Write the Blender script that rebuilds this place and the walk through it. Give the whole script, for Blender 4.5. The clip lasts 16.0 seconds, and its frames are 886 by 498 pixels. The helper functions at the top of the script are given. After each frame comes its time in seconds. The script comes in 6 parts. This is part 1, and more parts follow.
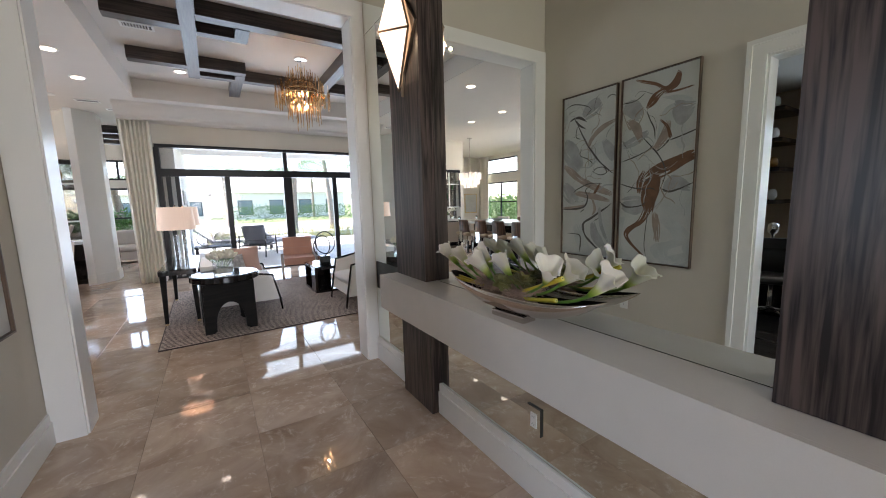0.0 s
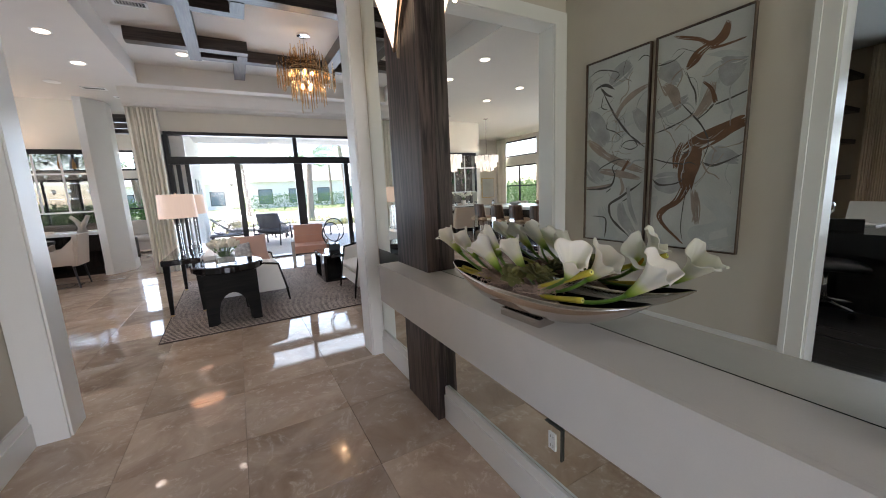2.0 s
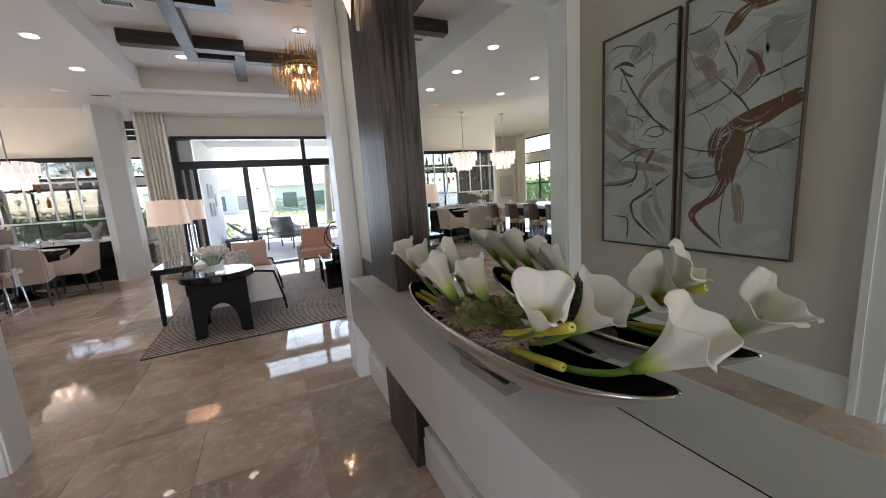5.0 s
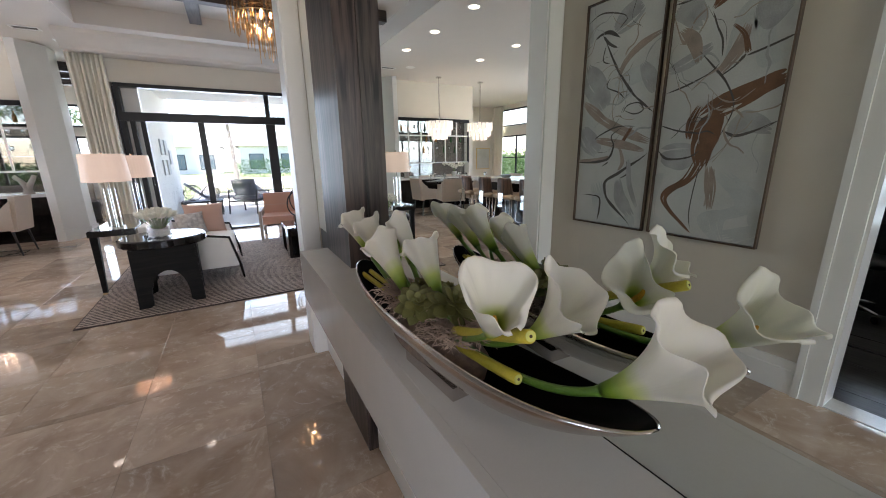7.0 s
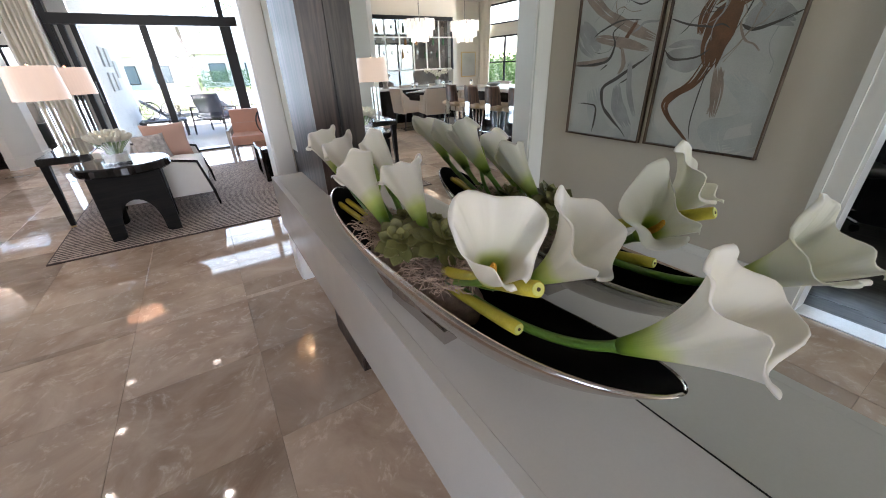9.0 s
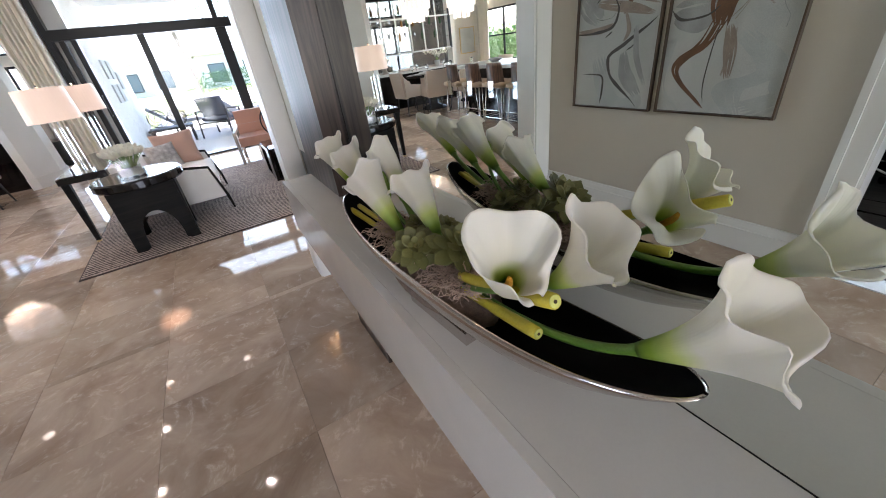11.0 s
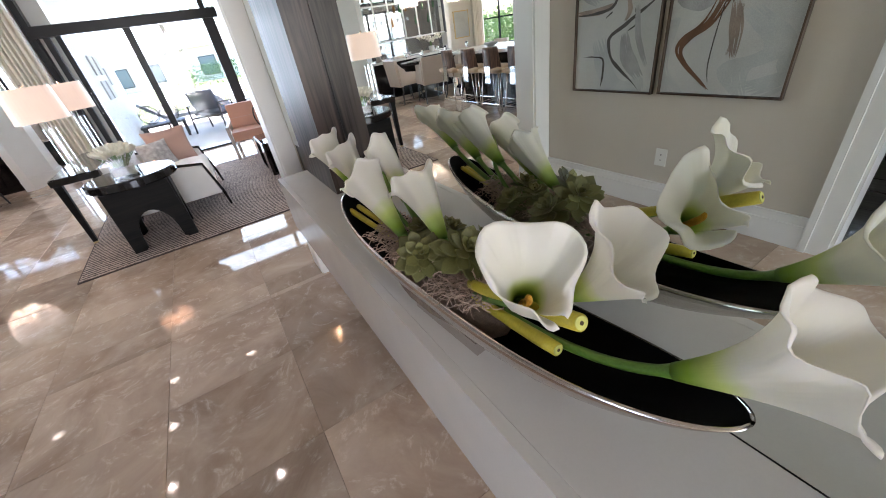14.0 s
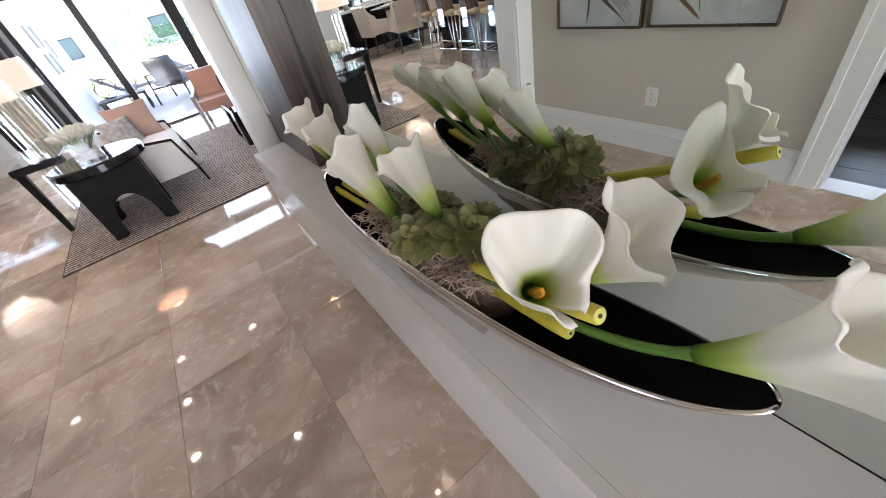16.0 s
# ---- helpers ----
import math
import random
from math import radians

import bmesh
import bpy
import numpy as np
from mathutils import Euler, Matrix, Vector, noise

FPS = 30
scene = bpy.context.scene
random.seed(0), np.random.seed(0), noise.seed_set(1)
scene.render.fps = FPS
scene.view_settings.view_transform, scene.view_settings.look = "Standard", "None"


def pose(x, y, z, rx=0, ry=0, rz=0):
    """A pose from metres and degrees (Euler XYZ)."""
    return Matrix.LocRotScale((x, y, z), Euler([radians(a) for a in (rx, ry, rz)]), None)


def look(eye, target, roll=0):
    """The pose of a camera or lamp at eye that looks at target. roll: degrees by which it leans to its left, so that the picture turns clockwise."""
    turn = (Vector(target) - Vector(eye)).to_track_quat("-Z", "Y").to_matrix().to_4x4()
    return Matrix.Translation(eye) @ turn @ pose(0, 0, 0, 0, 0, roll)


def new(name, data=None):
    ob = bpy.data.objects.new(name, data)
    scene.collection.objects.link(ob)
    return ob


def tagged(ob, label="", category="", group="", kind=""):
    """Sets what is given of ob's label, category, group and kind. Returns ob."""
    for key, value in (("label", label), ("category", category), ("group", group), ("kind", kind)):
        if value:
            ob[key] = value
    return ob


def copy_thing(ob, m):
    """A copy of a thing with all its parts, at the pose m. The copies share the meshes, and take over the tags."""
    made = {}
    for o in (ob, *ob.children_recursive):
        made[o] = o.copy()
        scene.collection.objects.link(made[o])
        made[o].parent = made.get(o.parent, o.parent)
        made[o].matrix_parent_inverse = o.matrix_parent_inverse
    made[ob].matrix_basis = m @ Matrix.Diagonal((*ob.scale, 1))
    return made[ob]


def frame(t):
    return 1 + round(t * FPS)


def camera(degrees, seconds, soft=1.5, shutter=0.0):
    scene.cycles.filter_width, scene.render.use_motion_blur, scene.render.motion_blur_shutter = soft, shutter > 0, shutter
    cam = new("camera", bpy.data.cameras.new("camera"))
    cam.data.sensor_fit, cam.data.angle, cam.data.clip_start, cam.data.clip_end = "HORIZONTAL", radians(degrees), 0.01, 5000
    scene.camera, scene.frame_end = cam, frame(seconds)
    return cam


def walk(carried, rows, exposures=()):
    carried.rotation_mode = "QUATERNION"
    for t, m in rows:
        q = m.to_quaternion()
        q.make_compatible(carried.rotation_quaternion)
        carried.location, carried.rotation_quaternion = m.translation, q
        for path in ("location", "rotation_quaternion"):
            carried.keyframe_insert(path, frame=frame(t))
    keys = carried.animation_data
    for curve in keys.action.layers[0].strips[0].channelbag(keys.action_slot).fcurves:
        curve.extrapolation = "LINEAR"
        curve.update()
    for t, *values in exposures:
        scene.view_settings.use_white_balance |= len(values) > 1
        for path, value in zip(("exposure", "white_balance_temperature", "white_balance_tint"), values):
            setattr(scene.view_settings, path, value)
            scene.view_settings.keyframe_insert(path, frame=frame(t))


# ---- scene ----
cam = camera(101.1, 16.0, soft=1.0)
PATH = [
    (0, (0.252, 0.705, 1.371), (1.304, 2.386, 1.113), -1.6),
    (0.5, (0.331, 0.735, 1.341), (1.385, 2.411, 1.066), -0.4),
    (1, (0.389, 0.778, 1.348), (1.44, 2.445, 1.008), -1.4),
    (1.5, (0.446, 0.86, 1.33), (1.455, 2.557, 1.015), -1.9),
    (2, (0.474, 0.913, 1.327), (1.43, 2.638, 0.999), -2.6),
    (2.5, (0.541, 0.942, 1.327), (1.413, 2.713, 1.011), -3.9),
    (3, (0.628, 0.989, 1.328), (1.504, 2.756, 0.992), -4.0),
    (5.3, (0.86, 1.159, 1.315), (1.7, 2.945, 0.995), -3.9),
    (5.5, (0.86, 1.176, 1.315), (1.737, 2.951, 1.036), -3.8),
    (6, (0.888, 1.206, 1.307), (1.9, 2.897, 0.966), -1.4),
    (6.5, (0.937, 1.221, 1.307), (1.942, 2.9, 0.891), -1.0),
    (7, (0.964, 1.234, 1.303), (1.914, 2.926, 0.82), -0.9),
    (7.5, (0.978, 1.249, 1.299), (1.859, 2.958, 0.746), -0.7),
    (8, (0.991, 1.267, 1.291), (1.849, 2.942, 0.615), 0.2),
    (8.5, (1.007, 1.303, 1.287), (1.882, 2.885, 0.431), -0.5),
    (8.7, (1.011, 1.316, 1.289), (1.919, 2.866, 0.41), -1.2),
    (11, (1.02, 1.327, 1.332), (1.85, 2.858, 0.349), -7.8),
    (11.5, (1.017, 1.335, 1.333), (1.85, 2.86, 0.342), -7.8),
    (12, (1.012, 1.345, 1.332), (1.855, 2.848, 0.317), -7.1),
    (12.5, (1.019, 1.351, 1.335), (1.869, 2.859, 0.333), -7.4),
    (13, (1.033, 1.36, 1.336), (1.9, 2.857, 0.332), -7.6),
    (13.5, (1.034, 1.367, 1.338), (1.842, 2.881, 0.311), -9.4),
    (14, (1.036, 1.371, 1.339), (1.844, 2.878, 0.302), -9.6),
    (14.5, (1.043, 1.385, 1.337), (1.848, 2.852, 0.242), -9.7),
    (15, (1.053, 1.402, 1.343), (1.831, 2.834, 0.184), -12.1),
    (15.5, (1.058, 1.408, 1.347), (1.83, 2.804, 0.141), -12.6),
    (16, (1.057, 1.414, 1.353), (1.798, 2.799, 0.116), -14.4),
]
walk(cam, [(t, look(eye, target, roll)) for t, eye, target, roll in PATH], exposures=[(0, 2.25, 6080, 16), (1.5, 2.25, 6080, 16), (3, 2.10, 6080, 16), (5.5, 2.08, 6080, 16), (6.5, 2.12, 6080, 16), (8, 2.45, 5950, 16), (11, 2.66, 5950, 16), (12.5, 2.71, 5950, 16), (14, 2.80, 5950, 16), (16, 3.06, 5950, 16)])

# ---- world, sun, exposure ----
world = bpy.data.worlds.new("sky")
scene.world = world
world.use_nodes = True
wn, wl = world.node_tree.nodes, world.node_tree.links
sky = wn.new("ShaderNodeTexSky")
sky.sky_type, sky.sun_disc = "NISHITA", False
sky.sun_elevation, sky.sun_rotation = radians(52), radians(-62)
wl.new(sky.outputs[0], wn["Background"].inputs[0])
wn["Background"].inputs[1].default_value = 0.15
sun = new("sun", bpy.data.lights.new("sun", "SUN"))
sun.data.energy, sun.data.angle, sun.data.color = 5.0, radians(0.6), (1.0, 0.95, 0.88)
sun.matrix_world = look((-8.8, 4.7, 12.8), (0, 0, 0))


def area(name, eye, target, w, h, watts, color=(1, 1, 1)):
    la = bpy.data.lights.new(name, "AREA")
    la.shape, la.size, la.size_y, la.energy, la.color = "RECTANGLE", w, h, watts, color
    ob = new(name, la)
    ob.matrix_world = look(eye, target)
    return ob


def spot(name, eye, watts, color=(1.0, 0.88, 0.74), angle=100, radius=0.03):
    la = bpy.data.lights.new(name, "SPOT")
    la.energy, la.color, la.spot_size, la.spot_blend, la.shadow_soft_size = watts, color, radians(angle), 0.6, radius
    ob = new(name, la)
    ob.matrix_world = look(eye, (eye[0], eye[1], 0))
    return ob


def bulb(name, eye, watts, color=(1.0, 0.72, 0.45), radius=0.04):
    la = bpy.data.lights.new(name, "POINT")
    la.energy, la.color, la.shadow_soft_size = watts, color, radius
    ob = new(name, la)
    ob.location = eye
    return ob


DAY = (0.76, 0.89, 1.0)
area("slider_daylight", (1.6, 9.95, 1.35), (1.6, 5.0, 0.7), 4.6, 2.7, 33, DAY)
area("family_window_daylight", (-3.9, 14.75, 1.6), (-3.4, 10.0, 1.0), 6.2, 2.4, 44, DAY)
area("dining_window_daylight", (-7.8, 7.4, 1.65), (-3.0, 7.4, 0.9), 2.4, 2.2, 40, DAY)
area("office_window_daylight", (-5.6, 1.4, 1.6), (-2.0, 1.3, 1.0), 1.9, 1.9, 20.0, DAY)
# unseen fill lamp behind the camera, added to brighten the hall
area("hall_fill", (0.4, -4.3, 1.5), (0.4, 0.0, 1.0), 1.9, 2.7, 25, (1.0, 0.93, 0.87))

# ---- materials ----
def material(name):
    m = bpy.data.materials.new(name)
    m.use_nodes = True
    return m, m.node_tree.nodes, m.node_tree.links, m.node_tree.nodes["Principled BSDF"]


def ramp(n, stops):
    r = n.new("ShaderNodeValToRGB")
    e = r.color_ramp.elements
    while len(e) < len(stops):
        e.new(0.5)
    for i, (p, c) in enumerate(stops):
        e[i].position, e[i].color = p, (*c, 1)
    return r


def surface(name, color, rough=0.5, metal=0.0, var=0.12, scale=4.0, fine=120.0, bump=0.05, stretch=(1, 1, 1), coat=0.0, sheen=0.0):
    """A plain real surface: two scales of tone, uneven gloss and fine relief."""
    m, n, l, b = material(name)
    tc, mp = n.new("ShaderNodeTexCoord"), n.new("ShaderNodeMapping")
    mp.inputs["Scale"].default_value = stretch
    l.new(tc.outputs["Object"], mp.inputs[0])
    big, small = n.new("ShaderNodeTexNoise"), n.new("ShaderNodeTexNoise")
    big.inputs["Scale"].default_value, small.inputs["Scale"].default_value = scale, fine
    big.inputs["Detail"].default_value, small.inputs["Detail"].default_value = 4, 3
    for t in (big, small):
        l.new(mp.outputs[0], t.inputs["Vector"])
    mixed = n.new("ShaderNodeMath")
    mixed.operation = "MULTIPLY_ADD"
    l.new(big.outputs[0], mixed.inputs[0])
    mixed.inputs[1].default_value = 0.6
    half = n.new("ShaderNodeMath")
    half.operation = "MULTIPLY"
    half.inputs[1].default_value = 0.4
    l.new(small.outputs[0], half.inputs[0])
    l.new(half.outputs[0], mixed.inputs[2])
    lo, hi = [max(0, c * (1 - var)) for c in color], [min(1, c * (1 + var)) for c in color]
    r = ramp(n, [(0.3, lo), (0.7, hi)])
    l.new(mixed.outputs[0], r.inputs[0])
    l.new(r.outputs[0], b.inputs["Base Color"])
    mr = n.new("ShaderNodeMapRange")
    mr.inputs["To Min"].default_value, mr.inputs["To Max"].default_value = rough * 0.88, min(1, rough * 1.12)
    l.new(big.outputs[0], mr.inputs[0])
    l.new(mr.outputs[0], b.inputs["Roughness"])
    b.inputs["Metallic"].default_value = metal
    b.inputs["Coat Weight"].default_value = coat
    b.inputs["Sheen Weight"].default_value = sheen
    if bump:
        bp = n.new("ShaderNodeBump")
        bp.inputs["Strength"].default_value, bp.inputs["Distance"].default_value = bump, 0.002
        l.new(small.outputs[0], bp.inputs["Height"])
        l.new(bp.outputs[0], b.inputs["Normal"])
    return m


def marble(name):
    """Polished beige marble: cloudy ground, pale veins, each tile its own piece of stone."""
    m, n, l, b = material(name)
    tc, oi, add = n.new("ShaderNodeTexCoord"), n.new("ShaderNodeObjectInfo"), n.new("ShaderNodeVectorMath")
    sc = n.new("ShaderNodeVectorMath")
    sc.operation = "SCALE"
    sc.inputs[0].default_value = (37, 61, 23)
    l.new(oi.outputs["Random"], sc.inputs["Scale"])
    l.new(tc.outputs["Object"], add.inputs[0])
    l.new(sc.outputs[0], add.inputs[1])
    cloud, vein, fine, fleck = [n.new("ShaderNodeTexNoise") for _ in range(4)]
    for t, s, d, w in ((cloud, 2.6, 9, 0.8), (vein, 3.2, 10, 1.3), (fine, 60, 4, 0), (fleck, 14, 8, 0.6)):
        t.inputs["Scale"].default_value, t.inputs["Detail"].default_value, t.inputs["Distortion"].default_value = s, d, w
        t.inputs["Roughness"].default_value = 0.62
        l.new(add.outputs[0], t.inputs["Vector"])
    r = ramp(n, [(0.26, (0.29, 0.205, 0.150)), (0.44, (0.40, 0.300, 0.228)), (0.60, (0.49, 0.385, 0.300)), (0.80, (0.60, 0.50, 0.41))])
    l.new(cloud.outputs[0], r.inputs[0])
    near = n.new("ShaderNodeMath")
    near.operation = "SUBTRACT"
    near.inputs[1].default_value = 0.5
    l.new(vein.outputs[0], near.inputs[0])
    ab = n.new("ShaderNodeMath")
    ab.operation = "ABSOLUTE"
    l.new(near.outputs[0], ab.inputs[0])
    vr = ramp(n, [(0.0, (0.55, 0.55, 0.55)), (0.012, (0.25, 0.25, 0.25)), (0.05, (0, 0, 0))])
    l.new(ab.outputs[0], vr.inputs[0])
    patch = ramp(n, [(0.48, (0, 0, 0)), (0.60, (1, 1, 1))])
    l.new(fleck.outputs[0], patch.inputs[0])
    pm = n.new("ShaderNodeMath")
    pm.operation = "MULTIPLY"
    l.new(vr.outputs[0], pm.inputs[0])
    l.new(patch.outputs[0], pm.inputs[1])
    spots = ramp(n, [(0.68, (0, 0, 0)), (0.76, (0.6, 0.6, 0.6))])
    l.new(fleck.outputs[0], spots.inputs[0])
    both = n.new("ShaderNodeMath")
    both.operation = "MAXIMUM"
    l.new(pm.outputs[0], both.inputs[0])
    l.new(spots.outputs[0], both.inputs[1])
    mx = n.new("ShaderNodeMix")
    mx.data_type = "RGBA"
    l.new(both.outputs[0], mx.inputs["Factor"])
    l.new(r.outputs[0], mx.inputs["A"])
    mx.inputs["B"].default_value = (0.72, 0.63, 0.54, 1)
    hsv = n.new("ShaderNodeHueSaturation")
    tone = n.new("ShaderNodeMapRange")
    tone.inputs["To Min"].default_value, tone.inputs["To Max"].default_value = 0.86, 1.30
    l.new(oi.outputs["Random"], tone.inputs[0])
    l.new(tone.outputs[0], hsv.inputs["Value"])
    l.new(mx.outputs["Result"], hsv.inputs["Color"])
    l.new(hsv.outputs[0], b.inputs["Base Color"])
    mr = n.new("ShaderNodeMapRange")
    mr.inputs["To Min"].default_value, mr.inputs["To Max"].default_value = 0.02, 0.055
    l.new(fine.outputs[0], mr.inputs[0])
    l.new(mr.outputs[0], b.inputs["Roughness"])
    b.inputs["IOR"].default_value = 1.6
    return m


def wood(name, dark, light, rough=0.35, scale=1.0, axis="Z", coat=0.0):
    """Veneer with long grain along one axis."""
    m, n, l, b = material(name)
    tc, mp = n.new("ShaderNodeTexCoord"), n.new("ShaderNodeMapping")
    s = {"Z": (14, 14, 0.7), "X": (0.7, 14, 14), "Y": (14, 0.7, 14)}[axis]
    mp.inputs["Scale"].default_value = [v * scale for v in s]
    l.new(tc.outputs["Object"], mp.inputs[0])
    wave, nz, pores = n.new("ShaderNodeTexNoise"), n.new("ShaderNodeTexNoise"), n.new("ShaderNodeTexNoise")
    for t, sc_, d, w in ((wave, 1.6, 6, 1.6), (nz, 0.5, 3, 0.5), (pores, 7, 3, 0.2)):
        t.inputs["Scale"].default_value, t.inputs["Detail"].default_value, t.inputs["Distortion"].default_value = sc_, d, w
        l.new(mp.outputs[0], t.inputs["Vector"])
    a = n.new("ShaderNodeMath")
    a.operation = "MULTIPLY_ADD"
    l.new(wave.outputs[0], a.inputs[0])
    a.inputs[1].default_value = 0.7
    h = n.new("ShaderNodeMath")
    h.operation = "MULTIPLY"
    h.inputs[1].default_value = 0.3
    l.new(pores.outputs[0], h.inputs[0])
    l.new(h.outputs[0], a.inputs[2])
    r = ramp(n, [(0.43, dark), (0.5, [0.5 * (p + q) for p, q in zip(dark, light)]), (0.58, light)])
    l.new(a.outputs[0], r.inputs[0])
    l.new(r.outputs[0], b.inputs["Base Color"])
    mr = n.new("ShaderNodeMapRange")
    mr.inputs["To Min"].default_value, mr.inputs["To Max"].default_value = rough * 0.85, rough * 1.2
    l.new(nz.outputs[0], mr.inputs[0])
    l.new(mr.outputs[0], b.inputs["Roughness"])
    b.inputs["Coat Weight"].default_value = coat
    bp = n.new("ShaderNodeBump")
    bp.inputs["Strength"].default_value, bp.inputs["Distance"].default_value = 0.12, 0.001
    l.new(pores.outputs[0], bp.inputs["Height"])
    l.new(bp.outputs[0], b.inputs["Normal"])
    return m


def glow(name, color, strength):
    m, n, l, b = material(name)
    b.inputs["Base Color"].default_value = (*color, 1)
    b.inputs["Emission Color"].default_value, b.inputs["Emission Strength"].default_value = (*color, 1), strength
    return m


def pane(name, tint=(1, 1, 1)):
    """Thin clear glass: lets light straight through, gloss by angle."""
    m, n, l, b = material(name)
    n.remove(b)
    tr, gl, lw, mx = n.new("ShaderNodeBsdfTransparent"), n.new("ShaderNodeBsdfGlossy"), n.new("ShaderNodeLayerWeight"), n.new("ShaderNodeMixShader")
    steep, fr = n.new("ShaderNodeMath"), n.new("ShaderNodeMath")
    steep.operation, fr.operation = "POWER", "MULTIPLY_ADD"
    tr.inputs[0].default_value = (*tint, 1)
    gl.inputs["Roughness"].default_value = 0.0
    steep.inputs[1].default_value, fr.inputs[1].default_value, fr.inputs[2].default_value = 4.0, 0.6, 0.03
    l.new(lw.outputs["Facing"], steep.inputs[0])
    l.new(steep.outputs[0], fr.inputs[0])
    l.new(fr.outputs[0], mx.inputs[0])
    l.new(tr.outputs[0], mx.inputs[1])
    l.new(gl.outputs[0], mx.inputs[2])
    l.new(mx.outputs[0], n["Material Output"].inputs[0])
    return m


def mirror_material(name, tint=(0.80, 0.84, 0.80)):
    m, n, l, b = material(name)
    b.inputs["Base Color"].default_value = (*tint, 1)
    b.inputs["Metallic"].default_value, b.inputs["Roughness"].default_value = 1.0, 0.0
    return m


def crystal(name, tint=(1, 1, 1), rough=0.02, ior=1.5):
    m, n, l, b = material(name)
    b.inputs["Base Color"].default_value = (*tint, 1)
    b.inputs["Transmission Weight"].default_value, b.inputs["Roughness"].default_value, b.inputs["IOR"].default_value = 1.0, rough, ior
    return m


WALL = surface("beige_wall_paint", (0.58, 0.54, 0.47), 0.7, var=0.03, fine=300, bump=0.06)
WALL_WHITE = surface("cream_wall_paint", (0.68, 0.64, 0.57), 0.7, var=0.03, fine=300, bump=0.06)
CEIL = surface("ceiling_paint", (0.62, 0.59, 0.555), 0.85, var=0.02, fine=250, bump=0.08)
TRIM = surface("white_trim_paint", (0.80, 0.80, 0.79), 0.3, var=0.02, fine=200, bump=0.03)
LEDGE = surface("white_quartz", (0.60, 0.58, 0.555), 0.22, var=0.03, scale=9, fine=260, bump=0.0)
MARBLE = marble("polished_beige_marble")
GROUT = surface("tile_joint", (0.31, 0.24, 0.185), 0.6, var=0.1)
WENGE = wood("dark_brown_wood_veneer", (0.013, 0.009, 0.008), (0.092, 0.066, 0.058), 0.33)
BEAM = wood("dark_stained_beam", (0.018, 0.013, 0.012), (0.06, 0.045, 0.040), 0.35, axis="X")
BEAM_Y = wood("dark_stained_beam_lengthwise", (0.018, 0.013, 0.012), (0.06, 0.045, 0.040), 0.35, axis="Y")
BLACK_WOOD = wood("black_lacquered_wood", (0.004, 0.003, 0.003), (0.012, 0.009, 0.008), 0.07, axis="X", coat=0.0)
BLACK_SATIN = wood("black_satin_wood", (0.003, 0.003, 0.003), (0.010, 0.008, 0.007), 0.5, axis="X")
for mt, level in ((BLACK_WOOD, 0.5), (BLACK_SATIN, 0.15), (WENGE, 0.3)):
    mt.node_tree.nodes["Principled BSDF"].inputs["Specular IOR Level"].default_value = level
DARK_FLOOR = wood("dark_plank", (0.018, 0.017, 0.017), (0.065, 0.058, 0.055), 0.28, axis="Y")
FRAME_BLACK = surface("black_aluminium", (0.018, 0.018, 0.020), 0.35, 0.4, var=0.1)
MIRROR = mirror_material("mirror_silver")
MIRROR_EDGE = surface("mirror_dark_edge", (0.02, 0.025, 0.022), 0.3)
GLASS = pane("window_glass")
# grey tint put in to tone down the bright windows beyond the bar
DIM_GLASS = pane("dimming_glass", (0.52, 0.51, 0.50))
CURTAIN = surface("cream_linen_curtain", (0.80, 0.76, 0.67), 0.85, var=0.06, fine=400, bump=0.2, sheen=0.3)
CHROME = surface("chrome", (0.75, 0.75, 0.76), 0.07, 1.0, var=0.03, bump=0)
BRONZE = surface("brushed_bronze", (0.30, 0.23, 0.17), 0.35, 1.0, var=0.1, fine=300)


# ---- builders ----
def box(bm, x0, x1, y0, y1, z0, z1):
    vs = [bm.verts.new(p) for p in ((x0, y0, z0), (x1, y0, z0), (x1, y1, z0), (x0, y1, z0), (x0, y0, z1), (x1, y0, z1), (x1, y1, z1), (x0, y1, z1))]
    for f in ((0, 3, 2, 1), (4, 5, 6, 7), (0, 1, 5, 4), (1, 2, 6, 5), (2, 3, 7, 6), (3, 0, 4, 7)):
        bm.faces.new([vs[i] for i in f])
    return vs


def soften(bm, width, segments=2):
    edges = [e for e in bm.edges if len(e.link_faces) == 2 and e.calc_face_angle(0) > 0.6]
    bmesh.ops.bevel(bm, geom=edges, offset=width, segments=segments, affect="EDGES", profile=0.5, clamp_overlap=True)


def boxes(*spans, bevel=0.0, segments=2):
    bm = bmesh.new()
    for s in spans:
        box(bm, *s)
    if bevel:
        soften(bm, bevel, segments)
    return bm


def to_mesh(name, bm, mat, smooth=False):
    bmesh.ops.recalc_face_normals(bm, faces=bm.faces)
    me = bpy.data.meshes.new(name)
    bm.to_mesh(me)
    bm.free()
    for mt in (mat if isinstance(mat, (list, tuple)) else (mat,)):
        me.materials.append(mt)
    if smooth:
        me.shade_smooth()
    return me


def part(name, bm, mat, parent, label="", smooth=False, at=None):
    ob = new(name, to_mesh(name, bm, mat, smooth))
    ob.parent = parent
    if at is not None:
        ob.matrix_basis = at
    if label:
        tagged(ob, label)
    return ob


def thing(name, label, category, at=None, group=""):
    ob = new(name)
    ob.empty_display_size = 0.1
    if at is not None:
        ob.matrix_basis = at
    return tagged(ob, label, category, group)


def solid(name, bm, mat, label, category, group="", at=None, smooth=False):
    ob = new(name, to_mesh(name, bm, mat, smooth))
    if at is not None:
        ob.matrix_basis = at
    return tagged(ob, label, category, group)


def structure(name, bm, mat, label="", smooth=False):
    return tagged(new(name, to_mesh(name, bm, mat, smooth)), label, kind="structure")


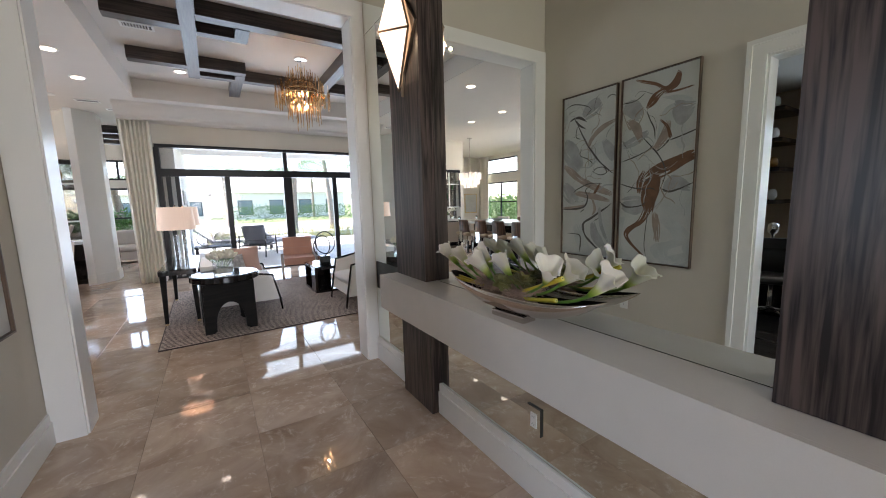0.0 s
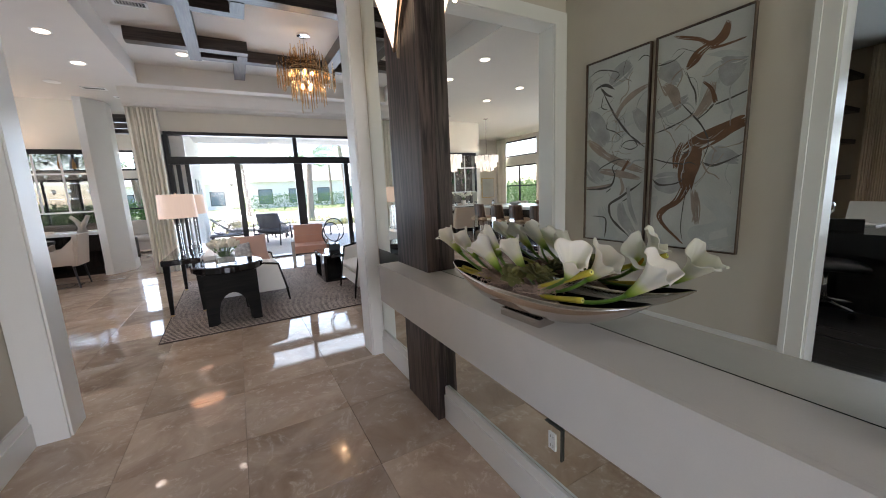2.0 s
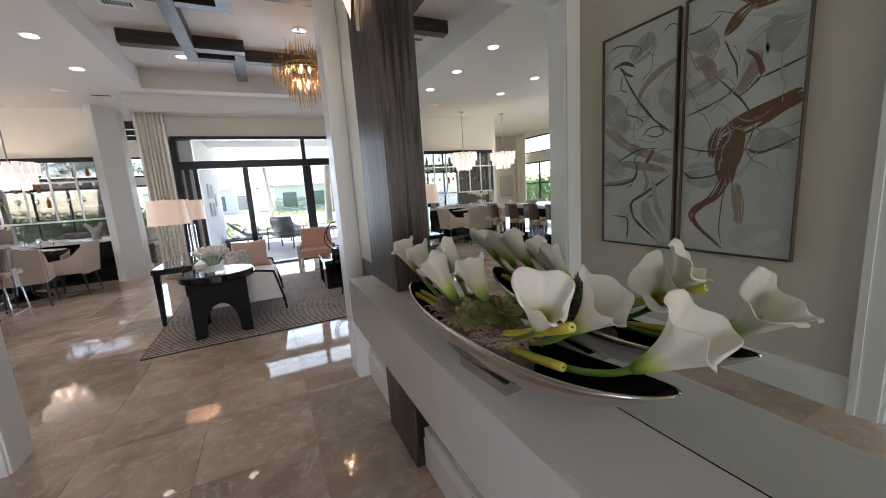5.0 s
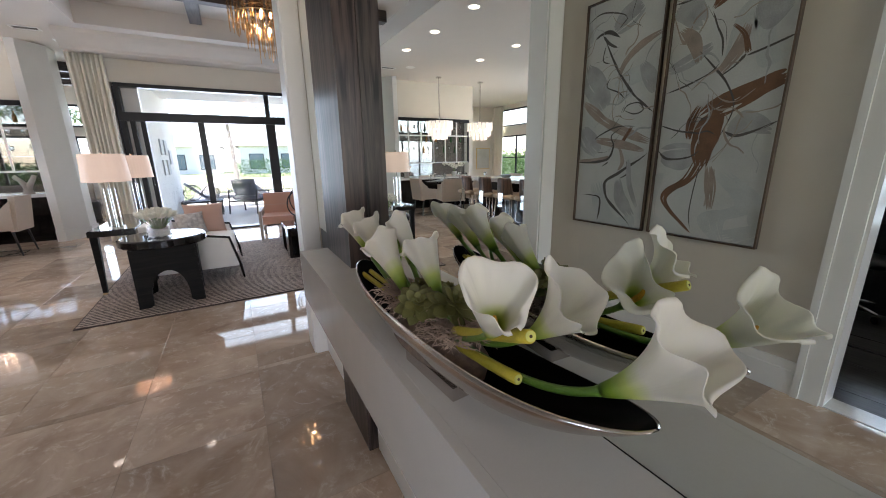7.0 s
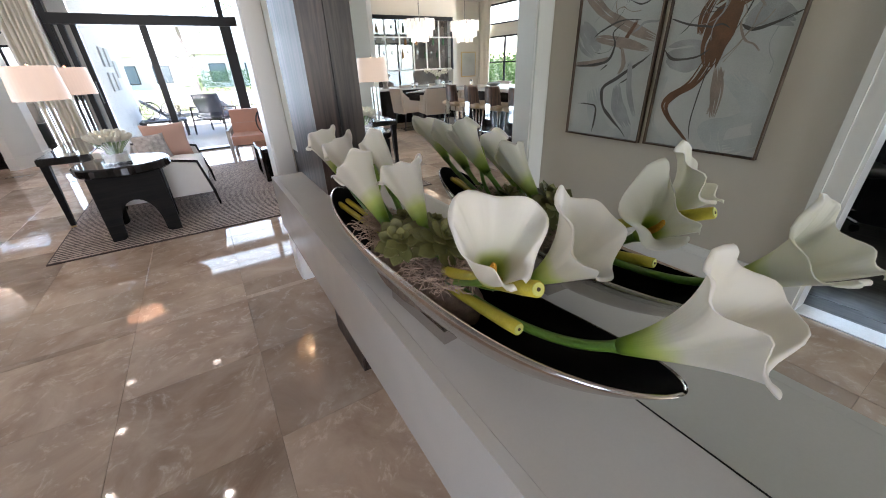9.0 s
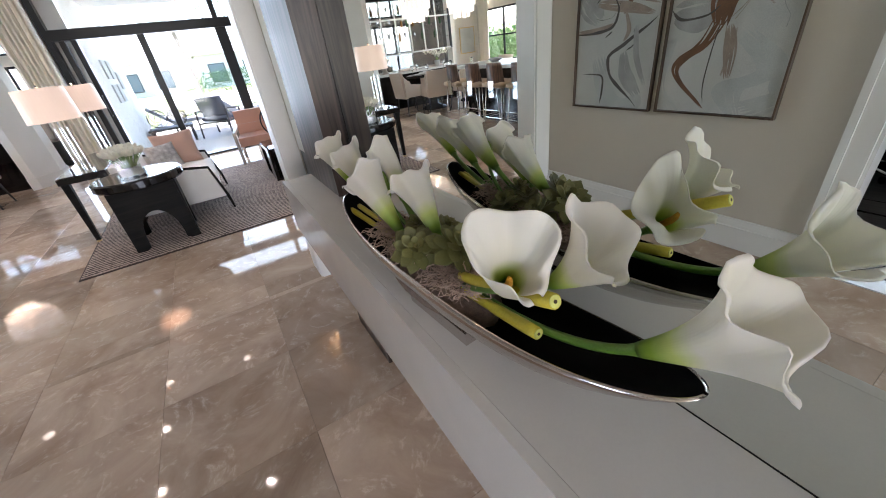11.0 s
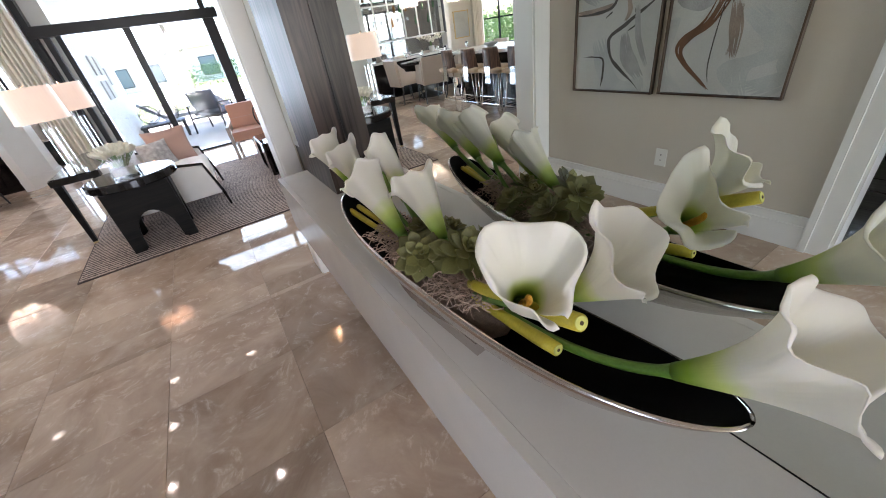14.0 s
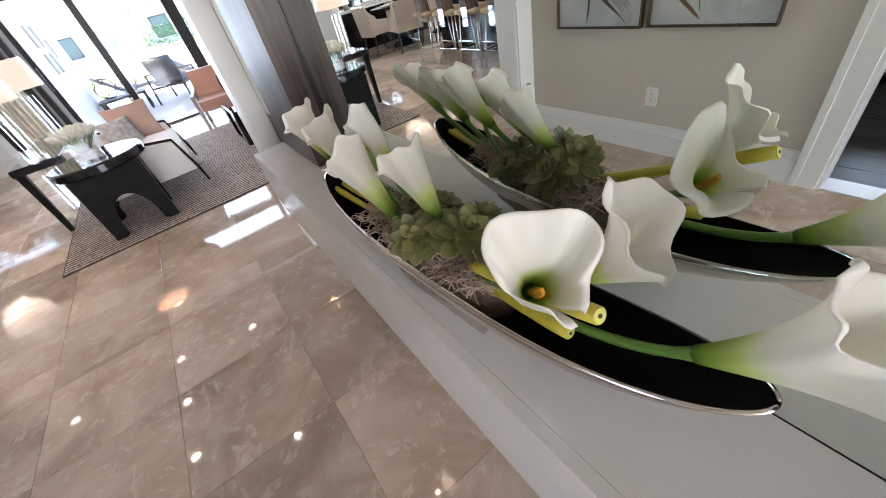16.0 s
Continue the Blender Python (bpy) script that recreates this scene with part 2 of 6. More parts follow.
def lathe(bm, profile, steps=24, centre=(0, 0, 0), squash=(1, 1)):
    """Turn (radius, height) rows round the upright axis."""
    rings = []
    for r, z in profile:
        rings.append([bm.verts.new((centre[0] + r * squash[0] * math.cos(2 * math.pi * i / steps), centre[1] + r * squash[1] * math.sin(2 * math.pi * i / steps), centre[2] + z)) for i in range(steps)])
    for a, b in zip(rings, rings[1:]):
        for i in range(steps):
            bm.faces.new((a[i], a[(i + 1) % steps], b[(i + 1) % steps], b[i]))
    for ring in (rings[0], rings[-1]):
        bm.faces.new(ring)
    return bm


def tube(bm, points, radii, steps=8, caps=True):
    """A round bar along points."""
    pts = [Vector(p) for p in points]
    if not isinstance(radii, (list, tuple)):
        radii = [radii] * len(pts)
    rings, up = [], None
    for i, p in enumerate(pts):
        d = (pts[min(i + 1, len(pts) - 1)] - pts[max(i - 1, 0)]).normalized()
        if up is None:
            up = Vector((0, 0, 1)) if abs(d.z) < 0.9 else Vector((1, 0, 0))
        side = d.cross(up).normalized()
        up = side.cross(d).normalized()
        rings.append([bm.verts.new(p + radii[i] * (math.cos(2 * math.pi * k / steps) * side + math.sin(2 * math.pi * k / steps) * up)) for k in range(steps)])
    for a, b in zip(rings, rings[1:]):
        for k in range(steps):
            bm.faces.new((a[k], a[(k + 1) % steps], b[(k + 1) % steps], b[k]))
    if caps:
        bm.faces.new(rings[0])
        bm.faces.new(rings[-1])
    return bm


def bezier(p0, p1, p2, p3, n=10):
    p0, p1, p2, p3 = map(Vector, (p0, p1, p2, p3))
    return [(1 - s) ** 3 * p0 + 3 * (1 - s) ** 2 * s * p1 + 3 * (1 - s) * s * s * p2 + s ** 3 * p3 for s in (i / n for i in range(n + 1))]


def spread(bm, seed, amount):
    rnd = random.Random(seed)
    for v in bm.verts:
        v.co += Vector([rnd.uniform(-amount, amount) for _ in range(3)])


# ---- structure ----
MX = 1.41          # face of the mirror
LX = -0.685        # face of the painted wall opposite
OY0, OY1 = 3.685, 3.87   # the opening to the great room
CEIL_Z, TRAY_Z, HALL_Z = 3.20, 3.50, 3.60

# hall walls
structure("wall_mirror_side", boxes((MX + 0.012, MX + 0.16, -4.0, OY0 - 0.002, 0, HALL_Z)), WALL, "beige painted wall behind the mirror")
structure("wall_paintings", boxes((LX - 0.14, LX, 1.72, OY0 - 0.002, 0, HALL_Z), (LX - 0.14, LX, 0.80, 1.72, 2.29, HALL_Z), (LX - 0.14, LX, -4.0, 0.80, 0, HALL_Z)), WALL, "beige painted wall with a door opening")
structure("wall_opening", boxes((LX - 0.14, -0.52, OY0, OY1, 0, HALL_Z), (1.31, 3.6, OY0, OY1, 0, HALL_Z), (-0.52, 1.31, OY0, OY1, 2.83, HALL_Z)), WALL, "beige wall with a tall cased opening")
structure("wall_entry", boxes((LX - 0.14, -0.55, -4.1, -4.0, 0, HALL_Z), (1.35, MX + 0.16, -4.1, -4.0, 0, HALL_Z), (-0.55, 1.35, -4.1, -4.0, 2.8, HALL_Z)), WALL, "beige entry wall")
structure("ceiling", boxes((LX - 0.14, MX + 0.16, -4.1, OY1, HALL_Z, HALL_Z + 0.1)), CEIL, "plain white hall ceiling")

# casing of the tall opening: flat boards, proud of the wall, and the linings
cas = boxes((LX + 0.004, -0.525, OY0 - 0.022, OY0, 0, 2.955), (1.312, MX - 0.002, OY0 - 0.022, OY0, 0, 2.955), (-0.525, 1.312, OY0 - 0.022, OY0, 2.83, 2.955),
            (-0.536, -0.515, OY0 - 0.004, OY1 + 0.012, 0, 2.84), (1.302, 1.322, OY0 - 0.004, OY1 + 0.012, 0, 2.84), (-0.515, 1.302, OY0 - 0.004, OY1 + 0.012, 2.825, 2.845),
            (-0.66, -0.525, OY1, OY1 + 0.02, 0, 2.95), (1.312, 1.44, OY1, OY1 + 0.02, 0, 2.95), (-0.525, 1.312, OY1, OY1 + 0.02, 2.845, 2.95), bevel=0.004)
structure("trim_opening", cas, TRIM, "white painted flat casing of the tall opening")


def baseboard(name, x0, x1, y0, y1, nx, ny, h=0.19):
    """A board with a stepped top along a wall; (nx, ny) points into the room."""
    a = boxes((x0 + min(0, nx) * 0.022, x1 + max(0, nx) * 0.022, y0 + min(0, ny) * 0.022, y1 + max(0, ny) * 0.022, 0.001, h - 0.05),
              (x0 + min(0, nx) * 0.014, x1 + max(0, nx) * 0.014, y0 + min(0, ny) * 0.014, y1 + max(0, ny) * 0.014, h - 0.05, h), bevel=0.005)
    return structure(name, a, TRIM, "white painted stepped baseboard")


baseboard("baseboard_paintings", LX, LX, 1.835, OY0 - 0.024, 1, 0)
baseboard("baseboard_paintings_back", LX, LX, -3.99, 0.68, 1, 0)
for nm, y0, y1 in (("far", 3.035, OY0 - 0.024), ("middle", 0.985, 2.625), ("near", -3.99, 0.565)):
    baseboard("baseboard_mirror_" + nm, MX, MX, y0, y1, -1, 0, 0.20)

# door casing to the office
door = boxes((LX, LX + 0.02, 1.72, 1.832, 0, 2.40), (LX, LX + 0.02, 0.69, 0.80, 0, 2.40), (LX, LX + 0.02, 0.80, 1.72, 2.29, 2.40),
             (LX + 0.02, LX + 0.03, 1.80, 1.832, 0, 2.40), (LX + 0.02, LX + 0.03, 0.69, 0.72, 0, 2.40), (LX + 0.02, LX + 0.03, 0.72, 1.80, 2.37, 2.40),
             (LX - 0.145, LX + 0.003, 1.705, 1.722, 0, 2.29), (LX - 0.145, LX + 0.003, 0.798, 0.815, 0, 2.29), (LX - 0.145, LX + 0.003, 0.815, 1.705, 2.275, 2.292), bevel=0.004)
structure("trim_office_door", door, TRIM, "white painted moulded door casing")

# the mirror wall: three sheets with dark joints
structure("mirror_backing", boxes((MX + 0.006, MX + 0.012, 0.0, OY0 - 0.026, 0.20, HALL_Z)), MIRROR_EDGE, "dark joint behind the mirror sheets")
for nm, z0, z1 in (("low", 0.203, 0.646), ("middle", 0.882, 2.703), ("top", 2.707, HALL_Z - 0.002)):
    tagged(structure("mirror_" + nm, boxes((MX, MX + 0.006, -2.0, OY0 - 0.028, z0, z1)), MIRROR, "large frameless wall mirror sheet"), kind="structure")

# great room
structure("wall_slider", boxes((-0.60, 3.6, 9.54, 9.72, 2.60, CEIL_Z), (-1.0, -0.60, 9.54, 9.72, 0, CEIL_Z), (3.58, 3.75, OY1, 9.72, 0, CEIL_Z + 0.4)), WALL_WHITE, "cream wall round the sliding doors")
TX0, TX1, TY0, TY1 = -0.67, 3.2, 4.6, 8.65      # the raised tray of the ceiling
structure("ceiling_great_room", boxes((-7.6, TX0, OY1, 14.6, CEIL_Z, CEIL_Z + 0.12), (TX1, 3.75, OY1, 9.72, CEIL_Z, CEIL_Z + 0.12), (TX0, TX1, OY1, TY0, CEIL_Z, CEIL_Z + 0.12),
          (TX0, TX1, TY1, 9.72, CEIL_Z, CEIL_Z + 0.12), (TX0, -0.5, 9.72, 14.6, CEIL_Z, CEIL_Z + 0.12)), CEIL, "white ceiling round the raised tray")
structure("ceiling_tray", boxes((TX0 - 0.1, TX1 + 0.1, TY0 - 0.1, TY1 + 0.1, TRAY_Z, TRAY_Z + 0.1), (TX0 - 0.1, TX0, TY0, TY1, CEIL_Z + 0.12, TRAY_Z), (TX1, TX1 + 0.1, TY0, TY1, CEIL_Z + 0.12, TRAY_Z),
          (TX0, TX1, TY0 - 0.1, TY0, CEIL_Z + 0.12, TRAY_Z), (TX0, TX1, TY1, TY1 + 0.1, CEIL_Z + 0.12, TRAY_Z)), CEIL, "raised white tray ceiling")
# curved soffit over the sliding doors and the curtains
bm = bmesh.new()
prof = [(9.53, 2.96), (9.14, 2.96), (9.12, 3.0), (9.06, 3.03), (8.98, 3.09), (8.92, 3.15), (8.90, CEIL_Z + 0.01), (9.53, CEIL_Z + 0.01)]
ends = [[bm.verts.new((x, y, z)) for y, z in prof] for x in (-1.0, 3.57)]
for i in range(len(prof)):
    bm.faces.new((ends[0][i], ends[0][(i + 1) % len(prof)], ends[1][(i + 1) % len(prof)], ends[1][i]))
bm.faces.new(ends[0]), bm.faces.new(ends[1])
structure("trim_soffit", bm, CEIL, "white curved crown soffit over the doors")

for nm, s, mt in (("crossing", (-0.51, 0.29, 5.76, 5.91, 3.34, TRAY_Z), BEAM), ("long", (0.29, TX1, 5.42, 5.57, 3.34, TRAY_Z), BEAM), ("ring", (0.29, 0.80, 5.84, 5.96, 3.335, TRAY_Z), BEAM),
                  ("ring_end", (0.66, 0.80, 5.57, 5.84, 3.335, TRAY_Z), BEAM_Y), ("spine", (0.14, 0.285, TY0, 7.62, 3.33, TRAY_Z), BEAM_Y), ("back", (-0.51, 0.87, 7.10, 7.25, 3.34, TRAY_Z), BEAM),
                  ("far", (0.285, TX1, 7.46, 7.60, 3.34, TRAY_Z), BEAM), ("far_link", (0.74, 0.87, 7.25, 7.46, 3.335, TRAY_Z), BEAM_Y), ("stub", (0.70, 0.86, 7.60, 8.49, 3.34, TRAY_Z), BEAM_Y),
                  ("side", (2.0, 2.15, 5.57, 7.46, 3.335, TRAY_Z), BEAM_Y)):
    solid("ceiling_beam", boxes((*s[:4], s[4], s[5] - 0.002), bevel=0.006), mt, "dark-stained boxed wooden beam under the tray ceiling", "beam", "ceiling beams")

# ---- sliding doors ----
SY = 9.54
slider = tagged(new("window_1"), "black-framed sliding glass doors with transom panes", kind="structure")
part("frame", boxes((-0.56, 3.58, SY - 0.02, SY + 0.14, 2.54, 2.60), (-0.58, 3.58, SY - 0.03, SY + 0.15, 2.0, 2.14), (-0.58, -0.50, SY - 0.02, SY + 0.14, 0, 2.54),
     (1.68, 1.76, SY, SY + 0.1, 2.14, 2.54), (-0.5, 3.58, SY + 0.0, SY + 0.14, 0.002, 0.03), bevel=0.005), FRAME_BLACK, slider)
for x, w in ((-0.44, 0.07), (-0.30, 0.07), (0.53, 0.10), (1.66, 0.17), (2.74, 0.10), (3.46, 0.1)):
    part("stile", boxes((x, x + w, SY + 0.02, SY + 0.1, 0.03, 2.0), bevel=0.004), FRAME_BLACK, slider)
for x0, x1, z0, z1 in ((-0.23, 0.53, 0.03, 2.0), (0.63, 1.66, 0.03, 2.0), (1.83, 2.74, 0.03, 2.0), (2.84, 3.46, 0.03, 2.0), (-0.5, 1.68, 2.14, 2.54), (1.76, 3.58, 2.14, 2.54)):
    g = part("pane", boxes((x0, x1, SY + 0.055, SY + 0.061, z0, z1)), GLASS, slider)
    g.visible_shadow = False
bm = bmesh.new()
tube(bm, [(-0.27, SY + 0.02, 0.92), (-0.27, SY - 0.05, 0.92), (-0.27, SY - 0.05, 1.22), (-0.27, SY + 0.02, 1.22)], 0.011)
part("handle", bm, FRAME_BLACK, slider, "black pull handle")


def drape(name, x0, x1, y, z0, z1, folds, depth, mat, label, taper=0.06, axis="x"):
    """A hanging curtain with soft folds, both ends hemmed."""
    bm = bmesh.new()
    n, rows = folds * 10, 12
    grid = []
    for j in range(rows + 1):
        s = j / rows
        row = []
        for i in range(n + 1):
            u = i / n
            a = u * folds * 2 * math.pi
            w = depth * (0.75 + 0.25 * s) * math.sin(a + 0.5 * math.sin(3 * s + u * 9)) + 0.012 * math.sin(a * 2.3 + 2 * s)
            p = x0 + (x1 - x0) * (u + 0.02 * math.sin(5 * u + 2 * s)) - taper * s * (u - 0.5)
            z = z1 + (z0 - z1) * s
            row.append(bm.verts.new((p, y + w, z) if axis == "x" else (y + w, p, z)))
        grid.append(row)
    for a, b in zip(grid, grid[1:]):
        for i in range(n):
            bm.faces.new((a[i], a[i + 1], b[i + 1], b[i]))
    ob = solid(name, bm, mat, label, "curtain", smooth=True)
    so = ob.modifiers.new("thick", "SOLIDIFY")
    so.thickness = 0.004
    return ob


drape("curtain", -1.02, -0.56, 9.32, 0.01, 2.97, 7, 0.045, CURTAIN, "full-length cream linen curtain gathered beside the sliding doors")

# ---- dining side, bar wall and family room ----
structure("wall_west", boxes((-7.6, -7.45, 2.0, 6.2, 0, CEIL_Z), (-7.6, -7.45, 8.6, 11.2, 0, CEIL_Z), (-7.6, -7.45, 13.2, 14.6, 0, CEIL_Z), (-7.6, -7.45, 11.2, 13.2, 0, 0.55), (-7.6, -7.45, 11.2, 13.2, 3.05, CEIL_Z), (-7.6, -7.45, 11.2, 13.2, 2.1, 2.44),
          (-7.6, -7.45, 6.2, 8.6, 0, 0.55), (-7.6, -7.45, 6.2, 8.6, 2.75, CEIL_Z)), WALL_WHITE, "cream dining-room wall with windows")
structure("wall_dining_back", boxes((-7.6, LX - 0.14, OY0 - 0.02, OY1 - 0.02, 0, CEIL_Z)), WALL, "beige back wall of the dining side")
structure("wall_family_far", boxes((-7.6, -7.0, 14.45, 14.6, 0, CEIL_Z), (-7.0, -0.4, 14.45, 14.6, 0, 0.45), (-7.0, -0.4, 14.45, 14.6, 2.78, CEIL_Z), (-7.0, -0.4, 14.45, 14.6, 2.0, 2.22), (-0.72, -0.5, 9.72, 14.6, 0, CEIL_Z)), WALL_WHITE, "cream family-room wall with tall windows")
structure("wall_office", boxes((-5.45, -5.3, -3.0, 0.5, 0, 3.0), (-5.45, -5.3, 2.3, 3.6, 0, 3.0), (-5.45, -5.3, 0.5, 2.3, 0, 0.75), (-5.45, -5.3, 0.5, 2.3, 2.5, 3.0), (-5.45, -5.3, 0.5, 2.3, 1.95, 2.1),
          (-5.3, LX - 0.14, 3.3, 3.45, 0, 3.0), (-5.3, LX - 0.14, -3.1, -3.0, 0, 3.0)), surface("tan_office_paint", (0.40, 0.31, 0.21), 0.7, var=0.04, fine=300), "tan office walls with a window")
structure("ceiling_office", boxes((-5.45, LX - 0.14, -3.1, 3.45, 2.95, 3.05)), CEIL, "white office ceiling")


def window(name, plane, a0, a1, z0, z1, bars_a, bars_z, axis, label):
    """A black-framed fixed window in a wall; plane is the glass plane, axis the way the wall runs."""
    top = tagged(new(name), label, kind="structure")
    def sp(p0, p1, q0, q1, r0, r1):
        return (p0, p1, q0, q1, r0, r1) if axis == "x" else (q0, q1, p0, p1, r0, r1)
    w = 0.05
    fr = [sp(a0, a1, plane - 0.03, plane + 0.03, z0, z0 + w), sp(a0, a1, plane - 0.03, plane + 0.03, z1 - w, z1), sp(a0, a0 + w, plane - 0.03, plane + 0.03, z0 + w, z1 - w), sp(a1 - w, a1, plane - 0.03, plane + 0.03, z0 + w, z1 - w)]
    part("window_frame", boxes(*fr, bevel=0.004), FRAME_BLACK, top)
    for a in bars_a:
        part("mullion", boxes(sp(a - 0.025, a + 0.025, plane - 0.025, plane + 0.025, z0 + w, z1 - w), bevel=0.003), FRAME_BLACK, top)
    for z in bars_z:
        part("transom_bar", boxes(sp(a0 + w, a1 - w, plane - 0.022, plane + 0.022, z - 0.02, z + 0.02), bevel=0.003), FRAME_BLACK, top)
    g = part("pane", boxes(sp(a0 + w, a1 - w, plane - 0.003, plane + 0.003, z0 + w, z1 - w)), GLASS, top)
    g.visible_shadow = False
    return top


window("window_2", -7.52, 11.2, 13.2, 0.55, 2.1, (12.2,), (1.3,), "y", "black-framed dining-room window over the garden")
window("window_3", -7.52, 11.2, 13.2, 2.44, 3.05, (), (), "y", "black-framed dining-room clerestory window")
window("window_8", -7.52, 6.2, 8.6, 0.55, 2.75, (7.0, 7.8), (1.95,), "y", "black-framed dining-room side window")
# glazing left of x -4.6 is added, for brightness behind the bar opening
window("window_4", 14.52, -7.0, -0.72, 0.45, 2.0, (-6.2, -5.4, -4.6, -3.9, -3.2, -2.45, -1.7, -1.2), (1.15,), "x", "black-framed family-room window")
window("window_5", 14.52, -7.0, -0.72, 2.22, 2.78, (-5.9, -4.6, -3.2, -1.9), (), "x", "black-framed family-room clerestory window")
window("window_6", -5.37, 0.5, 2.3, 0.75, 1.95, (1.4,), (1.35,), "y", "black-framed office window")
window("window_7", -5.37, 0.5, 2.3, 2.1, 2.5, (), (), "y", "black-framed office clerestory window")

# ---- ground and floors ----
GROUND = surface("dry_grass", (0.16, 0.19, 0.07), 0.9, var=0.3, scale=0.6, fine=30, bump=0.4)
PATIO = surface("pale_patio_stone", (0.62, 0.58, 0.52), 0.6, var=0.08, scale=2, fine=60, bump=0.2)
structure("ground", boxes((-900, 900, -900, 900, -0.6, -0.125)), GROUND, "grass ground to the horizon")
# paving beside and past the pool is added, its paleness standing for glaring lawn
structure("pavement", boxes((-0.5, 16.0, 9.72, 17.0, -0.119, -0.02), (8.05, 16.0, 17.0, 21.05, -0.119, -0.02), (-0.5, 16.0, 21.05, 34.0, -0.119, -0.02), (-0.5, 0.25, 17.0, 21.05, -0.119, -0.02)), PATIO, "pale stone patio, run on past the pool for glare")
structure("floor", boxes((LX - 0.14, 1.6, -4.1, OY1, -0.118, -0.012), (-7.6, 3.75, OY1, 9.70, -0.118, -0.012), (-7.6, -0.5, 9.70, 14.6, -0.118, -0.012)), GROUT, "floor bed under the marble tiles")
structure("floor_office", boxes((-5.45, LX - 0.14, -3.1, OY0 - 0.025, -0.118, -0.004)), DARK_FLOOR, "dark wood plank office floor")
# marble sill coloured white to carry the sun glare along it
structure("floor_threshold", boxes((LX - 0.139, LX - 0.005, 0.80, 1.72, -0.011, 0.004), bevel=0.003), surface("glare_white_sill", (0.75, 0.74, 0.72), 0.15), "marble door threshold, whitened for sun glare")
# the solid roof over the place
structure("roof", boxes((-7.8, 3.9, -4.3, 14.9, 3.66, 3.8)), CEIL, "flat roof deck")

# ---- hall: ledge and posts ----
ledge = thing("wall_ledge", "thick white floating quartz ledge on the mirror wall", "ledge", pose(1.30, 1.80, 0.648))
part("top_slab", boxes((-0.083, MX - 1.301, -1.25, 1.253, 0.212, 0.232), bevel=0.0012), LEDGE, ledge)
part("fascia", boxes((-0.103, -0.0835, -1.25, 1.253, 0.0, 0.232), bevel=0.004, segments=3), LEDGE, ledge)
part("underside", boxes((-0.083, MX - 1.301, -1.249, 1.252, 0.001, 0.2115)), LEDGE, ledge)
for y0 in (2.628, 0.575):
    solid("wood_post", boxes((1.325, MX - 0.001, y0, y0 + 0.405, 0.882, HALL_Z - 0.002), (1.345, MX - 0.001, y0, y0 + 0.405, 0.003, 0.646), bevel=0.003), WENGE, "dark brown grained wood post on the mirror wall", "post", "wood posts")

# ---- hall: paintings ----
CANVAS = surface("painted_canvas", (0.50, 0.515, 0.50), 0.65, var=0.2, scale=2.6, fine=260, bump=0.15)
PAINT = {"grey": surface("grey_wash_paint", (0.33, 0.345, 0.345), 0.6, var=0.3, scale=9, fine=200, bump=0.3),
         "pale": surface("pale_blue_grey_wash", (0.44, 0.465, 0.46), 0.6, var=0.18, scale=6, fine=200, bump=0.2),
         "ink": surface("charcoal_paint", (0.07, 0.065, 0.06), 0.55, var=0.4, scale=12, fine=200, bump=0.3),
         "rust": surface("rust_brown_paint", (0.15, 0.072, 0.035), 0.55, var=0.35, scale=14, fine=160, bump=0.3),
         "taupe": surface("taupe_paint", (0.30, 0.25, 0.21), 0.6, var=0.3, scale=10, fine=160, bump=0.3)}
PAINT_FRAME = wood("walnut_floater_frame", (0.045, 0.028, 0.020), (0.14, 0.095, 0.068), 0.3, coat=0.1)


def smooth_line(pts, n=8):
    """Catmull-Rom through (u, v, width) rows."""
    out = []
    p = [pts[0], *pts, pts[-1]]
    for i in range(1, len(p) - 2):
        for k in range(n):
            s = k / n
            out.append([0.5 * (2 * b + (c - a) * s + (2 * a - 5 * b + 4 * c - d) * s * s + (3 * b - a - 3 * c + d) * s ** 3) for a, b, c, d in zip(p[i - 1], p[i], p[i + 1], p[i + 2])])
    out.append(list(pts[-1]))
    return out


def stroke(bm, pts, y_left, width, z_top, height, x):
    """A dab of paint as a thin ribbon; u runs from y_left towards smaller y, v down."""
    line = smooth_line(pts)
    rows = []
    for i, (u, v, w) in enumerate(line):
        a, b = line[max(i - 1, 0)], line[min(i + 1, len(line) - 1)]
        d = Vector(((b[0] - a[0]) * width, (b[1] - a[1]) * height))
        d = d.normalized() if d.length > 1e-6 else Vector((1, 0))
        nx, ny = -d.y, d.x
        c = Vector((u * width, v * height))
        w = max(w * min(1, 0.15 + 5 * min(i, len(line) - 1 - i) / len(line)), 0.0008) * max(0.3, 0.92 + 0.55 * noise.noise((u * 7, v * 15, 3)))
        pq = []
        for sgn in (-1, 1):
            q = c + sgn * 0.5 * w * Vector((nx, ny))
            pq.append(bm.verts.new((x, y_left - min(max(q.x, 0.012), width - 0.012), z_top - min(max(q.y, 0.012), height - 0.012))))
        rows.append(pq)
    for a, b in zip(rows, rows[1:]):
        bm.faces.new((a[0], a[1], b[1], b[0]))


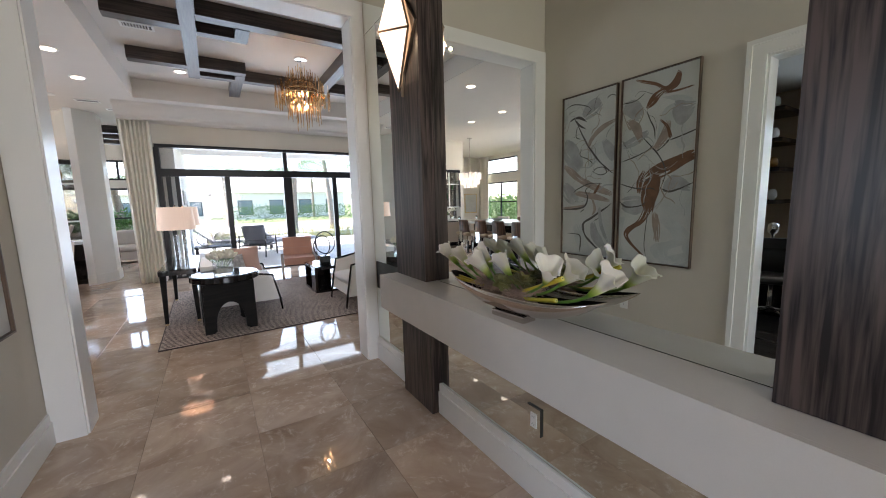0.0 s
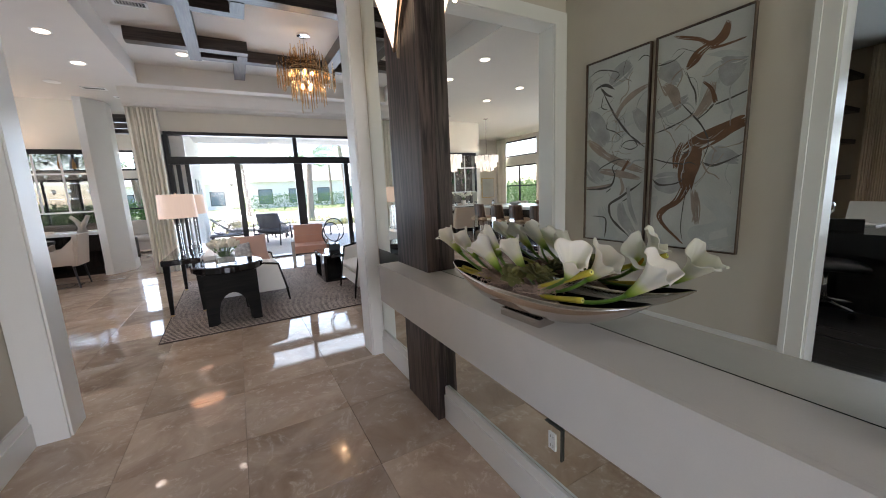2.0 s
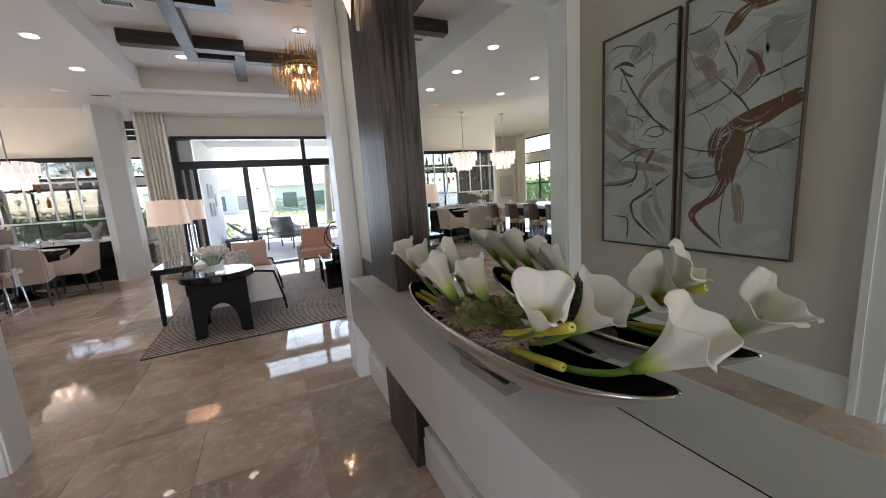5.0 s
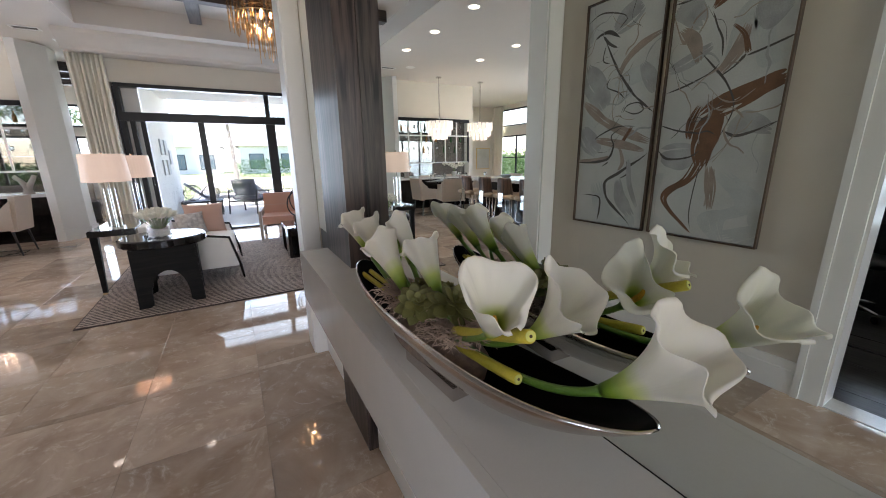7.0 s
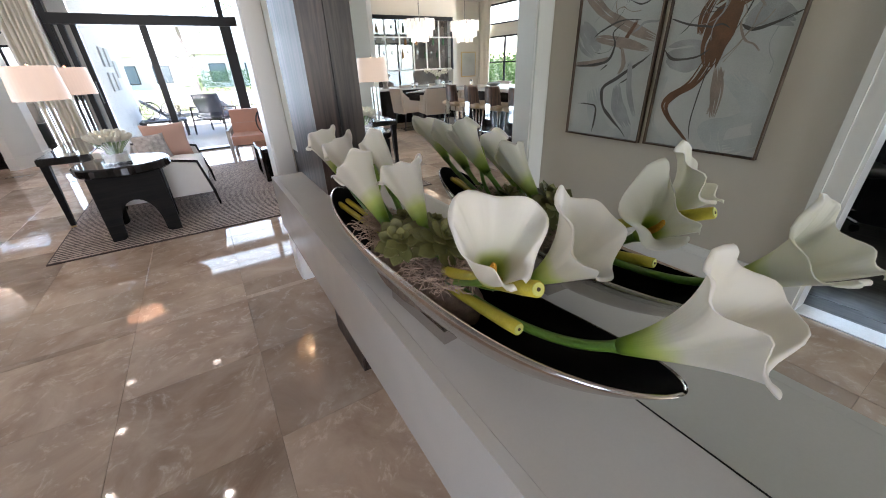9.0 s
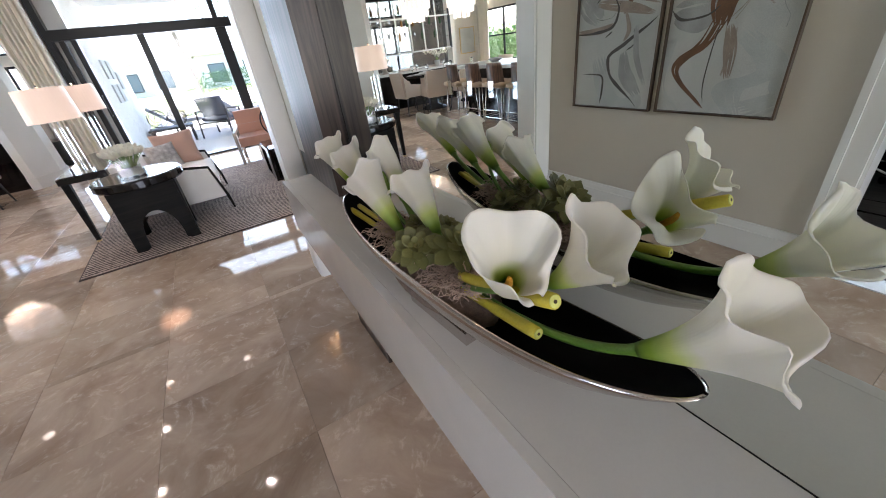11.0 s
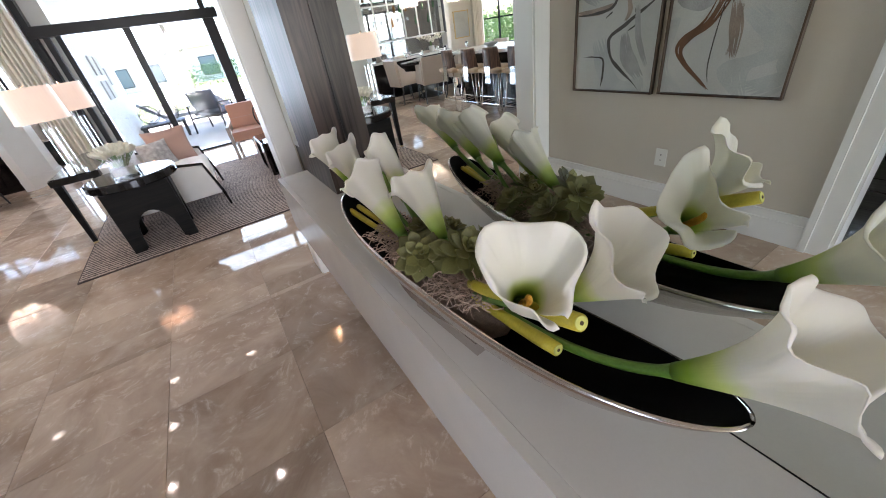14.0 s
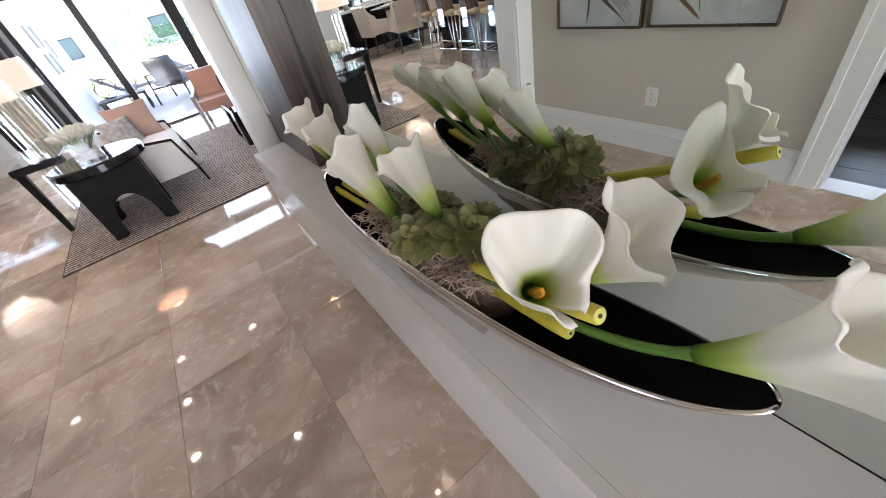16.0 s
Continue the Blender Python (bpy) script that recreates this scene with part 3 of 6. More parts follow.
def painting(y0, y1, z0, z1, strokes, seed, label):
    top = thing("painting", label, "painting", pose(LX, 0.5 * (y0 + y1), z0), "pair of abstract paintings")
    o = Vector((LX, 0.5 * (y0 + y1), z0))
    w, h = y1 - y0, z1 - z0
    def loc(bm):
        bmesh.ops.translate(bm, verts=bm.verts, vec=-o)
        return bm
    part("canvas", loc(boxes((LX + 0.004, LX + 0.018, y0 + 0.012, y1 - 0.012, z0 + 0.012, z1 - 0.012))), CANVAS, top)
    for a in ((LX + 0.001, LX + 0.034, y0, y0 + 0.009, z0, z1), (LX + 0.001, LX + 0.034, y1 - 0.009, y1, z0, z1), (LX + 0.001, LX + 0.034, y0 + 0.009, y1 - 0.009, z0, z0 + 0.009), (LX + 0.001, LX + 0.034, y0 + 0.009, y1 - 0.009, z1 - 0.009, z1)):
        part("frame_rail", loc(boxes(a, bevel=0.0015)), PAINT_FRAME, top, "thin walnut floater frame")
    rnd = random.Random(seed)

    def dab(kind, pts, x):
        bm = bmesh.new()
        # broad strokes are laid down as several streaks of the brush, each a little astray
        wide = {"ink": 0.75, "grey": 1.5, "taupe": 1.25, "pale": 1.0}.get(kind, 1.05)
        streaks = 1 if kind == "ink" else 6
        du, dv = (pts[-1][0] - pts[0][0]) * w, (pts[-1][1] - pts[0][1]) * h
        n_ = math.hypot(du, dv) or 1.0
        for k in range(streaks):
            off = 0.0 if streaks == 1 else (k + 0.5) / streaks - 0.5
            drift = [(off + rnd.uniform(-0.10, 0.10)) * q * wide if streaks > 1 else rnd.uniform(-0.006, 0.006) for _, _, q in pts]
            row = [(u - dv / n_ * o / w, v + du / n_ * o / h, q * wide * (1.0 if streaks == 1 else rnd.uniform(0.20, 0.34))) for (u, v, q), o in zip(pts, drift)]
            stroke(bm, row, y1, w, z1, h, x + 0.00001 * k)
        part("brush_stroke", loc(bm), PAINT[kind], top)
    for i in range(6):
        u, v = rnd.random(), rnd.random()
        pts = []
        for k in range(4):
            pts.append((u, v, rnd.uniform(0.05, 0.13)))
            u, v = min(1, max(0, u + rnd.uniform(-0.3, 0.3))), min(1, max(0, v + rnd.uniform(-0.03, 0.16)))
        dab("pale", pts, LX + 0.0184 + 0.00004 * i)
    for i, (kind, pts) in enumerate(strokes):
        dab(kind, pts, LX + 0.0190 + 0.00010 * i)
    for i in range(24):
        u, v = rnd.uniform(0.05, 0.95), rnd.uniform(0.05, 0.7)
        a = rnd.uniform(0, 6.3)
        pts = []
        q = rnd.choice((0.003, 0.004, 0.005, 0.007))
        for k in range(7):
            pts.append((u, v, q * rnd.uniform(0.5, 1.4)))
            a += rnd.uniform(-0.7, 0.7)
            u, v = u + 0.07 * math.cos(a), v + 0.03 * math.sin(a)
        dab(("taupe", "grey", "taupe", "ink")[i % 4], pts, LX + 0.0234 + 0.00003 * i)
    return top


ART_B = [("grey", [(0.04, 0.14, .05), (0.16, 0.16, .10), (0.30, 0.22, .06)]), ("grey", [(0.05, 0.68, .06), (0.24, 0.69, .11), (0.42, 0.67, .05)]), ("grey", [(0.02, 0.36, .03), (0.2, 0.34, .06), (0.4, 0.30, .03)]), ("grey", [(0.62, 0.60, .05), (0.75, 0.57, .09), (0.95, 0.60, .04)]), ("grey", [(0.70, 0.20, .06), (0.82, 0.24, .10), (0.95, 0.22, .05)]),
         ("taupe", [(0.1, 0.22, .03), (0.22, 0.27, .06), (0.3, 0.35, .03)]), ("taupe", [(0.48, 0.40, .03), (0.60, 0.33, .05), (0.66, 0.26, .03)]), ("taupe", [(0.52, 0.72, .03), (0.56, 0.80, .05), (0.58, 0.88, .02)]),
         ("rust", [(0.99, 0.44, .080), (0.88, 0.452, .090), (0.74, 0.478, .095), (0.60, 0.50, .105), (0.48, 0.525, .10), (0.38, 0.545, .07)]), ("rust", [(0.37, 0.50, .03), (0.31, 0.56, .045), (0.30, 0.62, .03)]),
         ("rust", [(0.52, 0.53, .08), (0.49, 0.575, .12), (0.47, 0.62, .135), (0.43, 0.665, .11), (0.44, 0.72, .07)]), ("rust", [(0.44, 0.70, .07), (0.35, 0.77, .060), (0.20, 0.81, .055), (0.13, 0.85, .042), (0.20, 0.895, .026), (0.36, 0.95, .020), (0.44, 0.978, .012)]),
         ("rust", [(0.20, 0.02, .012), (0.34, 0.045, .022), (0.48, 0.068, .026), (0.60, 0.10, .03), (0.72, 0.07, .016)]), ("rust", [(0.76, 0.035, .03), (0.71, 0.085, .055), (0.60, 0.115, .04)]), ("rust", [(0.62, 0.10, .03), (0.50, 0.12, .055), (0.44, 0.145, .06), (0.36, 0.18, .02)]), ("rust", [(0.58, 0.12, .022), (0.75, 0.125, .016), (0.93, 0.12, .010)]),
         ("rust", [(0.55, 0.25, .014), (0.64, 0.29, .022), (0.69, 0.35, .026)]), ("ink", [(0.68, 0.355, .014), (0.82, 0.345, .016), (0.99, 0.325, .020)]), ("ink", [(0.68, 0.355, .02), (0.60, 0.385, .014), (0.50, 0.41, .010)]),
         ("ink", [(0.36, 0.19, .012), (0.42, 0.24, .014), (0.47, 0.29, .014), (0.49, 0.345, .016)]), ("ink", [(0.30, 0.31, .010), (0.43, 0.37, .014), (0.56, 0.44, .016), (0.64, 0.52, .014), (0.58, 0.61, .018)]), ("ink", [(0.02, 0.44, .008), (0.22, 0.425, .014), (0.40, 0.39, .012), (0.48, 0.37, .008)]),
         ("ink", [(0.02, 0.565, .012), (0.20, 0.59, .016), (0.40, 0.60, .012)]), ("ink", [(0.02, 0.66, .012), (0.12, 0.69, .020), (0.32, 0.69, .012), (0.42, 0.66, .014)]), ("ink", [(0.60, 0.60, .014), (0.70, 0.615, .022), (0.86, 0.60, .016), (0.99, 0.575, .010)]), ("ink", [(0.02, 0.13, .014), (0.20, 0.125, .012), (0.34, 0.10, .008)]),
         ("taupe", [(0.02, 0.17, .010), (0.14, 0.27, .016), (0.22, 0.20, .010), (0.33, 0.17, .008)]), ("ink", [(0.44, 0.72, .014), (0.42, 0.80, .010), (0.40, 0.90, .008), (0.43, 0.96, .006)]), ("taupe", [(0.57, 0.73, .010), (0.56, 0.81, .012), (0.53, 0.87, .008)]), ("ink", [(0.36, 0.60, .010), (0.46, 0.59, .014), (0.53, 0.61, .008)])]
ART_A = [("grey", [(0.40, 0.14, .05), (0.55, 0.10, .10), (0.72, 0.07, .06)]), ("grey", [(0.04, 0.26, .05), (0.14, 0.34, .12), (0.30, 0.42, .09), (0.36, 0.46, .04)]), ("grey", [(0.02, 0.55, .05), (0.15, 0.60, .10), (0.30, 0.66, .06)]), ("grey", [(0.62, 0.78, .03), (0.68, 0.86, .06), (0.84, 0.94, .05)]), ("grey", [(0.78, 0.30, .03), (0.90, 0.36, .06), (0.97, 0.42, .03)]),
         ("taupe", [(0.99, 0.196, .022), (0.86, 0.21, .034), (0.72, 0.235, .038), (0.57, 0.285, .034), (0.50, 0.345, .026)]), ("taupe", [(0.03, 0.42, .025), (0.20, 0.47, .050), (0.40, 0.525, .055), (0.72, 0.585, .050), (0.97, 0.62, .03)]), ("rust", [(0.74, 0.55, .016), (0.66, 0.60, .022), (0.58, 0.645, .018)]), ("taupe", [(0.02, 0.70, .020), (0.30, 0.695, .030), (0.48, 0.68, .02)]), ("taupe", [(0.26, 0.60, .03), (0.45, 0.615, .045), (0.70, 0.63, .04), (0.92, 0.655, .02)]),
         ("ink", [(0.14, 0.150, .014), (0.22, 0.138, .032), (0.34, 0.142, .036), (0.48, 0.172, .016)]), ("ink", [(0.24, 0.15, .026), (0.34, 0.19, .030), (0.45, 0.215, .014)]), ("ink", [(0.28, 0.166, .026), (0.39, 0.246, .022), (0.52, 0.325, .026), (0.70, 0.410, .026), (0.82, 0.455, .028), (0.97, 0.50, .016)]), ("ink", [(0.30, 0.19, .012), (0.28, 0.25, .014), (0.38, 0.27, .008)]),
         ("ink", [(0.03, 0.075, .010), (0.16, 0.055, .012), (0.30, 0.055, .014), (0.50, 0.085, .012), (0.55, 0.105, .012)]), ("ink", [(0.55, 0.105, .014), (0.46, 0.135, .010)]), ("ink", [(0.82, 0.07, .010), (0.90, 0.055, .014), (0.99, 0.07, .010)]), ("ink", [(0.40, 0.33, .010), (0.36, 0.37, .012), (0.52, 0.40, .012), (0.62, 0.435, .008)]),
         ("ink", [(0.60, 0.49, .010), (0.66, 0.46, .014), (0.80, 0.455, .014), (0.86, 0.485, .012), (0.74, 0.50, .012), (0.58, 0.475, .008)]), ("ink", [(0.24, 0.60, .012), (0.32, 0.58, .014), (0.55, 0.55, .012), (0.78, 0.55, .010)]), ("ink", [(0.02, 0.705, .020), (0.26, 0.70, .022), (0.46, 0.685, .020), (0.52, 0.63, .020), (0.48, 0.585, .014), (0.60, 0.55, .012)]),
         ("ink", [(0.97, 0.665, .012), (0.87, 0.69, .024), (0.72, 0.725, .026), (0.60, 0.755, .028), (0.46, 0.785, .030), (0.45, 0.815, .034), (0.50, 0.87, .034), (0.62, 0.915, .024), (0.76, 0.955, .020), (0.84, 0.985, .014)]), ("ink", [(0.72, 0.70, .012), (0.74, 0.75, .014), (0.66, 0.775, .010)]), ("grey", [(0.74, 0.69, .016), (0.78, 0.80, .022), (0.90, 0.90, .014)]),
         ("ink", [(0.12, 0.862, .006), (0.28, 0.862, .012), (0.38, 0.875, .016), (0.40, 0.93, .020), (0.37, 0.985, .014)]), ("ink", [(0.46, 0.70, .012), (0.38, 0.72, .008)]), ("taupe", [(0.60, 0.63, .014), (0.66, 0.70, .02), (0.62, 0.74, .012)])]
painting(2.108, 2.745, 0.775, 2.405, ART_B, 5, "tall abstract canvas with rust-brown and charcoal brushwork, walnut frame")
painting(2.785, 3.400, 0.770, 2.400, ART_A, 9, "tall abstract canvas with grey and charcoal brushwork, walnut frame")

# ---- hall: outlets and sconces ----
PLATE_WHITE = surface("white_plastic", (0.78, 0.78, 0.76), 0.35, var=0.02)
DARK_SLOT = surface("dark_slot", (0.01, 0.01, 0.01), 0.6)
wp = thing("wall_outlet", "white plastic outlet plate on the beige wall", "outlet", pose(LX, 2.665, 0.37))
part("plate", boxes((0.001, 0.007, -0.037, 0.037, -0.058, 0.058), bevel=0.003), PLATE_WHITE, wp)
for z in (-0.018, 0.018):
    bm = bmesh.new()
    lathe(bm, [(0.004, 0), (0.004, 0.002)], 12)
    part("jack", bm, DARK_SLOT, wp, "dark round jack", at=pose(0.0071, 0, z, 0, 90, 0))
mo = thing("mirror_outlet", "mirrored outlet cover with a white receptacle", "outlet", pose(MX, 1.805, 0.374))
part("plate", boxes((-0.009, -0.001, -0.038, 0.038, -0.062, 0.062), bevel=0.002), MIRROR, mo)
part("rim", boxes((-0.0085, -0.001, -0.0415, -0.0385, -0.064, 0.064), (-0.0085, -0.001, -0.0385, 0.0415, 0.0625, 0.065)), MIRROR_EDGE, mo, "dark edge")
rec = part("receptacle", boxes((-0.013, -0.0092, -0.017, 0.017, -0.034, 0.034), bevel=0.002), PLATE_WHITE, mo, "white receptacle")
for z in (-0.018, 0.018):
    for y in (-0.006, 0.006):
        part("slot", boxes((-0.0135, -0.0128, y - 0.001, y + 0.001, z - 0.005, z + 0.005)), DARK_SLOT, rec)

FROST = glow("frosted_lit_glass", (1.0, 0.80, 0.56), 0.42)
def sconce(y):
    top = thing("wall_sconce", "lit bronze kite-shaped sconce with frosted panels on a wood post", "sconce", pose(1.325, y, 2.37), "hall sconces")
    hw, up, dn, out = 0.15, 0.40, 0.32, 0.15
    bm = bmesh.new()
    pts = [(0, -hw - 0.05, 0.02), (0, -0.03, 0.25), (0, 0, up + 0.02), (0, 0.03, 0.25), (0, hw + 0.05, 0.02), (0, 0.035, -0.22), (0, 0, -dn - 0.03), (0, -0.035, -0.22)]
    lo = [bm.verts.new((-0.001, p[1], p[2])) for p in pts]
    hi = [bm.verts.new((-0.016, p[1], p[2])) for p in pts]
    bm.faces.new(lo), bm.faces.new(hi)
    for i in range(8):
        bm.faces.new((lo[i], lo[(i + 1) % 8], hi[(i + 1) % 8], hi[i]))
    part("backplate", bm, BRONZE, top)
    corners = [Vector((-0.03, -hw, 0)), Vector((-0.03, 0, up)), Vector((-0.03, hw, 0)), Vector((-0.03, 0, -dn))]
    nose = Vector((-out, 0, 0.0))
    for i in range(4):
        bm = bmesh.new()
        a, b = corners[i], corners[(i + 1) % 4]
        t = [bm.verts.new(p) for p in (a, b, nose)]
        f = bm.faces.new(t)
        r = bmesh.ops.extrude_face_region(bm, geom=[f])
        bmesh.ops.translate(bm, verts=[v for v in r["geom"] if isinstance(v, bmesh.types.BMVert)], vec=(0.003, 0, 0))
        part("panel", bm, FROST, top, "frosted lit glass panel")
    for a, b in [(corners[i], corners[(i + 1) % 4]) for i in range(4)] + [(c, nose) for c in (corners[0], corners[2])]:
        bm = bmesh.new()
        tube(bm, [a, b], 0.0075, 4)
        part("bar", bm, BRONZE, top, "bronze edge bar")
    bulb("sconce_bulb", (1.325 - 0.19, y, 2.37), 0.4, (1.0, 0.7, 0.42), 0.008)
    return top


sconce(2.83)

# ---- hall: the bowl of calla lilies ----
NICKEL = surface("polished_nickel", (0.62, 0.575, 0.54), 0.16, 1.0, var=0.05, scale=8, fine=500, bump=0.03)
BOWL_IN = surface("black_enamel", (0.003, 0.003, 0.0033), 0.55, var=0.2, scale=20)
BOWL_IN.node_tree.nodes["Principled BSDF"].inputs["Specular IOR Level"].default_value = 0.06
BX, BY, BL, BW = 1.282, 1.810, 0.407, 0.064


def boat(shrink, lift, steps=48, cross=16):
    rows = []
    for i in range(steps + 1):
        u = math.sin(0.5 * math.pi * (-1 + 2 * i / steps))
        a = abs(u)
        w = max(0.002, BW * (1 - a ** 3.4) ** 0.5 - shrink)
        rim = 0.103 + 0.044 * a ** 2.6
        bot = 0.022 + lift + 0.124 * a ** 2.6
        row = []
        for k in range(cross + 1):
            ph = -math.pi / 2 + math.pi * k / cross
            row.append(Vector((w * math.sin(ph), u * (BL - shrink), rim - max(0.0, rim - bot) * math.cos(ph) ** 0.95 if abs(math.cos(ph)) > 1e-6 else rim)))
        rows.append(row)
    return rows


bowl = thing("flower_bowl", "long boat-shaped nickel bowl with a black inside on the ledge", "bowl", pose(BX, BY, 0.881, 0, 0, 4.1))
outer, inner = boat(0.0, 0.0), boat(0.0028, 0.005)
bm = bmesh.new()
vo = [[bm.verts.new(p) for p in r] for r in outer]
for a, b in zip(vo, vo[1:]):
    for k in range(len(a) - 1):
        bm.faces.new((a[k], a[k + 1], b[k + 1], b[k]))
top_in = [[bm.verts.new((r[j].x, r[j].y, r[j].z + 0.0005)) for j in (0, -1)] for r in inner]
for i in range(len(vo) - 1):
    bm.faces.new((vo[i][0], vo[i + 1][0], top_in[i + 1][0], top_in[i][0]))
    bm.faces.new((vo[i][-1], vo[i + 1][-1], top_in[i + 1][1], top_in[i][1]))
part("shell", bm, NICKEL, bowl, "polished nickel shell", smooth=True)
bm = bmesh.new()
vi = [[bm.verts.new(p) for p in r] for r in inner]
for a, b in zip(vi, vi[1:]):
    for k in range(len(a) - 1):
        bm.faces.new((a[k], a[k + 1], b[k + 1], b[k]))
part("lining", bm, BOWL_IN, bowl, "matt black lining", smooth=True)
part("foot", boxes((-0.036, 0.036, -0.088, 0.088, 0.0, 0.026), bevel=0.004), NICKEL, bowl, "nickel block foot")


def petal_material():
    m, n, l, b = material("calla_petal")
    uv, sep = n.new("ShaderNodeUVMap"), n.new("ShaderNodeSeparateXYZ")
    l.new(uv.outputs[0], sep.inputs[0])
    nz = n.new("ShaderNodeTexNoise")
    nz.inputs["Scale"].default_value = 40
    tc = n.new("ShaderNodeTexCoord")
    l.new(tc.outputs["Object"], nz.inputs["Vector"])
    add = n.new("ShaderNodeMath")
    add.operation = "MULTIPLY_ADD"
    add.inputs[1].default_value = 0.10
    l.new(nz.outputs[0], add.inputs[0])
    l.new(sep.outputs[1], add.inputs[2])
    r = ramp(n, [(0.06, (0.10, 0.20, 0.02)), (0.16, (0.26, 0.40, 0.04)), (0.31, (0.60, 0.68, 0.22)), (0.46, (0.82, 0.80, 0.70)), (0.9, (0.88, 0.845, 0.77))])
    l.new(add.outputs[0], r.inputs[0])
    l.new(r.outputs[0], b.inputs["Base Color"])
    b.inputs["Roughness"].default_value = 0.42
    b.inputs["Subsurface Weight"].default_value = 0.25
    b.inputs["Subsurface Radius"].default_value = (0.006, 0.006, 0.004)
    b.inputs["Subsurface Scale"].default_value = 0.5
    veins = n.new("ShaderNodeTexWave")
    veins.inputs["Scale"].default_value = 14
    veins.inputs["Distortion"].default_value = 1.0
    l.new(uv.outputs[0], veins.inputs["Vector"])
    bp = n.new("ShaderNodeBump")
    bp.inputs["Strength"].default_value, bp.inputs["Distance"].default_value = 0.10, 0.0008
    l.new(veins.outputs[0], bp.inputs["Height"])
    l.new(bp.outputs[0], b.inputs["Normal"])
    thin, mix = n.new("ShaderNodeBsdfTranslucent"), n.new("ShaderNodeMixShader")
    l.new(r.outputs[0], thin.inputs[0])
    mix.inputs[0].default_value = 0.34
    l.new(b.outputs[0], mix.inputs[1])
    l.new(thin.outputs[0], mix.inputs[2])
    l.new(mix.outputs[0], n["Material Output"].inputs[0])
    return m


PETAL = petal_material()
STEM = surface("green_stem", (0.10, 0.20, 0.025), 0.35, var=0.25, scale=18, fine=300, bump=0.1)
STEM_CUT = surface("yellow_green_stem", (0.48, 0.40, 0.035), 0.4, var=0.2, scale=20, fine=300, bump=0.1)
PITH = surface("pale_stem_pith", (0.55, 0.55, 0.14), 0.6, var=0.15, scale=80)
SPADIX = surface("orange_spadix", (0.62, 0.30, 0.02), 0.7, var=0.25, scale=200, fine=900, bump=0.9)


def calla(base, mouth, tip, front, half, root, seed, stem_r=0.0058, bend=None, flare=0.008, skew=0.0):
    """One calla lily. base: where the spathe meets its stem; mouth: the throat's centre; tip and front: the tall and the low point
    of the rim; half: half the width of the mouth; skew: how far the mouth swings to one side of the line from tip to front;
    root: where the stem goes down."""
    B, M, T, Fp = map(Vector, (base, mouth, tip, front))
    rnd = random.Random(seed)
    top = thing("calla_lily", "white calla lily with a green throat in the nickel bowl", "flower", pose(*B), "calla lilies")
    ax = (M - B).normalized()
    back = (T - Fp) - (T - Fp).dot(ax) * ax
    back.normalize()
    side = ax.cross(back).normalized()
    L = (M - B).length
    n, rows = 44, 22
    bm = bmesh.new()
    uvl = bm.loops.layers.uv.new("UVMap")
    grid = []
    ph = rnd.uniform(0, 6.28)
    mid, half_tf = 0.5 * (T + Fp) - B, 0.46 * (T - Fp)
    for i in range(n + 1):
        th = -math.pi + 2 * math.pi * i / n          # 0 is the tip, +-pi the front seam
        c, s = math.cos(th), math.sin(th)
        point = math.exp(-(th / 0.20) ** 2)
        wrap = math.exp(-((abs(th) - math.pi) / 0.42) ** 2)
        rim = mid + half_tf * (c - 0.06 * s * s) + side * half * (s * (1.0 + 0.16 * math.cos(th) - 0.10 * s * s) + skew * s * s)
        rad = (back * c + side * s)
        rim += ax * (0.0065 * math.sin(3 * th + ph) + 0.0050 * math.sin(6 * th + 2 * ph)) * (1 - 0.7 * point) + rad * (0.0035 * math.sin(4 * th + ph * 2))
        rim += half_tf.normalized() * 0.006 * point
        if th > 0:
            rim += ax * 0.006 * wrap + side * 0.010 * wrap
        p0 = rad * 0.0078
        p1 = ax * (0.48 * L) + rad * 0.0150
        p2 = ax * (0.98 * L) + rad * (0.0175 if c > 0 else 0.0145) + 0.18 * (rim - ax * L)
        pts = bezier(p0, p1, p2, rim, rows - 4)
        out = (rim - pts[-2]).normalized()
        down = (rad * 0.75 - ax * 0.65).normalized()
        curl = flare * (0.60 + 0.40 * math.sin(2 * th + ph) + 0.15 * wrap) * (1 - 0.6 * point)
        last = pts[-1]
        for k in range(1, 5):
            a = k / 4
            last = last + (out * (1 - a) + down * a).normalized() * curl / 4
            pts.append(last)
        grid.append([bm.verts.new(p) for p in pts])
    m = len(grid[0])
    for i in range(n):
        for k in range(m - 1):
            f = bm.faces.new((grid[i][k], grid[i + 1][k], grid[i + 1][k + 1], grid[i][k + 1]))
            for lo, (u, v) in zip(f.loops, ((i / n, k / m), ((i + 1) / n, k / m), ((i + 1) / n, (k + 1) / m), (i / n, (k + 1) / m))):
                lo[uvl].uv = (u, v)
    sp = part("spathe", bm, PETAL, top, "creamy white spathe", smooth=True)
    so = sp.modifiers.new("thick", "SOLIDIFY")
    so.thickness, so.offset = 0.0011, 0
    bm = bmesh.new()
    ctr = ax * L + (mid - ax * mid.dot(ax)) * 0.25
    tube(bm, bezier(ax * 0.15 * L, ax * 0.5 * L, ax * 0.8 * L, ctr * 0.84 + 0.06 * mid, 10), [0.0035, 0.0042, 0.0046, 0.0048, 0.0048, 0.0047, 0.0045, 0.0042, 0.0038, 0.0032, 0.0016], 10)
    spread(bm, seed, 0.0004)
    part("spadix", bm, SPADIX, top, "orange-yellow spadix", smooth=True)
    bm = bmesh.new()
    R = Vector(root) - B
    k = Vector(bend) - B if bend else R * 0.5 + Vector((0, 0, 0.012))
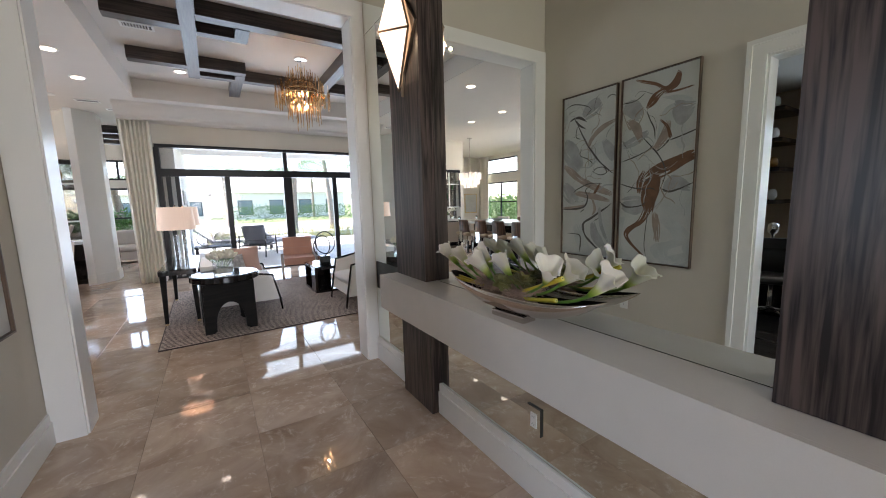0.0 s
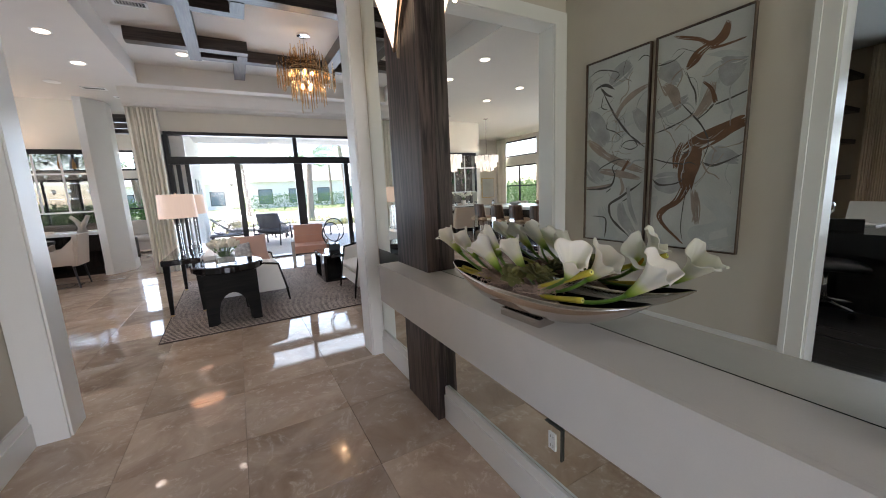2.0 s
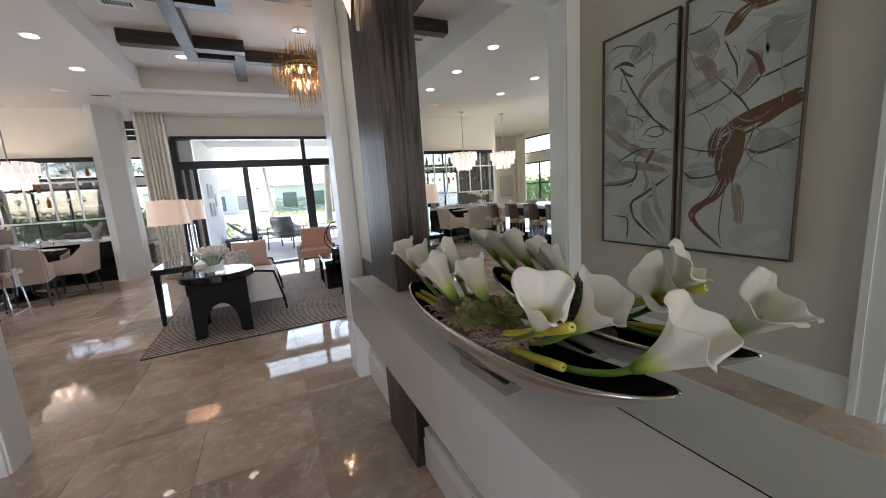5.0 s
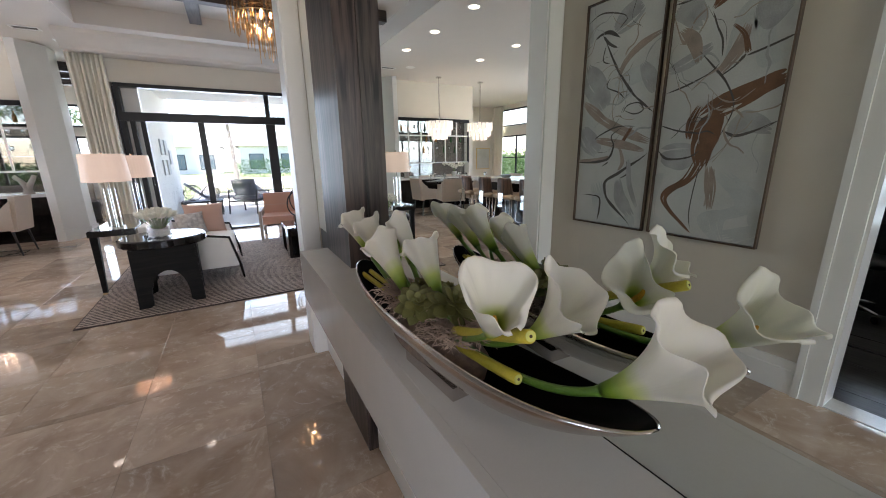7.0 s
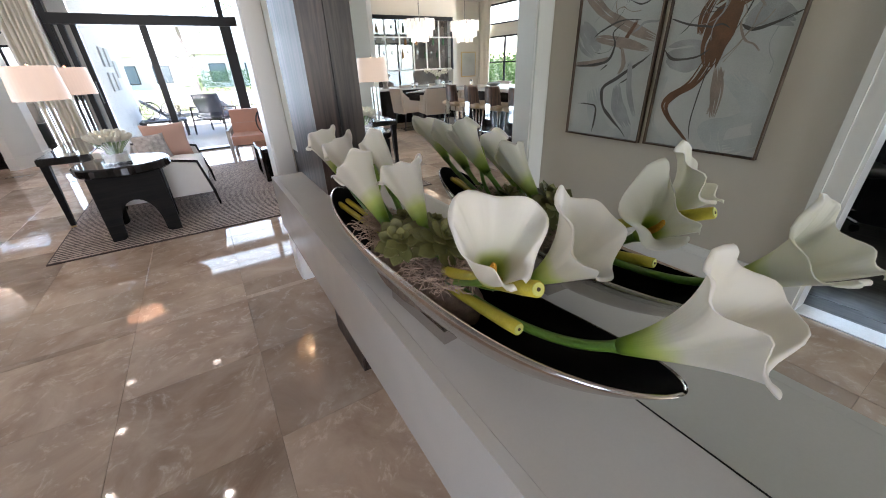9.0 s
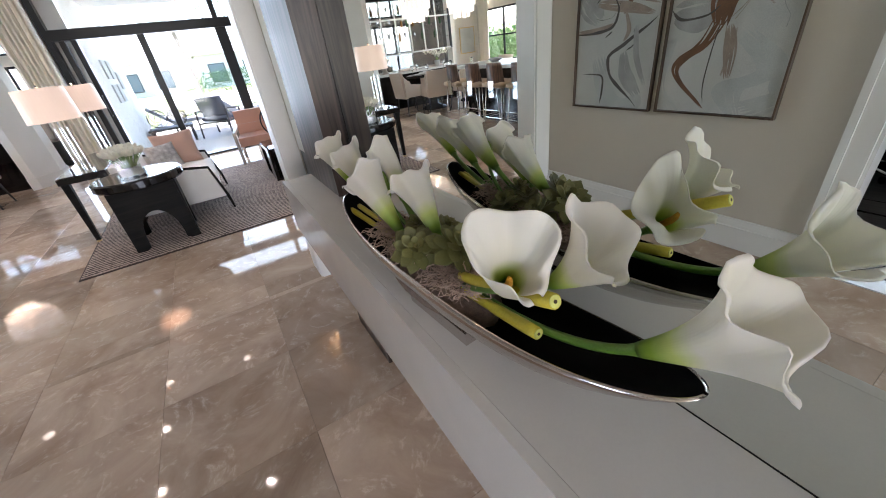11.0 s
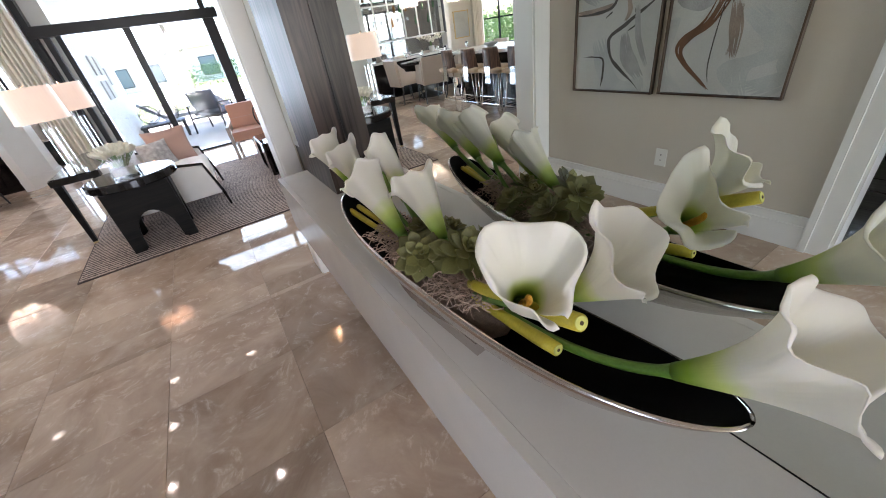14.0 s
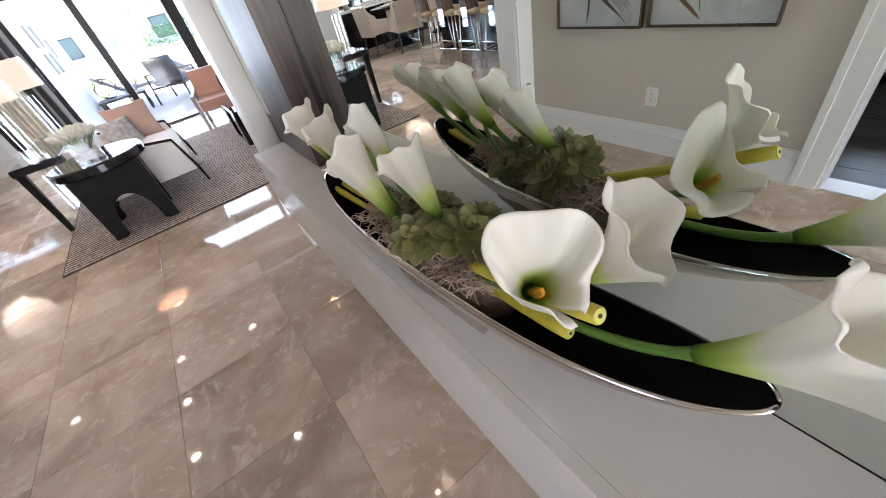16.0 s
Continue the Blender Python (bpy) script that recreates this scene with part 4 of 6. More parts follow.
    pts = bezier(ax * 0.004, -ax * 0.035 + Vector((0, 0, 0.0)), k, R, 14)
    tube(bm, pts, [0.0078, 0.0070] + [stem_r] * (len(pts) - 2), 12)
    part("stem", bm, STEM, top, "smooth green stem", smooth=True)
    return top


calla((1.245, 1.605, 1.068), (1.222, 1.562, 1.110), (1.209, 1.600, 1.174), (1.228, 1.534, 1.110), 0.045, (1.272, 1.735, 0.990), 1, bend=(1.250, 1.67, 1.03), flare=0.008, skew=-0.35)
calla((1.306, 1.588, 1.056), (1.318, 1.542, 1.096), (1.332, 1.580, 1.168), (1.322, 1.510, 1.084), 0.050, (1.300, 1.74, 0.990), 2, bend=(1.290, 1.66, 1.00), flare=0.008, skew=-0.60)
calla((1.304, 1.466, 1.040), (1.312, 1.398, 1.092), (1.303, 1.416, 1.162), (1.298, 1.354, 1.094), 0.048, (1.280, 1.72, 0.985), 3, bend=(1.285, 1.55, 0.985), flare=0.008, skew=-0.75)
calla((1.280, 1.818, 1.046), (1.286, 1.872, 1.096), (1.316, 1.892, 1.140), (1.248, 1.910, 1.116), 0.030, (1.285, 1.76, 0.985), 4, flare=0.012)
calla((1.247, 1.900, 1.036), (1.238, 1.972, 1.094), (1.270, 2.010, 1.142), (1.202, 2.028, 1.098), 0.033, (1.275, 1.82, 0.985), 5, flare=0.013)
calla((1.292, 1.960, 1.070), (1.302, 2.010, 1.116), (1.322, 2.060, 1.166), (1.266, 2.052, 1.138), 0.030, (1.285, 1.86, 0.985), 6, flare=0.012)
calla((1.268, 2.075, 1.052), (1.262, 2.143, 1.102), (1.296, 2.188, 1.146), (1.228, 2.186, 1.116), 0.030, (1.278, 1.90, 0.985), 7, bend=(1.272, 1.98, 1.0), flare=0.013)
calla((1.262, 2.180, 1.058), (1.254, 2.252, 1.108), (1.290, 2.305, 1.150), (1.220, 2.296, 1.122), 0.028, (1.275, 1.92, 0.985), 8, bend=(1.268, 2.04, 1.0), flare=0.013)

bud = thing("calla_bud", "closed green calla bud on a curved stem in the bowl", "flower", pose(1.276, 2.006, 1.070))
bm = bmesh.new()
lathe(bm, [(0.004, -0.01), (0.0075, 0.0), (0.0105, 0.014), (0.010, 0.028), (0.006, 0.042), (0.0015, 0.052)], 14)
part("head", bm, surface("bud_green", (0.22, 0.34, 0.05), 0.4, var=0.25, scale=30), bud, smooth=True)
bm = bmesh.new()
tube(bm, bezier((0, 0, -0.006), (0.004, -0.01, -0.04), (0.012, -0.06, -0.06), (0.02, -0.12, -0.1), 10), 0.0045, 10)
part("stem", bm, STEM, bud, smooth=True)


def cut_stem(a, b, r, sag=0.004):
    """A cut length of stem with its pale pith showing at the end."""
    a, b = Vector(a), Vector(b)
    top = thing("cut_stem", "cut yellow-green flower stem lying in the bowl", "stem", pose(*b), "cut stems")
    bm = bmesh.new()
    pts = bezier(a - b, (a - b) * 0.66 - Vector((0, 0, sag)), (a - b) * 0.33 - Vector((0, 0, sag * 0.5)), (0, 0, 0), 10)
    tube(bm, pts, [r * 0.9] * 6 + [r, r, r * 1.03, r * 1.04, r * 0.96], 14)
    part("stalk", bm, STEM_CUT, top, smooth=True)
    d = (pts[-1] - pts[-2]).normalized()
    bm = bmesh.new()
    tube(bm, [d * 0.0002, d * 0.0014], r * 0.78, 12)
    pith = part("cut_end", bm, PITH, top, "pale cut pith")
    bm = bmesh.new()
    tube(bm, [d * 0.0012, d * 0.0021], r * 0.24, 10)
    part("hollow", bm, surface("dark_pith_hole", (0.06, 0.04, 0.015), 0.8), pith)
    return top


cut_stem((1.268, 1.735, 1.010), (1.242, 1.524, 1.099), 0.0088)
cut_stem((1.275, 1.765, 0.975), (1.269, 1.572, 1.006), 0.0085)
cut_stem((1.262, 1.960, 0.992), (1.240, 2.172, 0.999), 0.0065)
cut_stem((1.280, 1.960, 0.992), (1.258, 2.165, 1.006), 0.0060)

SUCC = surface("succulent_leaf", (0.125, 0.124, 0.040), 0.45, var=0.25, scale=30, fine=500, bump=0.1)
SUCC_EDGE = surface("succulent_inner_leaf", (0.165, 0.160, 0.052), 0.45, var=0.25, scale=30, fine=500, bump=0.1)


def leaf_mesh(length, width, thick, mat, name):
    bm = bmesh.new()
    n, k = 8, 6
    up, dn = [], []
    for i in range(n + 1):
        s = i / n
        w = width * (math.sin(math.pi * min(1, s * 0.80 + 0.10)) ** 0.9) * (0.5 + 0.7 * s) * (1.0 if s < 0.8 else 1 - 4.6 * (s - 0.8))
        z = 0.10 * length * s * s
        ru, rd = [], []
        for j in range(k + 1):
            v = -1 + 2 * j / k
            cup = 0.22 * w * v * v
            t = thick * (1 - v * v) * (1 - 0.7 * s)
            ru.append(bm.verts.new((w * v, length * s, z + cup + t * 0.3)))
            rd.append(bm.verts.new((w * v, length * s, z + cup - t - 0.0003)))
        up.append(ru), dn.append(rd)
    for g in (up, dn):
        for a, b in zip(g, g[1:]):
            for j in range(k):
                bm.faces.new((a[j], a[j + 1], b[j + 1], b[j]))
    for i in range(n):
        bm.faces.new((up[i][0], up[i + 1][0], dn[i + 1][0], dn[i][0]))
        bm.faces.new((up[i][k], up[i + 1][k], dn[i + 1][k], dn[i][k]))
    bm.faces.new([up[n][j] for j in range(k + 1)] + [dn[n][j] for j in range(k, -1, -1)])
    return to_mesh(name, bm, mat, True)


LEAF_OUT, LEAF_IN = leaf_mesh(1.0, 0.31, 0.10, SUCC, "leaf"), leaf_mesh(1.0, 0.33, 0.10, SUCC_EDGE, "leaf")


def succulent(x, y, z, r, tilt, seed):
    rnd = random.Random(seed)
    top = thing("succulent", "dusty green rosette succulent among the lilies", "succulent", pose(x, y, z, *tilt), "succulents")
    for ring, (count, size, lift) in enumerate(((6, 1.0, -6), (6, 0.90, 10), (5, 0.72, 26), (5, 0.50, 44), (4, 0.30, 64))):
        for i in range(count):
            a = 360 * (i + 0.5 * (ring % 2) + rnd.uniform(-0.1, 0.1)) / count
            ob = new("leaf", LEAF_OUT if ring < 2 else LEAF_IN)
            ob.parent = top
            s = r * size * rnd.uniform(0.92, 1.06)
            ob.matrix_basis = pose(0, 0, 0.004 * ring, 0, 0, a) @ pose(0, 0, 0, lift + rnd.uniform(-5, 5), rnd.uniform(-6, 6), 0) @ Matrix.Diagonal((s, s, s, 1))
    return top


succulent(1.240, 1.826, 1.030, 0.048, (36, -26, 10), 1)
succulent(1.284, 1.768, 1.040, 0.054, (30, -14, 40), 2)
succulent(1.285, 1.900, 1.030, 0.034, (10, -15, 0), 3)
succulent(1.332, 1.784, 1.026, 0.050, (24, 22, 70), 4)
succulent(1.312, 1.842, 1.034, 0.034, (10, 5, 20), 5)
succulent(1.330, 1.888, 1.014, 0.040, (5, 26, 0), 6)

MOSS = surface("dried_moss", (0.40, 0.29, 0.23), 0.9, var=0.35, scale=60, fine=800, bump=0.3)
rnd = random.Random(4)
bm = bmesh.new()
for i in range(1700):
    y = rnd.uniform(-0.125, 0.20)
    x = rnd.gauss(0, 0.028)
    x = max(-0.044, min(0.044, x))
    p = Vector((x, y, 0.118 + 0.012 * rnd.random() - 0.35 * abs(x) * abs(x) / 0.06 + 0.006 * math.sin(40 * y)))
    pts, a, e = [], rnd.uniform(0, 6.28), rnd.uniform(-0.4, 0.6)
    for k in range(7):
        pts.append(p.copy())
        p = p + 0.0052 * Vector((math.cos(a) * math.cos(e), math.sin(a) * math.cos(e), math.sin(e)))
        a += rnd.uniform(-0.9, 0.9)
        e = e * 0.6 + rnd.uniform(-0.7, 0.6)
    tube(bm, pts, 0.0008, 3, caps=False)
tagged(solid("dried_moss", bm, MOSS, "curly pinkish-brown dried moss filling the bowl", "moss", at=pose(BX, BY, 0.886, 0, 0, 4.1)), kind="stuff")
bm = bmesh.new()
lathe(bm, [(0.1, 0.0), (0.95, 0.012), (1.0, 0.045), (0.8, 0.066), (0.4, 0.076), (0.05, 0.08)], 32, squash=(0.058, 0.165))
spread(bm, 3, 0.0015)
solid("moss_mound", bm, surface("moss_bed", (0.21, 0.155, 0.12), 0.95, var=0.4, scale=90, fine=500, bump=0.8), "brown mossy mound inside the nickel bowl", "moss", at=pose(BX - 0.002, BY + 0.035, 0.914, 0, 0, 4.1), smooth=True)

# ---- great room furniture ----
FABRIC_WHITE = surface("white_upholstery", (0.82, 0.80, 0.77), 0.85, var=0.08, fine=600, bump=0.35, sheen=0.3)
FABRIC_PINK = surface("blush_upholstery", (0.50, 0.33, 0.27), 0.85, var=0.08, fine=500, bump=0.35, sheen=0.3)
FABRIC_PEACH = surface("peach_leather", (0.52, 0.27, 0.19), 0.5, var=0.1, fine=200, bump=0.2)
FABRIC_PRINT = surface("printed_pillow_cloth", (0.45, 0.45, 0.46), 0.85, var=0.6, scale=22, fine=300, bump=0.3)
BRASS = surface("satin_brass", (0.62, 0.46, 0.24), 0.3, 1.0, var=0.06)
CLEAR = crystal("clear_glass", (0.97, 0.99, 0.98))
PALE_WOOD = wood("grey_washed_wood", (0.24, 0.20, 0.17), (0.42, 0.37, 0.32), 0.5)


def rug_material():
    m, n, l, b = material("taupe_woven_rug")
    tc, wv, nz, big = n.new("ShaderNodeTexCoord"), n.new("ShaderNodeTexWave"), n.new("ShaderNodeTexNoise"), n.new("ShaderNodeTexNoise")
    wv.bands_direction = "Y"
    wv.inputs["Scale"].default_value, wv.inputs["Distortion"].default_value, wv.inputs["Detail Scale"].default_value = 7.0, 1.2, 6.0
    nz.inputs["Scale"].default_value, nz.inputs["Detail"].default_value = 55, 5
    big.inputs["Scale"].default_value = 3
    for t in (wv, nz, big):
        l.new(tc.outputs["Object"], t.inputs["Vector"])
    a = n.new("ShaderNodeMath")
    a.operation = "MULTIPLY_ADD"
    l.new(wv.outputs[0], a.inputs[0])
    a.inputs[1].default_value = 0.5
    l.new(nz.outputs[0], a.inputs[2])
    c = n.new("ShaderNodeMath")
    c.operation = "MULTIPLY_ADD"
    l.new(big.outputs[0], c.inputs[0])
    c.inputs[1].default_value = 0.3
    l.new(a.outputs[0], c.inputs[2])
    r = ramp(n, [(0.66, (0.04, 0.030, 0.027)), (0.86, (0.17, 0.130, 0.112)), (1.0, (0.46, 0.38, 0.33))])
    l.new(c.outputs[0], r.inputs[0])
    l.new(r.outputs[0], b.inputs["Base Color"])
    b.inputs["Roughness"].default_value = 0.95
    bp = n.new("ShaderNodeBump")
    bp.inputs["Strength"].default_value, bp.inputs["Distance"].default_value = 0.6, 0.006
    l.new(a.outputs[0], bp.inputs["Height"])
    l.new(bp.outputs[0], b.inputs["Normal"])
    return m


rug = thing("rug", "taupe ribbed wool area rug on the marble floor", "rug", pose(1.22, 6.55, 0.001, 0, 0, 1.0))
part("woven_field", boxes((-1.55, 1.55, -1.47, 1.47, 0.0, 0.013), bevel=0.005), rug_material(), rug)
part("binding", boxes((-1.562, -1.551, -1.482, 1.482, 0.0, 0.010), (1.551, 1.562, -1.482, 1.482, 0.0, 0.010), (-1.551, 1.551, -1.482, -1.471, 0.0, 0.010), (-1.551, 1.551, 1.471, 1.482, 0.0, 0.010)), surface("rug_edge", (0.07, 0.05, 0.045), 0.9), rug, "dark bound edge")
RUG_Z = 0.015


def arch_panel(w, h, t, foot, rise):
    """A side panel with an arched cut-out between two flared feet."""
    bm = bmesh.new()
    out = [(-w / 2, 0), (-w / 2 + foot, 0)]
    n = 14
    for i in range(n + 1):
        a = math.pi * (1 - i / n)
        out.append(((w / 2 - foot - 0.03) * math.cos(a), 0.02 + (rise - 0.02) * math.sin(a) ** 0.75))
    out += [(w / 2 - foot, 0), (w / 2, 0), (w / 2 - 0.015, h), (-w / 2 + 0.015, h)]
    f = bm.faces.new([bm.verts.new((x, -t / 2, z)) for x, z in out])
    r = bmesh.ops.extrude_face_region(bm, geom=[f])
    bmesh.ops.translate(bm, verts=[v for v in r["geom"] if isinstance(v, bmesh.types.BMVert)], vec=(0, t, 0))
    bmesh.ops.triangulate(bm, faces=bm.faces)
    return bm


def oval(bm, rx, ry, z0, z1, e=0.012, steps=48):
    return lathe(bm, [(1 - e / rx, z0), (1.0, z0 + e), (1.0, z1 - e), (1 - e / rx, z1)], steps, squash=(rx, ry))


ot = thing("oval_side_table", "black lacquered oval table on arched legs, standing on the rug", "table", pose(0.31, 5.52, RUG_Z, 0, 0, 4))
bm = bmesh.new()
oval(bm, 0.345, 0.33, 0.545, 0.62)
part("tabletop", bm, BLACK_WOOD, ot, "glossy black oval top")
for a, off in ((0, -0.235), (180, -0.235), (90, -0.235), (270, -0.235)):
    part("arched_leg", arch_panel(0.50, 0.545, 0.035, 0.075, 0.33), BLACK_SATIN, ot, at=pose(0, 0, 0, 0, 0, a) @ pose(0, off, 0))

vs = thing("flower_vase", "square clear glass vase of white tulips on the oval table", "vase", pose(0.30, 5.45, RUG_Z + 0.621, 0, 0, 8))
part("glass", boxes((-0.09, 0.09, -0.09, 0.09, 0.0, 0.012), (-0.09, -0.082, -0.09, 0.09, 0.012, 0.15), (0.082, 0.09, -0.09, 0.09, 0.012, 0.15), (-0.082, 0.082, -0.09, -0.082, 0.012, 0.15), (-0.082, 0.082, 0.082, 0.09, 0.012, 0.15)), CLEAR, vs, "thick clear glass")
part("water", boxes((-0.080, 0.080, -0.080, 0.080, 0.014, 0.075)), surface("vase_stones", (0.55, 0.52, 0.48), 0.5, var=0.3, scale=60, fine=200, bump=0.6), vs, "pale stones")
TULIP = surface("white_tulip", (0.80, 0.77, 0.66), 0.5, var=0.08, scale=60)
rnd = random.Random(11)
tul = bmesh.new()
lathe(tul, [(0.004, -0.028), (0.014, -0.020), (0.0175, -0.004), (0.016, 0.012), (0.011, 0.024), (0.003, 0.030)], 8)
tul_mesh = to_mesh("tulip", tul, TULIP, True)
stem_bm = bmesh.new()
for i in range(46):
    a, r = i * 2.4, 0.145 * math.sqrt((i + 0.5) / 46)
    x, y, z = r * math.cos(a), r * math.sin(a), 0.235 - 1.9 * r * r + rnd.uniform(-0.012, 0.012)
    ob = new("tulip", tul_mesh)
    ob.parent = vs
    ob.matrix_basis = pose(x, y, z, -55 * r / 0.15 * math.sin(a), 55 * r / 0.15 * math.cos(a), 0) @ Matrix.Diagonal((1.15, 1.15, 1.25, 1))
    tube(stem_bm, bezier((x * 0.25, y * 0.25, 0.02), (x * 0.3, y * 0.3, 0.1), (x * 0.7, y * 0.7, z - 0.06), (x, y, z - 0.02), 5), 0.003, 5)
part("stems", stem_bm, STEM, vs, "green tulip stems")

st = thing("sofa_table", "black wooden sofa table with tapered legs and brass feet", "table", pose(-0.157, 6.66, 0.001))
part("tabletop", boxes((-0.187, 0.187, -0.72, 0.72, 0.60, 0.655), bevel=0.004), BLACK_WOOD, st)
part("glass_top", boxes((-0.18, 0.18, -0.71, 0.71, 0.656, 0.662), bevel=0.001), CLEAR, st, "thin glass top")
for sx in (-1, 1):
    for sy in (-1, 1):
        bm = bmesh.new()
        vs_ = box(bm, -0.018, 0.018, -0.018, 0.018, 0.03, 0.60)
        for v in vs_[4:]:
            v.co.x, v.co.y = v.co.x * 1.7 - sx * 0.012, v.co.y * 1.7 - sy * 0.012
        leg = part("leg", bm, BLACK_SATIN, st, at=pose(sx * 0.158, sy * 0.69, 0))
        part("foot", boxes((-0.018, 0.018, -0.018, 0.018, 0.0, 0.03), bevel=0.002), BRASS, leg, "brass foot cap")

SHADE = glow("lit_linen_shade", (0.80, 0.60, 0.47), 0.10)


def table_lamp(x, y, z):
    top = thing("table_lamp", "crystal column lamp with a lit cream drum shade", "lamp", pose(x, y, z), "pair of table lamps")
    part("base", boxes((-0.055, 0.055, -0.055, 0.055, 0.0, 0.022), bevel=0.003), CLEAR, top, "clear block base")
    for dx in (-0.026, 0.026):
        bm = boxes((dx - 0.017, dx + 0.017, -0.017, 0.017, 0.022, 0.40), bevel=0.004)
        part("column", bm, CLEAR, top, "clear crystal column")
    bm = bmesh.new()
    tube(bm, [(0, 0, 0.40), (0, 0, 0.52)], 0.006, 8)
    part("rod", bm, CHROME, top)
    bm = bmesh.new()
    n = 40
    rings = []
    for r, zz in ((0.190, 0.465), (0.174, 0.73), (0.171, 0.73), (0.187, 0.465)):
        rings.append([bm.verts.new((r * math.cos(2 * math.pi * i / n), r * math.sin(2 * math.pi * i / n), zz)) for i in range(n)])
    for a, b in zip(rings, rings[1:] + rings[:1]):
        for i in range(n):
            bm.faces.new((a[i], a[(i + 1) % n], b[(i + 1) % n], b[i]))
    part("shade", bm, SHADE, top, "cream linen drum shade", smooth=False)
    bm = bmesh.new()
    lathe(bm, [(0.006, 0.73), (0.012, 0.742), (0.006, 0.756)], 10)
    part("finial", bm, CHROME, top)
    bulb("lamp_bulb", (x, y, z + 0.60), 0.7, (1.0, 0.74, 0.5), 0.04)
    return top


table_lamp(-0.12, 6.04, 0.664)
table_lamp(-0.10, 7.15, 0.664)


def cushion(w, d, h, puff=0.025, seg=8):
    bm = bmesh.new()
    bmesh.ops.create_grid(bm, x_segments=seg, y_segments=seg, size=0.5)
    r = bmesh.ops.extrude_face_region(bm, geom=bm.faces[:])
    up = {v for v in r["geom"] if isinstance(v, bmesh.types.BMVert)}
    for v in bm.verts:
        x, y = v.co.x * 2, v.co.y * 2
        dome = (1 - abs(x) ** 3) * (1 - abs(y) ** 3)
        z = (h / 2 + puff * dome) * (1 if v in up else -1) * (0.55 + 0.45 * min(1, 3 * (1 - max(abs(x), abs(y)))))
        v.co = Vector((x * w / 2, y * d / 2, z + h / 2))
    return bm


def armchair(at, w, body, label, seat_z=0.40, back_h=0.66, d=0.76, group="", arm_h=0.66):
    """A low upholstered seat with sloped arms in dark wooden frames; it faces local +x, w wide along y."""
    top = thing("armchair" if w < 1.0 else "loveseat", label, "sofa" if w >= 1.0 else "chair", at, group)
    part("seat_base", boxes((0.06, d - 0.02, -w / 2 + 0.05, w / 2 - 0.05, 0.15, 0.29), bevel=0.015), body, top)
    part("seat_cushion", cushion(d - 0.16, w - 0.13, 0.12), body, top, smooth=True, at=pose(0.06 + d / 2, 0, 0.29))
    bm = boxes((0.0, 0.14, -w / 2 + 0.05, w / 2 - 0.05, 0.15, back_h), bevel=0.03, segments=3)
    for v in bm.verts:
        v.co.x -= 0.10 * max(0, v.co.z - 0.3)
    part("backrest", bm, body, top)
    for sy in (-1, 1):
        y0 = sy * (w / 2 - 0.03)
        bm = bmesh.new()
        hh = arm_h
        prof = [(0.0, 0.15), (d, 0.15), (d - 0.07, hh - 0.105), (0.32, hh - 0.035), (-0.03, hh)]
        f = bm.faces.new([bm.verts.new((x, y0 - 0.03, z)) for x, z in prof])
        r = bmesh.ops.extrude_face_region(bm, geom=[f])
        bmesh.ops.translate(bm, verts=[v for v in r["geom"] if isinstance(v, bmesh.types.BMVert)], vec=(0, 0.06, 0))
        soften(bm, 0.012)
        arm = part("arm", bm, body, top)
        bm = bmesh.new()
        tube(bm, [(-0.045, y0, hh + 0.005), (0.32, y0, hh - 0.023), (d - 0.062, y0, hh - 0.094), (d + 0.012, y0, 0.15), (d + 0.03, y0, 0.0)], [0.014, 0.014, 0.014, 0.015, 0.010], 4)
        part("arm_frame", bm, BLACK_WOOD, arm, "dark wooden arm frame and front leg")
        bm = bmesh.new()
        tube(bm, [(0.05, y0, 0.16), (-0.02, y0, 0.0)], [0.018, 0.011], 4)
        part("leg", bm, BLACK_WOOD, top, "dark tapered leg")
    return top


armchair(pose(0.10, 6.39, RUG_Z), 1.16, FABRIC_WHITE, "white upholstered loveseat with dark wooden arm frames on the rug", arm_h=0.57, d=0.80)
armchair(pose(2.42, 5.68, RUG_Z, 0, 0, 180), 0.78, FABRIC_WHITE, "white upholstered armchair with dark wooden arm frames on the rug")


def pillow(at, w, h, mat, label):
    bm = bmesh.new()
    bmesh.ops.create_grid(bm, x_segments=10, y_segments=10, size=0.5)
    r = bmesh.ops.extrude_face_region(bm, geom=bm.faces[:])
    up = {v for v in r["geom"] if isinstance(v, bmesh.types.BMVert)}
    for v in bm.verts:
        x, y = v.co.x * 2, v.co.y * 2
        pinch = 1 - 0.09 * (1 - x * x) * abs(y) - 0.09 * (1 - y * y) * abs(x)
        v.co = Vector((x * w / 2 * pinch, y * h / 2 * pinch, (1 if v in up else -1) * (0.008 + 0.06 * ((1 - x * x) * (1 - y * y)) ** 0.5)))
    return solid("throw_pillow", bm, mat, label, "pillow", at=at, smooth=True)


pillow(pose(0.58, 6.78, RUG_Z + 0.585, 68, 0, 6), 0.44, 0.40, FABRIC_PINK, "blush throw pillow leaning on the loveseat arm")
pillow(pose(0.44, 6.60, RUG_Z + 0.545, 64, 0, 22), 0.32, 0.31, FABRIC_PRINT, "grey printed throw pillow on the loveseat")

